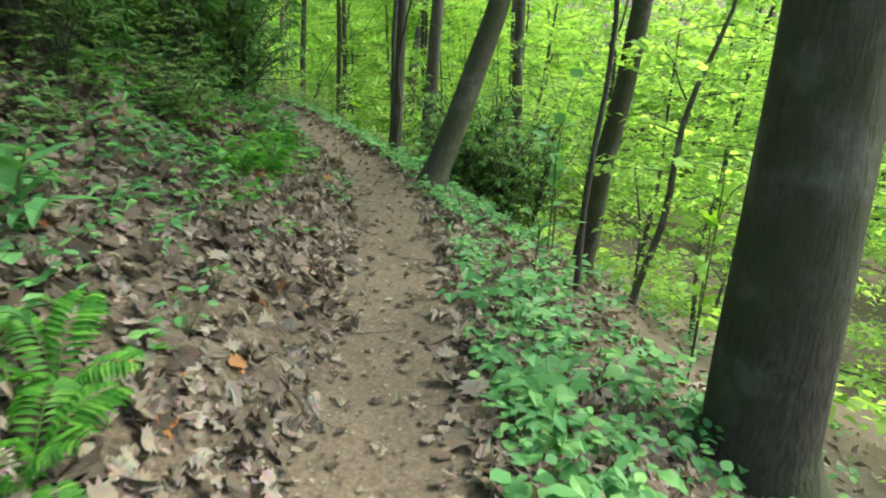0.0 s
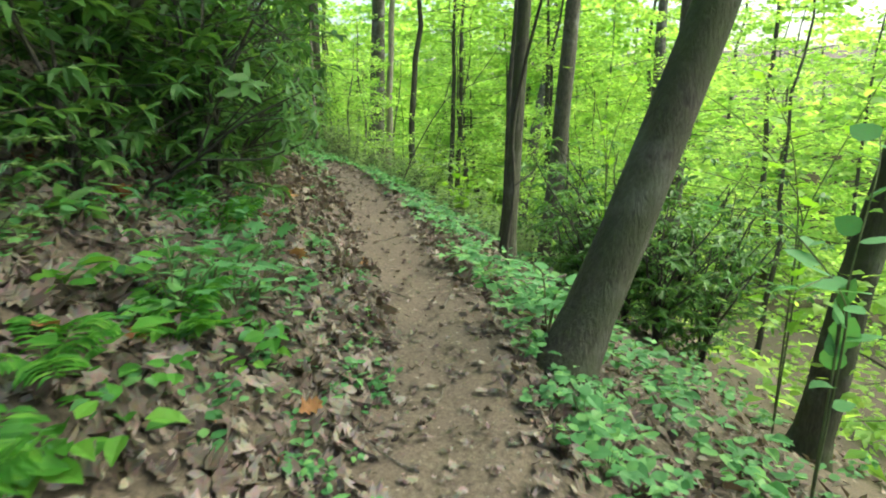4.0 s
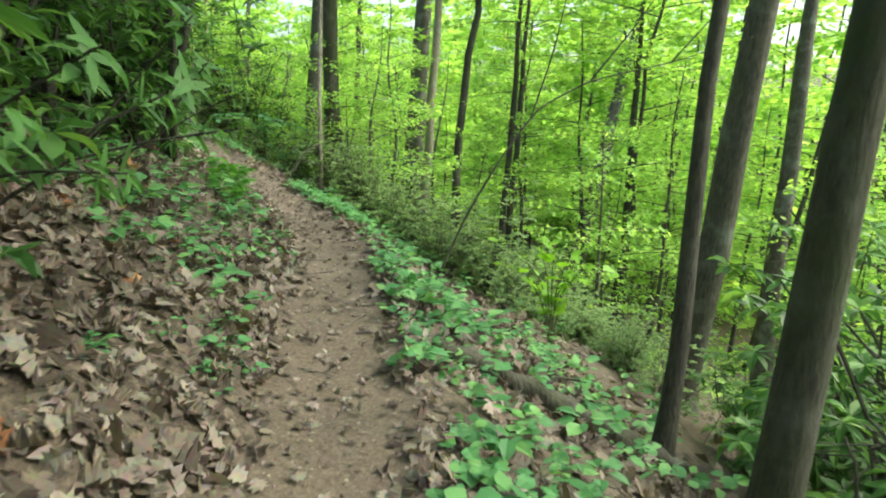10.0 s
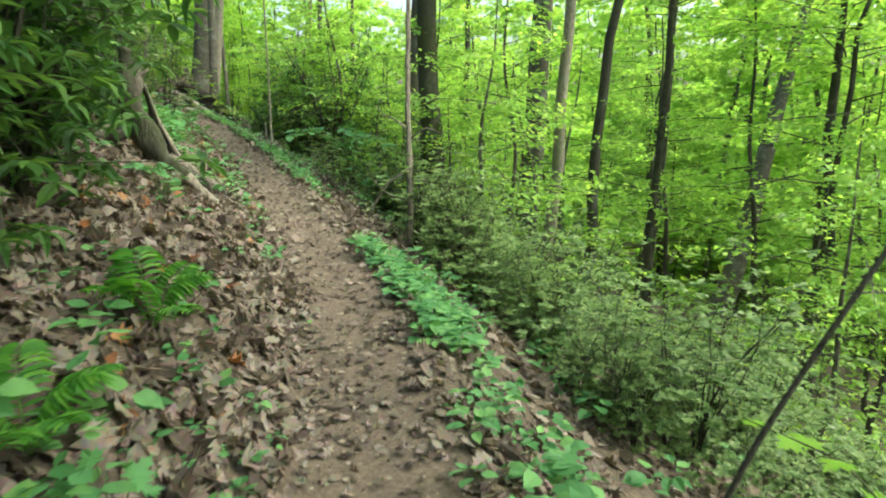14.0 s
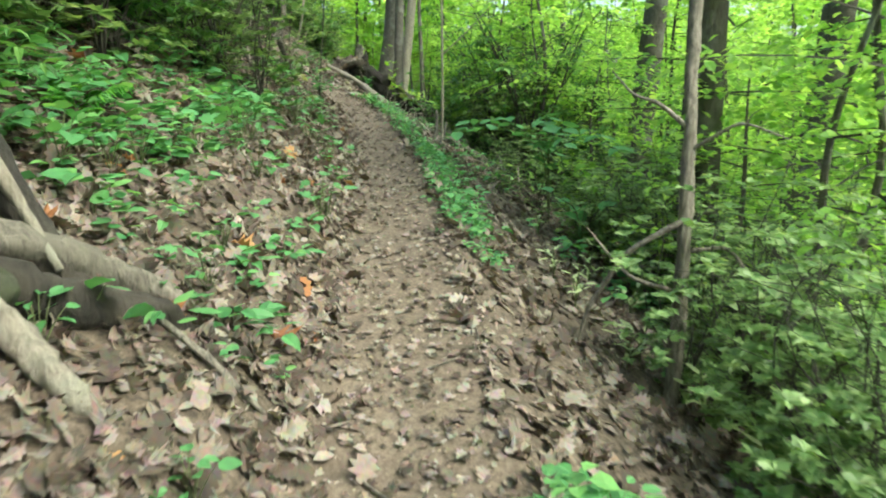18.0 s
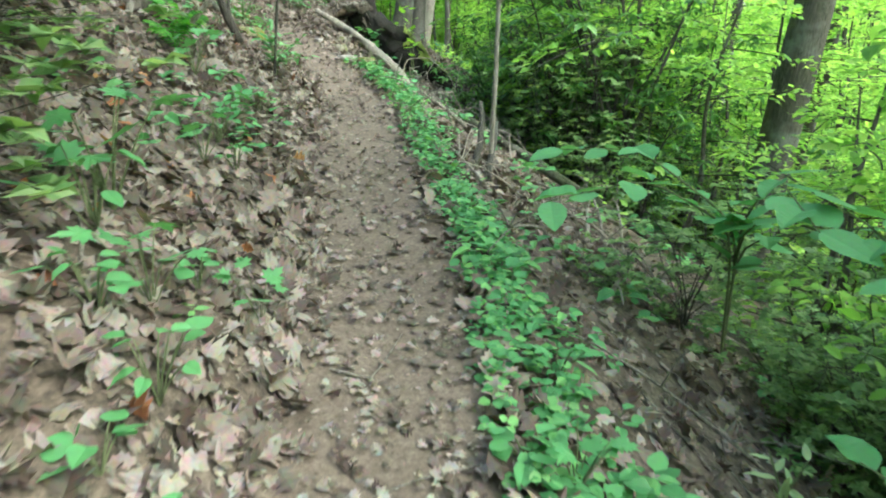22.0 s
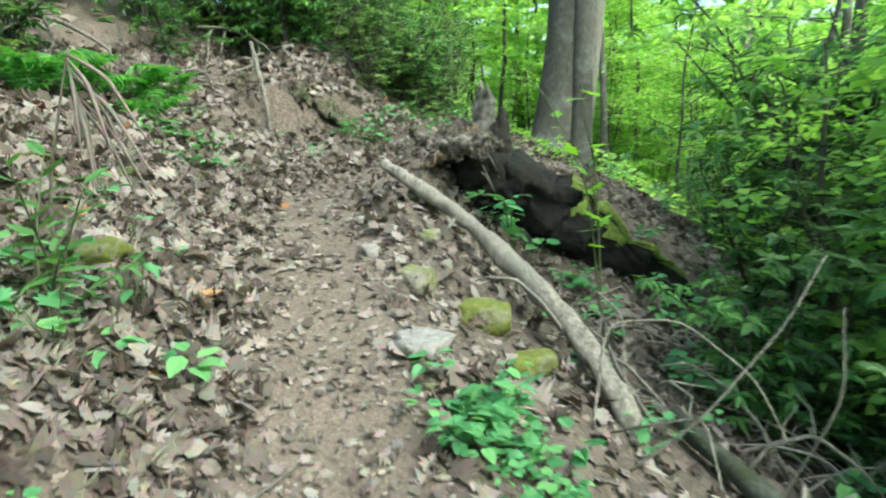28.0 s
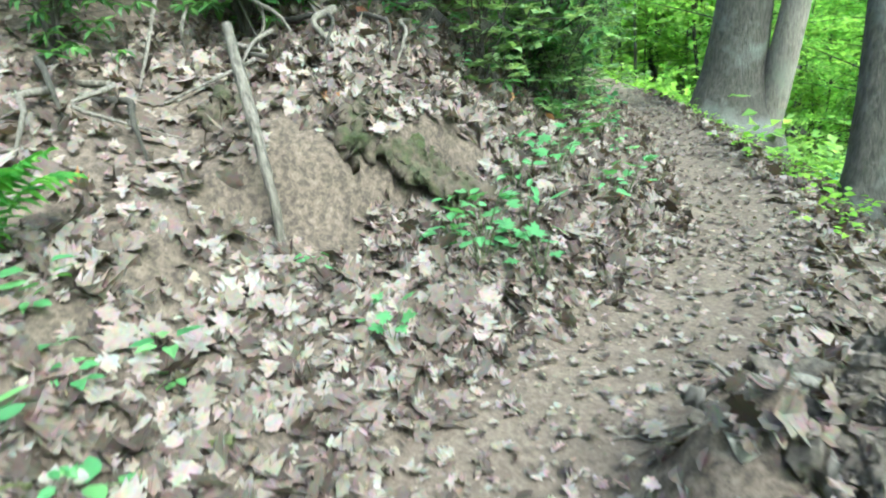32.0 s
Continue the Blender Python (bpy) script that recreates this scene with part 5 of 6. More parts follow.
for n in range(24):
    x, y = place(rng.uniform(26.5, 33.5), rng.uniform(1.0, 2.6))
    a, length = rng.uniform(0, 6.28), rng.uniform(0.5, 1.5)
    u = np.linspace(0, 1, 5)
    px, py = x + np.cos(a) * length * u, y + np.sin(a) * length * u
    rise = rng.uniform(0.05, 0.5)
    pz = ground_height(px, py) + 0.02 + rise * np.sin(u * 2.6 + 0.1) * rng.uniform(0.3, 1)
    main = np.stack([px, py, pz], 1)
    r = rng.uniform(0.008, 0.02)
    limbs = [("branch", main, r * np.array([1.2, 1, 0.85, 0.6, 0.3]), "")]
    for k in range(3):
        i = rng.randint(1, 4)
        end = main[i] + np.array([rng.normal(0, 0.2), rng.normal(0, 0.2), rng.uniform(-0.05, 0.3)])
        limbs.append(("twig", [main[i], (main[i] + end) / 2 + [0, 0, 0.05], end], r * np.array([0.55, 0.4, 0.2]), ""))
    dead_thing("fallen_branch", "branch", "grey bare fallen branch with bent twigs on the slope", limbs, WOOD_DEAD if n % 3 else BARK_PALE, "fallen branches")
for pts, r in [([(-17.3, 27.5, 1.0), (-17.45, 27.75, 1.28), (-17.2, 28.0, 1.3), (-16.9, 28.15, 1.05), (-16.75, 28.2, 0.75)], 0.014), ([(-17.0, 27.4, 0.95), (-16.75, 27.55, 1.1), (-16.55, 27.75, 1.5), (-16.5, 27.9, 1.75)], 0.012),
               ([(-17.3, 27.6, 1.0), (-16.95, 27.45, 1.02), (-16.7, 27.5, 1.15), (-16.55, 27.4, 0.95)], 0.013), ([(-16.7, 27.9, 0.7), (-16.4, 27.9, 1.2), (-16.45, 27.95, 1.55)], 0.01)]:
    pts = [tuple(pts[0][:2]) + (gz(*pts[0][:2]),)] + pts[1:]
    dead_thing("fallen_branch", "branch", "pale bare crooked branch arching over the slope", [("branch", pts, np.linspace(0.6, 0.22, len(pts)) * r, "")], BARK_PALE, "fallen branches")

rng = np.random.RandomState(92)
for n in range(30):
    x, y = place(rng.uniform(33.2, 35.8), rng.uniform(1.5, 3.2))
    a, length, rise = rng.uniform(0, 6.28), rng.uniform(0.5, 1.1), rng.uniform(0.12, 0.5)
    u = np.linspace(0, 1, 6)
    px, py = x + np.cos(a) * length * u + rng.normal(0, 0.04, 6), y + np.sin(a) * length * u + rng.normal(0, 0.04, 6)
    main = np.stack([px, py, ground_height(px, py) + 0.01 + rise * np.sin(np.pi * np.clip(u * 1.05, 0, 1))], 1)
    r = rng.uniform(0.006, 0.012)
    limbs = [("branch", main, r * np.array([1.2, 1.1, 1, 0.85, 0.6, 0.35]), "")]
    for k in range(3):
        i = rng.randint(1, 5)
        end = main[i] + np.array([rng.normal(0, 0.16), rng.normal(0, 0.16), rng.uniform(-0.22, 0.16)])
        limbs.append(("twig", [main[i], (main[i] + end) / 2 + rng.normal(0, 0.03, 3), end], r * np.array([0.7, 0.55, 0.3]), ""))
    dead_thing("fallen_branch", "branch", "pale bare branch arching in a tangle of brush", limbs, BARK_PALE if n % 3 else WOOD_DEAD, "fallen branches")

# dead limbs on the bank
for pts, r, mat, words in [
        ([(-15.6, 23.95, 3.6), (-15.6, 23.9, 2.54), (-15.66, 23.8, 2.23), (-15.72, 23.65, 2.02), on(-15.95, 23.35, -0.03)], [0.035, 0.04, 0.042, 0.045, 0.05], WOOD_DEAD, "pale grey crooked trunk slanting out of the bank"),
        ([(-15.0, 24.0, 3.3), (-15.03, 23.87, 2.38), (-15.08, 23.78, 2.09), (-15.11, 23.69, 1.85), on(-15.35, 23.45, -0.03)], [0.012, 0.018, 0.02, 0.021, 0.024], BARK_PALE, "slim pale crooked stem slanting out of the bank"),
        ([(-15.0, 24.08, 2.31), (-15.03, 23.97, 2.28), (-15.05, 23.92, 2.16), (-15.07, 23.91, 1.95), (-15.13, 23.75, 1.96)], [0.004, 0.007, 0.008, 0.009, 0.01], BARK_PALE, "thin pale bent twig on a crooked stem"),
        ([(-16.35, 23.9, 2.85), (-16.41, 24.19, 2.4), on(-16.39, 24.55, 0.0)], [0.05, 0.05, 0.04], WOOD_ROT, "black dead trunk leaning down the bank"),
        ([(-15.35, 24.6, 3.4), (-15.43, 24.57, 2.6), (-15.49, 24.55, 2.2), on(-15.56, 24.46, -0.03)], [0.008, 0.011, 0.013, 0.015], BARK_DARK, "thin dark sapling stem beside a small shrub"),
        ([(-18.0, 24.1, 3.1), (-17.75, 24.55, 2.2), on(-17.75, 25.1, 0.05)], [0.05, 0.05, 0.04], BARK_DARK, "dark dead trunk leaning against the bank"),
        ([on(-17.25, 24.2, -0.05), (-17.35, 24.2, 2.2), (-17.45, 24.32, 2.7), (-17.5, 24.65, 2.8)], [0.022, 0.02, 0.016, 0.008], BARK_PALE, "pale crooked bare stem on the bank"),
        ([on(-17.8, 25.12, -0.05), (-17.85, 25.15, 2.0), (-18.0, 25.35, 2.9), (-18.2, 25.5, 4.2)], [0.026, 0.022, 0.018, 0.01], BARK_DARK, "thin dark upright stem on the bank"),
        ([on(-18.5, 24.9, -0.05), (-18.45, 25.0, 2.7), (-18.3, 25.3, 3.6)], [0.022, 0.018, 0.01], BARK_DARK, "thin grey stem on the bank"),
        ([on(-15.6, 23.2, -0.05), (-15.75, 23.3, 1.9), (-16.1, 23.3, 3.2)], [0.03, 0.026, 0.015], WOOD_DEAD, "grey crooked stem on the bank"),
        ([on(-15.3, 24.75, 0.02), on(-15.75, 24.62, 0.04), on(-16.3, 24.7, 0.05)], [0.012, 0.016, 0.01], WOOD_DEAD, "grey stick lying on the bank"),
        ([on(-6.15, 15.35, -0.05), (-6.2, 15.45, 1.2), (-6.0, 15.6, 2.4), (-5.7, 15.9, 3.4)], [0.05, 0.045, 0.035, 0.02], BARK_DARK, "dark gnarled rhododendron trunk on the bank"),
        ([on(-6.3, 15.5, -0.05), (-6.5, 15.6, 1.3), (-6.6, 15.9, 2.6)], [0.045, 0.04, 0.03], BARK_DARK, "dark gnarled rhododendron trunk on the bank"),
        ([on(-6.25, 15.45, -0.05), (-6.05, 15.3, 1.2), (-5.9, 15.1, 2.6)], [0.04, 0.035, 0.025], BARK_DARK, "dark gnarled rhododendron trunk on the bank")]:
    limbs = [("stem", pts, r, "")]
    for k in range(1, len(pts) - 1):
        a = np.array(pts[k], float)
        b = a + np.array([0.12 * math.sin(5 * a[0] + k), 0.12 * math.cos(7 * a[1] + k), 0.16 + 0.03 * k])
        limbs.append(("twig", [a, (a + b) / 2 + [0.02, -0.01, 0], b], [r[1] * 0.35, r[1] * 0.25, r[1] * 0.1], ""))
    dead_thing("dead_sapling", "sapling", words, limbs, mat, "bare saplings on the bank")

# ---- the bend: uprooted tree, pole, stones ----
pole = dead_thing("fallen_pole", "log", "pale barkless fallen pole lying beside the trail", [
    ("log", [(-19.88, 27.76, 2.0), (-19.5, 27.83, 1.85), (-19.03, 27.94, 1.63), (-18.4, 28.0, 1.3), (-17.8, 27.95, 1.02), on(-17.35, 27.85, 0.03)], [0.04, 0.058, 0.06, 0.064, 0.066, 0.06], ""),
    ("splinter", [(-19.84, 27.77, 2.0), (-19.92, 27.75, 2.04), (-19.97, 27.73, 2.05)], [0.022, 0.014, 0.004], ("pale splintered end", BARK_PALE)),
    ("knot", [(-19.03, 27.88, 1.62), (-19.02, 27.8, 1.56), (-19.04, 27.76, 1.49)], [0.018, 0.012, 0.004], ("pale broken branch stub", BARK_PALE)),
], POLE_WOOD)


def lump(seed, size, mat_scale=1.0, flat=0.6, power=0.22, detail=3):
    """An uneven boulder: a subdivided ball pushed in and out by noise."""
    bm = bmesh.new()
    bmesh.ops.create_icosphere(bm, subdivisions=detail, radius=1)
    for v in bm.verts:
        n = v.co.normalized()
        k = 1 + power * noise.noise(n * 1.4 + Vector((seed, 0, 0))) * 2 + power * 0.6 * noise.noise(n * 3.5 + Vector((0, seed, 0)))
        q = Vector((n.x, n.y, n.z)) * k
        v.co = Vector((max(min(q.x, 0.85), -0.85) * size[0], max(min(q.y, 0.85), -0.85) * size[1], max(min(q.z, flat), -0.8) * size[2]))
    verts = np.array([v.co for v in bm.verts])
    faces = np.array([[v.index for v in f.verts] for f in bm.faces])
    bm.free()
    return verts, faces


STONE = stone_material("pale_stone", (0.15, 0.135, 0.12), (0.36, 0.33, 0.3))
STONE_MOSS = stone_material("mossy_stone", (0.12, 0.11, 0.08), (0.28, 0.26, 0.2), (0.17, 0.19, 0.022), 0.6)
STONE_HALF = stone_material("half_mossy_stone", (0.13, 0.115, 0.085), (0.3, 0.27, 0.21), (0.17, 0.19, 0.03), 0.47)
MOSS = stone_material("moss_cushion", (0.06, 0.09, 0.015), (0.2, 0.25, 0.04))
MOSS_OLIVE = stone_material("olive_moss", (0.045, 0.055, 0.015), (0.13, 0.15, 0.045), (0.075, 0.06, 0.04), 0.4)
ROTTEN = stone_material("rotten_wood", (0.003, 0.0025, 0.002), (0.034, 0.028, 0.022), (0.016, 0.015, 0.01), 0.45, relief=0.05)
CRUMBLED = stone_material("crumbled_bark", (0.035, 0.027, 0.02), (0.21, 0.172, 0.135))
EARTH_MOSS = stone_material("mossy_earth", (0.03, 0.023, 0.016), (0.13, 0.1, 0.07), (0.055, 0.072, 0.018), 0.46)
SOIL_BARE = stone_material("bare_earth", (0.1, 0.07, 0.045), (0.27, 0.2, 0.135))


def stone(x, y, size, seed, mat, label, turn=0, up=0.0, flat=0.6):
    ob = put("stone", *lump(seed, size, flat=flat), mat)
    ob.matrix_basis = pose(x, y, gz(x, y) + size[2] * 0.25 + up, 0, 0, turn)
    return tagged(ob, label, "stone", "stones beside the trail")


stone(-17.8, 26.87, (0.17, 0.13, 0.07), 1, STONE, "flat pale grey stone on the trail edge", 20, 0.02, 0.45)
stone(-18.15, 27.47, (0.2, 0.15, 0.13), 2, STONE_MOSS, "rounded stone covered in yellow-green moss", 50)
stone(-18.48, 27.24, (0.14, 0.11, 0.11), 3, STONE_HALF, "squarish stone with a cap of moss beside the trail", 10)
stone(-17.75, 27.5, (0.16, 0.1, 0.09), 4, STONE_MOSS, "small mossy stone under a fallen pole", 80)
stone(-18.94, 27.16, (0.085, 0.06, 0.06), 5, STONE, "pale stone standing at the trail edge", 0, 0.02)
stone(-19.44, 27.37, (0.085, 0.06, 0.045), 6, STONE, "small pale pinkish stone at the trail edge", 60, 0.02)
stone(-19.12, 27.4, (0.07, 0.06, 0.04), 7, STONE, "small grey stone in dead leaves", 30)
stone(-18.95, 27.62, (0.1, 0.07, 0.06), 8, STONE_HALF, "brownish stone in dead leaves", 130)
stone(-17.2, 25.0, (0.3, 0.2, 0.14), 9, STONE_MOSS, "mossy stone half buried in the bank", 15)
stone(-18.1, 24.75, (0.28, 0.2, 0.16), 10, STONE_MOSS, "mossy stone half buried in the bank", 70)
stone(-18.6, 25.6, (0.2, 0.14, 0.09), 11, STONE_MOSS, "low mossy stone at the foot of the bank", 40)
for n, (x, y) in enumerate([(-16.6, 26.35), (-17.0, 26.5), (-18.6, 27.0), (-18.9, 27.1), (-17.5, 26.75), (-16.1, 26.1), (-18.3, 27.0)]):
    stone(x, y, (0.03 + 0.01 * (n % 3), 0.025, 0.018), 20 + n, STONE_HALF, "small grey pebble on the trail edge", n * 50, 0.0)

rng = np.random.RandomState(93)
for n in range(16):
    x, y = place(33.6 + 0.22 * n, -rng.uniform(0.75, 1.5))
    a = rng.uniform(0.06, 0.13)
    ob = put("moss_cushion", *lump(60 + n, (a, a * 0.75, 0.035), power=0.4, flat=0.6), MOSS_OLIVE)
    ob.matrix_basis = pose(x, y, gz(x, y) + 0.01, rng.uniform(-10, 10), rng.uniform(-25, -10), n * 47)
    tagged(ob, "low cushion of olive-green moss on the bank", "moss", "moss on the bank")

# the uprooted rotten trunk: hollow black face under a crust of torn bark and earth, broken spike, mossy back
def crust(corners, seed, rough, n=22, m=14):
    """A torn sheet of earth and bark over four corners, folded, ragged at the rim, with thickness."""
    a, b, c, d = (np.array(q, float) for q in corners)
    u, v = np.meshgrid(np.linspace(0, 1, n), np.linspace(0, 1, m), indexing="ij")
    p = a * ((1 - u) * (1 - v))[..., None] + b * (u * (1 - v))[..., None] + c * (u * v)[..., None] + d * ((1 - u) * v)[..., None]
    rng = np.random.RandomState(seed)
    flat = p.reshape(-1, 3)
    for k, (f, w) in enumerate([(4, 0.5), (10, 0.35), (24, 0.25), (55, 0.16), (110, 0.1)]):
        flat[:, 2] += rough * w * waves(flat[:, 0], flat[:, 1], f, seed + k)
        flat[:, 0] += rough * w * 0.8 * waves(flat[:, 1], flat[:, 2], f, seed + k + 20)
        flat[:, 1] += rough * w * 0.8 * waves(flat[:, 2], flat[:, 0], f, seed + k + 40)
    flat += rng.normal(0, rough * 0.05, flat.shape)
    under = flat - [0, 0, 0.05] + rng.normal(0, 0.012, flat.shape)
    i, j = np.meshgrid(np.arange(n - 1), np.arange(m - 1), indexing="ij")
    q = (i * m + j).ravel()
    top = np.stack([q, q + m, q + m + 1, q + 1], 1)
    rim = np.r_[np.arange(m - 1), np.arange(1, n) * m - 1, np.arange(n * m - 1, n * m - m, -1), np.arange(n - 1, 0, -1) * m]
    nxt = np.roll(rim, -1)
    wall = np.stack([rim, nxt, nxt + n * m, rim + n * m], 1)
    return np.vstack([flat, under]), np.vstack([top, top[:, ::-1] + n * m, wall])


root = new("uprooted_tree")
origin = np.array([-19.8, 28.75, 1.6])
root.location = origin
body = rough_limb(np.array([(-20.0, 28.5, 1.76), (-19.78, 28.62, 1.76), (-19.55, 28.87, 1.66), (-19.35, 29.27, 1.32), (-19.1, 29.77, 0.86), (-18.85, 30.3, 0.36), (-18.6, 30.85, -0.15)]) - origin, [0.2, 0.34, 0.33, 0.27, 0.22, 0.16, 0.1], 64, 5, 0.12, 4)
skin = body[0]
axis_at = np.clip((skin[:, 2:3] + 1.75) / 1.9, 0, 1)
toward = unit(np.array([0.75, -0.62, -0.1]))
rib_line = np.array([1.2, 2.1, -1.75]) + (np.array([-0.05, 0.0, 0.12]) - np.array([1.2, 2.1, -1.75])) * axis_at
facing = np.clip(((skin - rib_line) @ toward) / 0.3, 0, 1)[:, None]
skin = skin - toward * facing * 0.26
for k, (f, w) in enumerate(((5, 0.05), (11, 0.03), (24, 0.016), (50, 0.01), (90, 0.007))):
    skin = skin + w * np.stack([waves(skin[:, 1], skin[:, 2], f, 60 + k), waves(skin[:, 2], skin[:, 0], f, 70 + k), waves(skin[:, 0], skin[:, 1], f, 80 + k)], 1)
part("trunk", (skin, body[1]), ROTTEN, root, "black rotten trunk lying downhill")
quads = body[1]
rings = (len(skin) - 2) // 64
centre = np.repeat(skin[:rings * 64].reshape(rings, 64, 3).mean(1), 64, 0)
out = unit(skin[:rings * 64] - centre)
far = np.repeat(np.linspace(0, 1, rings), 64)
band = (out @ unit(np.array([0.12, -0.1, 1.0])) + 0.1 * waves(skin[:rings * 64, 0], skin[:rings * 64, 1], 4.0, 12) > 0.55) & (far > 0.4) & (far < 0.93)
band = np.r_[band, False, False]
mossy = band[quads].all(1)
keep = np.unique(quads[mossy])
cushion = np.vstack([skin[:rings * 64] + out * (0.014 + 0.016 * np.random.RandomState(13).rand(rings * 64))[:, None], skin[-2:]])
index = np.zeros(len(skin), int)
index[keep] = np.arange(len(keep))
part("moss", (cushion[keep], index[quads[mossy]]), MOSS, root, "moss along the top of the trunk")
part("spike", rough_limb(np.array([(-19.98, 28.8, 1.9), (-19.96, 28.79, 2.2), (-19.95, 28.79, 2.42), (-19.93, 28.79, 2.62)]) - origin, [0.09, 0.1, 0.07, 0.008], 24, 3, 0.3, 4), WOOD_DEAD, root, "grey splintered upright spike")
part("spike", rough_limb(np.array([(-19.86, 28.78, 1.9), (-19.83, 28.77, 2.25), (-19.8, 28.76, 2.45), (-19.79, 28.75, 2.62)]) - origin, [0.11, 0.1, 0.06, 0.008], 24, 4, 0.3, 4), WOOD_DEAD, root, "grey splintered upright spike")
part("spike", rough_limb(np.array([(-19.72, 28.8, 1.85), (-19.68, 28.81, 2.15), (-19.64, 28.81, 2.38)]) - origin, [0.13, 0.09, 0.015], 9, 6, 0.4, 4), WOOD_ROT, root, "black broken upright spike")
part("root_plate", crust([np.array(q) - origin for q in ((-20.72, 28.3, 1.82), (-19.86, 28.22, 1.98), (-19.84, 28.72, 2.24), (-20.52, 28.82, 2.0))], 31, 0.1, 90, 56), SOIL_BARE, root, "crumbling earth of the root plate", False)
part("bark_crust", crust([np.array(q) - origin for q in ((-20.35, 28.36, 2.1), (-19.5, 28.36, 2.06), (-19.6, 28.8, 2.16), (-20.2, 28.76, 2.28))], 33, 0.13, 90, 50), CRUMBLED, root, "grey flaking bark crust", False)
rng = np.random.RandomState(95)
for n in range(60):
    w = rng.rand()
    at = np.array([-20.55 + 1.0 * w, 28.3 + 0.45 * rng.rand(), 0]) + rng.normal(0, 0.03, 3)
    at[2] = 2.1 + 0.14 * (at[1] - 28.3) - 0.18 * max(0, -20.25 - at[0]) + rng.uniform(0, 0.05)
    flake = crust([np.array(q) * rng.uniform(0.5, 1.2) for q in ((-0.05, -0.03, 0), (0.05, -0.025, 0.01), (0.045, 0.035, 0), (-0.05, 0.03, 0.015))], 600 + n, 0.03, 5, 4)
    ob = part("bark_flake", flake, (WOOD_DEAD, CRUMBLED, BARK_PALE)[n % 3], root)
    ob.matrix_basis = pose(*(at - origin), rng.normal(0, 28), rng.normal(0, 28), rng.uniform(0, 360))
for n in range(22):
    a = rng.uniform(0, 6.28)
    p0 = np.array([-20.1, 28.5, 2.0]) + np.array([np.cos(a) * 0.4, np.sin(a) * 0.2, rng.uniform(-0.1, 0.2)])
    p1 = p0 + np.array([np.cos(a) * 0.2, np.sin(a) * 0.2, rng.uniform(-0.3, 0.05)])
    part("rootlet", rough_limb(np.stack([p0, (p0 + p1) / 2 + [0, 0, 0.04], p1]) - origin, [0.01, 0.007, 0.003], 5, n), WOOD_DEAD, root)
tagged(root, "rotten uprooted tree with a mossy trunk and crumbling root plate", "fallen tree")

# stake, overhanging roots and limbs on the cut bank
dead_thing("dead_stake", "stem", "pale broken dead stem standing in the leaves of the bank", [
    ("stem", [on(-22.2, 27.52, -0.05), (-22.2, 27.52, 2.55), (-22.28, 27.51, 2.85), (-22.4, 27.5, 3.16), (-22.46, 27.5, 3.3)], [0.022, 0.022, 0.026, 0.027, 0.02], ""),
], WOOD_DEAD)
for n in range(12):
    x = -22.6 - 0.5 * rng.rand() - n * 0.06
    y = 26.6 + n * 0.2 + rng.normal(0, 0.1)
    z = gz(x, y)
    dead_thing("bank_root", "root", "dark bare root hanging out of the cut bank", [
        ("root", [(x - 0.25, y + rng.normal(0, 0.15), gz(x - 0.25, y) + 0.02), (x, y, z + 0.14), (x + 0.22, y + rng.normal(0, 0.15), z + 0.08), (x + 0.32, y + rng.normal(0, 0.2), z - 0.15)], np.array([1.2, 1, 0.7, 0.25]) * rng.uniform(0.012, 0.03), ""),
    ], BARK_DARK if n % 2 else WOOD_DEAD, "roots in the cut bank")
for n, (a, b, c, d, k) in enumerate([((-22.78, 27.35), (-22.42, 28.05), (-22.62, 28.2), (-23.0, 27.5), EARTH_MOSS), ((-22.45, 28.0), (-22.3, 28.6), (-22.55, 28.7), (-22.7, 28.15), EARTH_MOSS)]):
    sheet = crust([on(*a, 0.03), on(*b, 0.03), on(*c, 0.05), on(*d, 0.05)], 71 + n, 0.14, 40, 14)
    tagged(put("earth_overhang", *sheet, k), "ragged overhang of mossy earth and roots on the cut bank", "earth bank", "overhangs of the cut bank")
rng = np.random.RandomState(98)
for n in range(22):
    x, y = place(34.8 + 0.2 * n, -2.45 + rng.normal(0, 0.12))
    z = gz(x, y)
    x2, y2 = place(34.8 + 0.2 * n + rng.normal(0, 0.35), -2.9)
    z2 = gz(x2, y2)
    dead_thing("bank_root", "root", "bare root hanging out of the eroded bank", [
        ("root", [(x2, y2, z2 + 0.3), ((x + x2) / 2 + rng.normal(0, 0.06), (y + y2) / 2, (z + z2) / 2 + 0.35), (x, y, z + 0.2), (x + rng.normal(0, 0.1), y + rng.normal(0, 0.1), z - 0.03)], np.array([1.2, 1, 0.7, 0.3]) * rng.uniform(0.008, 0.022), ""),
    ], WOOD_DEAD if n % 3 else BARK_DARK, "roots in the cut bank")
dead_thing("fallen_log", "log", "black rotten log with yellow-green moss above the cut bank", [
    ("log", [on(-24.6, 27.4, 0.12), on(-24.2, 28.2, 0.2), on(-23.9, 29.0, 0.14), on(-23.6, 29.6, 0.05)], [0.08, 0.1, 0.1, 0.06], ""),
    ("moss", [on(-24.25, 28.0, 0.3), on(-24.05, 28.4, 0.3), on(-23.95, 28.7, 0.24)], [0.03, 0.06, 0.04], ("yellow-green moss", MOSS)),
], WOOD_ROT)
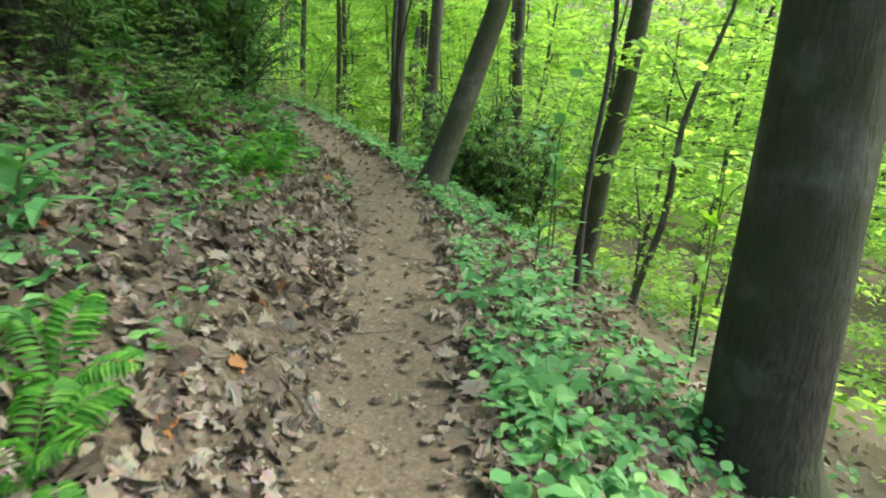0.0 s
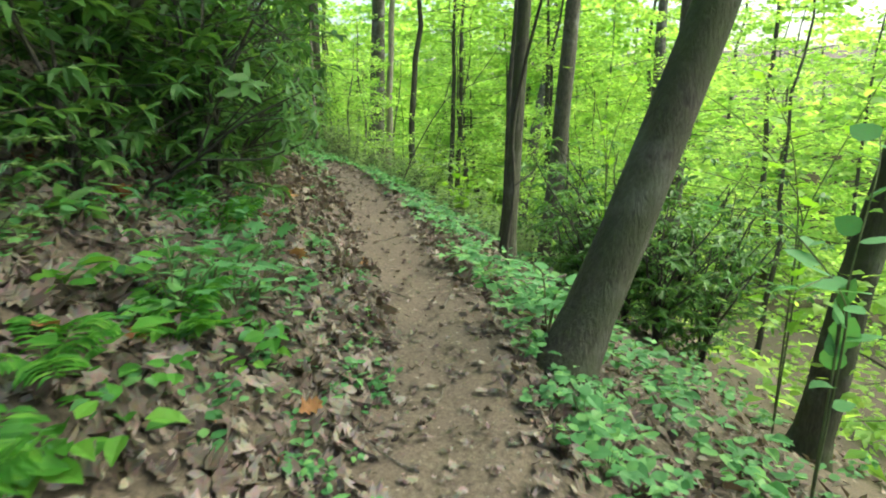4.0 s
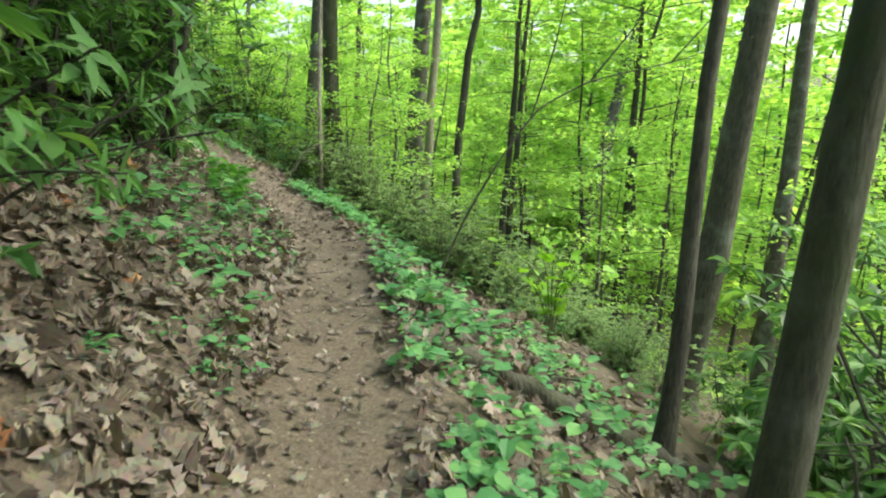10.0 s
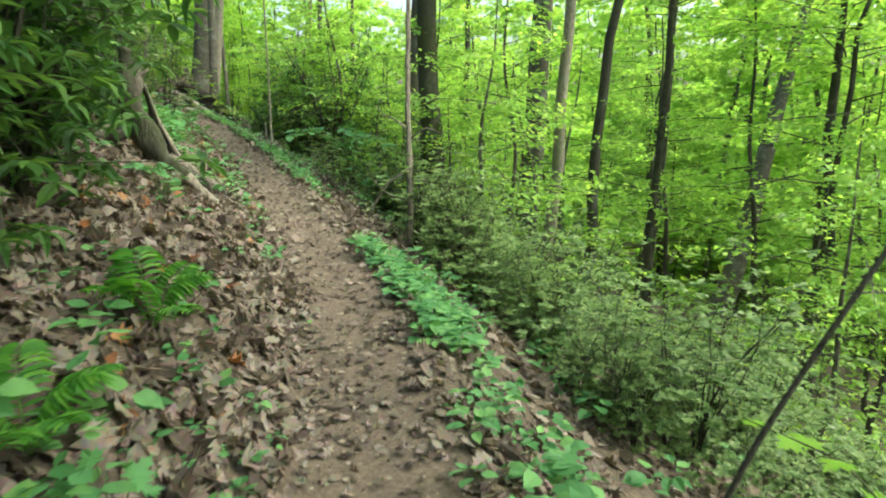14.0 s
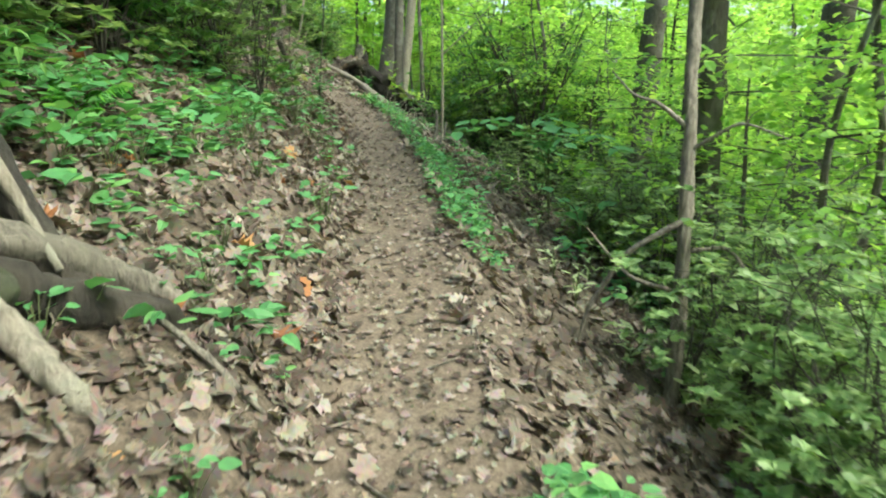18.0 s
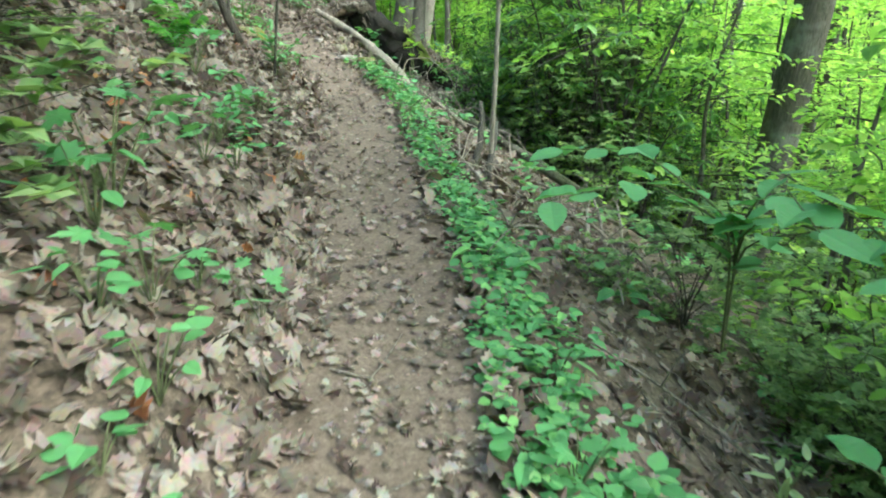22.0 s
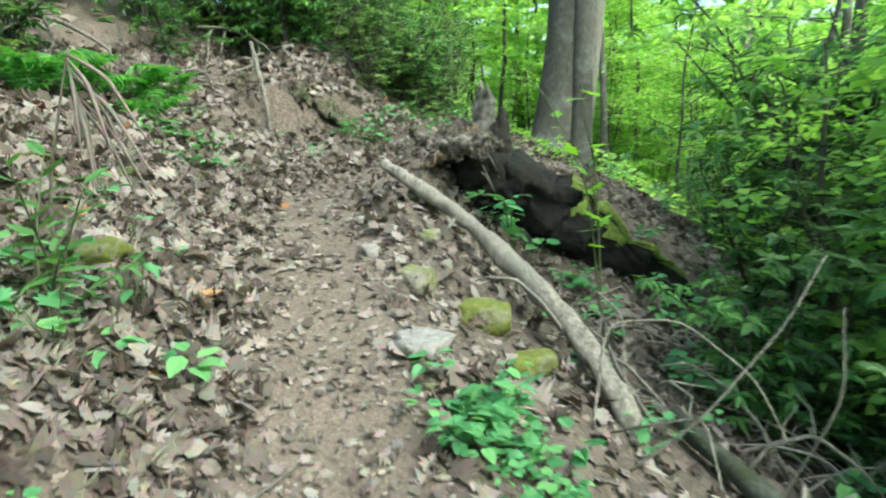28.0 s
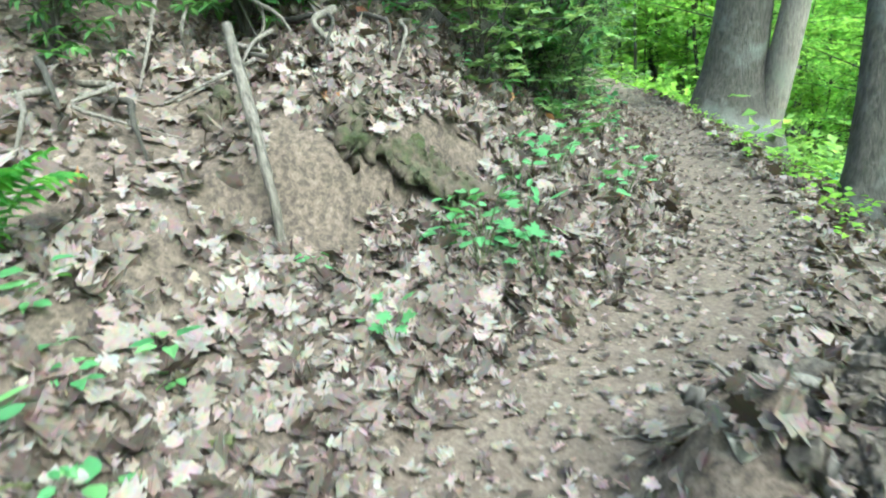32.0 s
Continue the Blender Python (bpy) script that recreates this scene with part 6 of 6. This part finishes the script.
dead_thing("crooked_limb", "branch", "dark crooked living limb reaching out over the bank", [
    ("limb", [on(-24.3, 28.9, -0.05), (-24.25, 29.2, 3.25), (-24.2, 29.5, 3.1), (-24.25, 29.95, 3.2), (-24.4, 30.6, 3.5)], [0.06, 0.05, 0.045, 0.04, 0.025], ""),
    ("twig", [(-24.25, 29.2, 3.25), (-24.3, 29.3, 3.7), (-24.35, 29.45, 4.2)], [0.03, 0.022, 0.012], ""),
    ("twig", [(-24.22, 29.75, 3.15), (-23.9, 30.0, 3.25), (-23.6, 30.2, 3.2)], [0.02, 0.014, 0.006], ""),
], BARK_DARK)

# white paint mark on the big trunk
bx, by = -26.3, 35.2
eye = np.array([-19.4, 27.1])
out = (eye - np.array([bx, by])) / np.linalg.norm(eye - np.array([bx, by]))
mark_m, mark_tree, mark_face = material("white_paint")
mark_face.inputs["Roughness"].default_value = 0.6
chalk = node(mark_tree, "ShaderNodeTexNoise", Scale=30.0, Detail=4.0)
tone = ramp(mark_tree, [(0.3, (0.6, 0.6, 0.56)), (0.6, (0.82, 0.82, 0.8))])
mark_tree.links.new(chalk.outputs["Fac"], tone.inputs["Fac"])
mark_tree.links.new(tone.outputs["Color"], mark_face.inputs["Base Color"])
big = min((o for o in bpy.data.objects if o.name.split(".")[0] == "tree"), key=lambda o: (o.location.x - bx) ** 2 + (o.location.y - by) ** 2)
a = np.arctan2(out[1], out[0])
mark = lump(51, (0.012, 0.055, 0.085), power=0.12, detail=2)
turned = np.stack([mark[0][:, 0] * np.cos(a) - mark[0][:, 1] * np.sin(a), mark[0][:, 0] * np.sin(a) + mark[0][:, 1] * np.cos(a), mark[0][:, 2]], 1)
rise = 3.0 - big.location.z
part("paint_blaze", (turned + np.array([0.06 * rise + out[0] * 0.375, 0.1 * rise + out[1] * 0.375, rise]), mark[1]), mark_m, big, "white painted trail mark")


# ---- ferns ----
def frond(rng, length, lift, pinnae=15):
    u = np.linspace(0, 1, 7)
    rib = np.stack([u * length, np.zeros(7), lift * length * np.sin(u * 2.3)], 1)
    t = np.linspace(0.12, 0.98, pinnae)
    at = np.stack([np.interp(t, u, rib[:, c]) for c in range(3)], 1)
    size = length * 0.3 * np.sin(np.pi * (0.15 + 0.85 * (1 - t))) + 0.01
    parts = [tris(thin(rib, np.linspace(0.004, 0.001, 7), 4))]
    for side in (-1, 1):
        along = np.stack([np.full(pinnae, 0.35), np.full(pinnae, side * 1.0), np.full(pinnae, -0.1)], 1)
        parts.append(leaves(LANCE, at, along, np.tile([0, 0, 1.0], (pinnae, 1)) + rng.normal(0, 0.12, (pinnae, 3)), size, rng, 0.4))
    return join(*parts)


FRONDS = [crown_mesh("frond", frond(np.random.RandomState(400 + k), 0.42 + 0.06 * k, 0.35 + 0.1 * (k % 2)), FERN) for k in range(4)]


def fern(x, y, count, scale, seed, label="green fern with arching feathery fronds on the bank"):
    rng = np.random.RandomState(seed)
    root = new("fern")
    root.location = (x, y, gz(x, y) - 0.01)
    for k in range(count):
        ob = linked("frond", FRONDS[k % 4], root)
        s = scale * rng.uniform(0.75, 1.15)
        ob.matrix_basis = pose(0, 0, 0, rng.uniform(-15, 15), rng.uniform(-40, -5), k * 360 / count + rng.uniform(-15, 15)) @ Matrix.Diagonal((s, s, s, 1))
    return tagged(root, label, "fern", "ferns on the bank")


for n, (x, y, c, s) in enumerate([(-1.22, 1.68, 5, 0.6), (-1.07, 1.3, 6, 0.6), (-0.85, 1.05, 6, 0.5), (-1.5, 4.4, 7, 0.6), (-1.45, 5.0, 7, 0.6), (-1.75, 5.6, 7, 0.6), (-1.7, 6.2, 7, 0.6),
                                  (-2.3, 7.6, 7, 0.7), (-21.69, 26.12, 10, 1.0), (-21.3, 25.75, 10, 1.0), (-21.83, 26.5, 8, 0.8), (-20.8, 25.4, 9, 0.9), (-21.2, 26.2, 7, 0.7), (-10.4, 19.3, 6, 0.6), (-15.2, 23.4, 6, 0.7), (-5.9, 15.9, 7, 0.7), (-5.3, 15.0, 7, 0.6)]):
    fern(x, y, c, s, 410 + n)


# ---- broad-leaved sprays, leaf by leaf ----
def leaf_blades(shape, mat, seeds):
    out = []
    for k in seeds:
        r = np.random.RandomState(k)
        out.append(crown_mesh("leaf", leaves(shape, np.zeros((1, 3)), np.array([[0, 1.0, 0]]), np.array([[0, 0, 1.0]]), 1.0, r, 0.5), mat))
    return out


MAPLE_LEAF = leaf_blades(shape_maple(), YOUNG, range(500, 504))
VIBURNUM_LEAF = leaf_blades(shape_blade(0.78, 0.12, 8, 0.07), HERB, range(510, 514))


def leafy_sapling(base, stems, per, size, blades, label, seed, name="leafy_sapling"):
    """stems: lists of places from the foot outwards; every leaf is a part."""
    rng = np.random.RandomState(seed)
    root = new(name)
    origin = np.array((base[0], base[1], gz(*base)))
    root.location = origin
    for line in stems:
        line = np.vstack([[0, 0, -0.03], np.asarray(line, float) - origin])
        part("stem", rough_limb(line, np.linspace(0.01, 0.003, len(line)), 5, seed), STEM, root)
        seg = np.r_[0, np.cumsum(np.linalg.norm(np.diff(line, axis=0), axis=1))]
        for k in range(per):
            u = seg[-1] * (0.3 + 0.7 * (k + rng.rand()) / per)
            at = np.array([np.interp(u, seg, line[:, c]) for c in range(3)])
            i = min(np.searchsorted(seg, u), len(line) - 1)
            fwd = unit(line[i] - line[i - 1])
            side = unit(np.cross(fwd, [0, 0, 1.0])) * (1 if k % 2 else -1)
            y = unit(fwd * rng.uniform(0.3, 0.9) + side * rng.uniform(0.5, 1) + rng.normal(0, 0.12, 3) - [0, 0, 0.12])
            nrm = unit(np.array([0, 0, 1.0]) + rng.normal(0, 0.22, 3))
            x = unit(np.cross(y, nrm))
            z = np.cross(x, y)
            s = size * rng.uniform(0.65, 1.2)
            m = Matrix(((x[0], y[0], z[0], at[0]), (x[1], y[1], z[1], at[1]), (x[2], y[2], z[2], at[2]), (0, 0, 0, 1)))
            ob = linked("leaf", blades[k % 4], root)
            ob.matrix_basis = m @ Matrix.Diagonal((s, s, s, 1))
    return tagged(root, label, "sapling", "broad-leaved saplings by the trail")


LIGHT = "young maple sapling with wide yellow-green lobed leaves"
WIDE = "shrub with flat layers of broad pale green leaves"
leafy_sapling((2.6, 5.6), [[(2.5, 5.4, 0.2), (2.3, 5.0, 0.55), (1.9, 4.9, 0.6)], [(2.5, 5.4, 0.2), (2.9, 5.2, 0.6), (3.3, 5.0, 0.6)], [(2.5, 5.5, 0.1), (2.2, 5.6, 0.3)]], 9, 0.2, MAPLE_LEAF, LIGHT, 601)
leafy_sapling((1.0, 6.2), [[(1.0, 6.1, -0.3), (0.8, 5.9, -0.1)], [(1.0, 6.1, -0.35), (1.3, 5.8, -0.2)]], 7, 0.16, VIBURNUM_LEAF, WIDE, 602)
leafy_sapling((-0.35, 8.7), [[(-0.4, 8.8, 0.0), (-0.6, 8.9, 0.05)], [(-0.3, 8.7, -0.1), (0.1, 8.6, 0.0)], [(-0.3, 8.6, -0.2), (-0.2, 8.2, -0.05)]], 6, 0.17, VIBURNUM_LEAF, WIDE, 603)
leafy_sapling((1.5, 8.3), [[(1.5, 8.2, 0.0), (1.2, 7.8, 0.35), (0.9, 7.5, 0.3)], [(1.5, 8.3, 0.2), (1.7, 8.6, 0.9), (2.0, 9.4, 1.1)], [(1.5, 8.3, 0.1), (1.2, 8.7, 0.5), (0.8, 9.2, 0.5)]], 10, 0.2, VIBURNUM_LEAF, WIDE, 604)
leafy_sapling((2.0, 10.6), [[(1.9, 10.4, 0.2), (1.6, 10.0, 1.0), (1.2, 9.6, 1.5)], [(1.9, 10.4, 0.2), (2.2, 10.2, 1.2), (2.4, 9.9, 2.0)], [(2.0, 10.5, 0.3), (1.4, 10.8, 1.1), (0.8, 11.0, 1.5)]], 12, 0.2, MAPLE_LEAF, LIGHT, 605)
leafy_sapling((0.4, 14.2), [[(0.3, 14.0, 0.5), (0.0, 13.6, 1.5), (-0.5, 13.2, 1.8)], [(0.3, 14.0, 0.5), (0.6, 13.4, 1.6), (0.9, 12.9, 1.9)], [(0.3, 14.0, 0.5), (0.2, 13.2, 1.3)]], 9, 0.17, MAPLE_LEAF, LIGHT, 606)
leafy_sapling((-2.45, 17.0), [[(-2.6, 16.95, -0.6), (-3.0, 17.0, -0.2), (-3.4, 17.1, -0.14)], [(-2.55, 16.85, -0.5), (-2.7, 16.7, 0.05), (-2.9, 16.5, 0.24)], [(-2.5, 16.9, -0.6), (-2.5, 16.7, -0.1), (-2.55, 16.45, 0.02)], [(-2.4, 16.95, -0.7), (-2.15, 16.95, -0.35), (-1.8, 16.95, -0.42)],
                              [(-2.45, 16.95, -0.75), (-2.3, 16.9, -0.45), (-2.15, 16.75, -0.45)], [(-2.6, 16.95, -0.8), (-2.85, 16.9, -0.45), (-3.1, 16.85, -0.4)], [(-2.45, 16.9, -0.6), (-2.3, 16.6, -0.15), (-2.05, 16.4, -0.25)]], 10, 0.17, MAPLE_LEAF, LIGHT, 607)
LONG_LEAF = leaf_blades(shape_blade(0.34, 0.25), HERB, range(570, 574))
for n, (x, y) in enumerate([(-1.82, 6.61), (-1.86, 6.87), (-1.75, 6.4), (-1.95, 6.5), (-1.7, 6.75)]):
    z = gz(x, y)
    leafy_sapling((x, y), [[(x, y, z + 0.12), (x + 0.08, y - 0.08, z + 0.22)], [(x, y, z + 0.12), (x - 0.1, y + 0.05, z + 0.26)], [(x, y, z + 0.1), (x + 0.12, y + 0.1, z + 0.16)]], 5, 0.13, LONG_LEAF, "clump of long dark green leaves on the bank", 660 + n)
leafy_sapling((-11.3, 25.4), [[(-11.3, 25.2, 0.5), (-11.6, 24.6, 0.85), (-11.86, 24.0, 0.76)], [(-11.3, 25.3, 0.5), (-11.0, 24.8, 0.95), (-10.6, 24.2, 0.85)], [(-11.3, 25.3, 0.5), (-10.6, 24.6, 0.9), (-9.9, 23.6, 0.72)], [(-11.3, 25.3, 0.4), (-10.4, 24.9, 0.8), (-9.4, 23.9, 0.62)], [(-11.3, 25.3, 0.5), (-12.0, 25.2, 0.9), (-12.5, 25.0, 0.85)]], 15, 0.23, VIBURNUM_LEAF, WIDE, 608)
leafy_sapling((-9.9, 24.0), [[(-9.9, 23.9, 0.0), (-10.2, 23.7, 0.2)], [(-9.9, 24.0, 0.0), (-9.5, 23.9, 0.1)]], 6, 0.18, VIBURNUM_LEAF, WIDE, 609)
leafy_sapling((-18.7, 29.0), [[(-18.8, 28.95, 1.8), (-19.05, 28.75, 2.5), (-19.35, 28.65, 2.68)], [(-18.75, 29.0, 1.9), (-18.5, 28.6, 2.4), (-18.1, 28.3, 2.45)], [(-18.75, 29.0, 1.7), (-18.7, 28.7, 2.15)]], 5, 0.17, MAPLE_LEAF, LIGHT, 610)
leafy_sapling((-19.2, 28.55), [[(-19.2, 28.45, 1.7), (-19.45, 28.25, 1.75)], [(-19.2, 28.45, 1.68), (-18.95, 28.3, 1.66)], [(-19.2, 28.5, 1.7), (-19.0, 28.55, 1.72)]], 7, 0.13, VIBURNUM_LEAF, "clump of round green leaves beside a rotten trunk", 611)
BLUE_LEAF = leaf_blades(shape_blade(0.38, 0.2), HERB, range(520, 524))
leafy_sapling((-15.62, 24.52), [[(-15.64, 24.52, 1.5), (-15.66, 24.5, 1.75)], [(-15.6, 24.55, 1.4), (-15.42, 24.75, 1.6)], [(-15.6, 24.5, 1.4), (-15.35, 24.6, 1.45)], [(-15.64, 24.52, 1.4), (-15.8, 24.72, 1.6)], [(-15.64, 24.52, 1.45), (-15.75, 24.35, 1.65)], [(-15.6, 24.5, 1.35), (-15.5, 24.85, 1.4)], [(-15.64, 24.5, 1.5), (-15.55, 24.4, 1.72)]], 10, 0.13, BLUE_LEAF, "small bushy shrub with long blue-green leaves on the trail edge", 612)
leafy_sapling((-23.6, 30.25), [[(-23.6, 30.2, 2.3), (-23.7, 30.1, 2.6)], [(-23.6, 30.2, 2.2), (-23.3, 30.1, 2.4)], [(-23.6, 30.3, 2.2), (-23.4, 30.5, 2.45)], [(-23.6, 30.3, 2.2), (-23.9, 30.5, 2.5)]], 11, 0.17, leaf_blades(shape_blade(0.38, 0.2), EVERGREEN, range(530, 534)), "dark green shrub with long leaves at the foot of the bank", 613)
leafy_sapling((-1.75, 2.4), [[(-1.7, 2.35, 0.85), (-1.6, 2.3, 1.0)], [(-1.75, 2.4, 0.8), (-1.85, 2.2, 1.0)], [(-1.7, 2.4, 0.75), (-1.55, 2.35, 0.8)]], 6, 0.2, leaf_blades(shape_blade(0.38, 0.2), HERB, range(540, 544)), "rhododendron seedling with long green leaves on the bank", 614)
leafy_sapling((-2.9, 9.2), [[(-2.9, 9.2, 0.8), (-2.85, 9.15, 1.2)], [(-2.9, 9.2, 0.7), (-2.65, 9.25, 1.0)], [(-2.9, 9.2, 0.6), (-2.8, 8.9, 0.85)], [(-2.9, 9.3, 0.7), (-3.0, 9.5, 1.1)]], 10, 0.22, leaf_blades(shape_blade(0.33, 0.3), EVERGREEN, range(550, 554)), "rhododendron branch with long glossy leaves beside the trail", 615)


def rhododendron_branch(foot, tips, size, blades, seed, label="rhododendron branch with whorls of long leathery leaves over the trail"):
    """A woody shoot from the bank that forks to its tips; round each tip a whorl of drooping leaves, each one a part."""
    rng = np.random.RandomState(seed)
    root = new("rhododendron_branch")
    i = beside(*foot)[0][0]
    foot = (foot[0] - 0.55 * HEAD[i, 1], foot[1] + 0.55 * HEAD[i, 0])
    origin = np.array(on(*foot, -0.05))
    root.location = origin
    tips = [np.asarray(t, float) - origin for t in tips]
    crotch = np.mean(tips, 0) * np.array([0.45, 0.45, 0.55])
    part("stem", rough_limb(np.stack([[0, 0, 0], crotch * [0.3, 0.3, 0.55], crotch]), [0.011, 0.009, 0.007], 6, seed), BARK_DARK, root)
    for tip in tips:
        part("shoot", rough_limb(np.stack([crotch, (crotch + tip) / 2 + rng.normal(0, 0.04, 3), tip]), [0.006, 0.005, 0.004], 5, seed), BARK_DARK, root)
        fwd = unit(tip - crotch)
        for k in range(9):
            a = k * 2.4 + rng.rand() * 0.5
            side = unit(np.cross(fwd, [0.3, 0.2, 1.0]))
            y = unit(side * math.cos(a) + np.cross(fwd, side) * math.sin(a) + fwd * rng.uniform(0.1, 0.7) - [0, 0, rng.uniform(0.0, 0.6)])
            x = unit(np.cross(y, fwd + rng.normal(0, 0.15, 3)))
            z = np.cross(x, y)
            c = size * rng.uniform(0.75, 1.2)
            at = tip - fwd * 0.012 * k
            ob = linked("leaf", blades[k % 4], root)
            ob.matrix_basis = Matrix(((x[0], y[0], z[0], at[0]), (x[1], y[1], z[1], at[1]), (x[2], y[2], z[2], at[2]), (0, 0, 0, 1))) @ Matrix.Diagonal((c, c, c, 1))
    return tagged(root, label, "shrub", "rhododendron branches over the trail")


RHODO_LEAF = leaf_blades(shape_blade(0.3, 0.22), EVERGREEN, range(580, 584))
for n, (foot, tips) in enumerate([
        ((-2.55, 8.6), [(-2.02, 8.37, 1.36), (-1.98, 8.24, 1.22), (-1.97, 8.28, 1.0)]), ((-2.35, 7.9), [(-1.83, 7.72, 1.36), (-1.88, 7.68, 1.16), (-2.05, 7.85, 1.5)]),
        ((-2.1, 7.3), [(-1.57, 7.1, 1.3), (-1.59, 7.18, 1.05), (-1.68, 6.8, 1.36)]), ((-2.9, 8.9), [(-2.45, 8.75, 1.55), (-2.35, 8.9, 1.25), (-2.5, 9.0, 1.0)]),
        ((-3.3, 10.3), [(-2.82, 10.38, 1.12), (-2.84, 10.6, 1.4), (-2.92, 10.28, 0.86)]), ((-3.3, 10.9), [(-2.95, 10.9, 1.5), (-3.0, 11.1, 1.2), (-3.05, 10.75, 1.0)]),
        ((-3.9, 11.7), [(-3.34, 11.66, 1.36), (-3.42, 12.0, 1.24), (-3.4, 11.8, 1.0)]), ((-4.0, 12.3), [(-3.5, 12.25, 1.3), (-3.6, 12.4, 1.55), (-3.65, 12.6, 1.1)]),
        ((-4.7, 13.6), [(-4.3, 13.8, 1.3), (-4.35, 13.5, 1.45), (-4.4, 13.9, 1.05)]), ((-3.0, 9.6), [(-2.6, 9.5, 1.45), (-2.55, 9.75, 1.15), (-2.65, 9.6, 0.9)])]):
    rhododendron_branch(foot, tips, 0.12, RHODO_LEAF, 700 + n)
leafy_sapling((-18.1, 25.45), [[(-18.05, 25.5, 1.9), (-17.9, 25.62, 2.2)], [(-18.1, 25.45, 1.9), (-18.2, 25.65, 2.15)], [(-18.1, 25.45, 1.8), (-17.8, 25.5, 1.95)], [(-18.15, 25.4, 1.9), (-18.3, 25.5, 2.3)], [(-18.1, 25.45, 1.7), (-18.05, 25.75, 1.85)], [(-18.1, 25.45, 1.9), (-17.85, 25.4, 2.3)]], 9, 0.13, RHODO_LEAF, "small rhododendron with dark green leaves at the foot of the bank", 616)
dead_thing("dead_fern", "fern", "withered rusty-brown fern hanging over the bank", [
    ("stem", [on(-18.45, 25.45, -0.03), (-18.4, 25.5, 2.2), (-18.25, 25.65, 2.7)], [0.008, 0.007, 0.004], ""),
] + [("frond", [(-18.25 - 0.01 * k, 25.64, 2.68 - 0.02 * k), (-18.15 + 0.05 * math.sin(k * 2.1), 25.7 + 0.06 * math.cos(k * 1.7), 2.58 - 0.03 * k), (-18.05 + 0.1 * math.sin(k * 2.1), 25.74 + 0.12 * math.cos(k * 1.7), 2.32 - 0.03 * k)], [0.004, 0.009, 0.003], "") for k in range(9)], LITTER)
PALE_LEAF = leaf_blades(shape_blade(0.28, 0.15), PALE_TIPS, range(560, 564))
for n, (s, d) in enumerate([(24.5, 1.35), (23.9, 1.35), (23.5, 1.72), (23.6, 2.1), (23.2, 1.5), (26.4, 1.7), (22.8, 1.82), (24.9, 1.81), (24.6, 2.1), (22.2, 1.9)]):
    x, y = place(s, d)
    z = gz(x, y)
    leafy_sapling((x, y), [[(x, y, z + 0.15), (x + 0.05 * (n % 3 - 1), y + 0.04, z + 0.3 + 0.04 * (n % 4))], [(x, y, z + 0.12), (x - 0.12, y + 0.1 * (n % 2), z + 0.27)], [(x, y, z + 0.1), (x + 0.12, y - 0.06, z + 0.25)]], 5, 0.11, PALE_LEAF, "rhododendron seedling with upright pale silvery-green leaves", 640 + n)
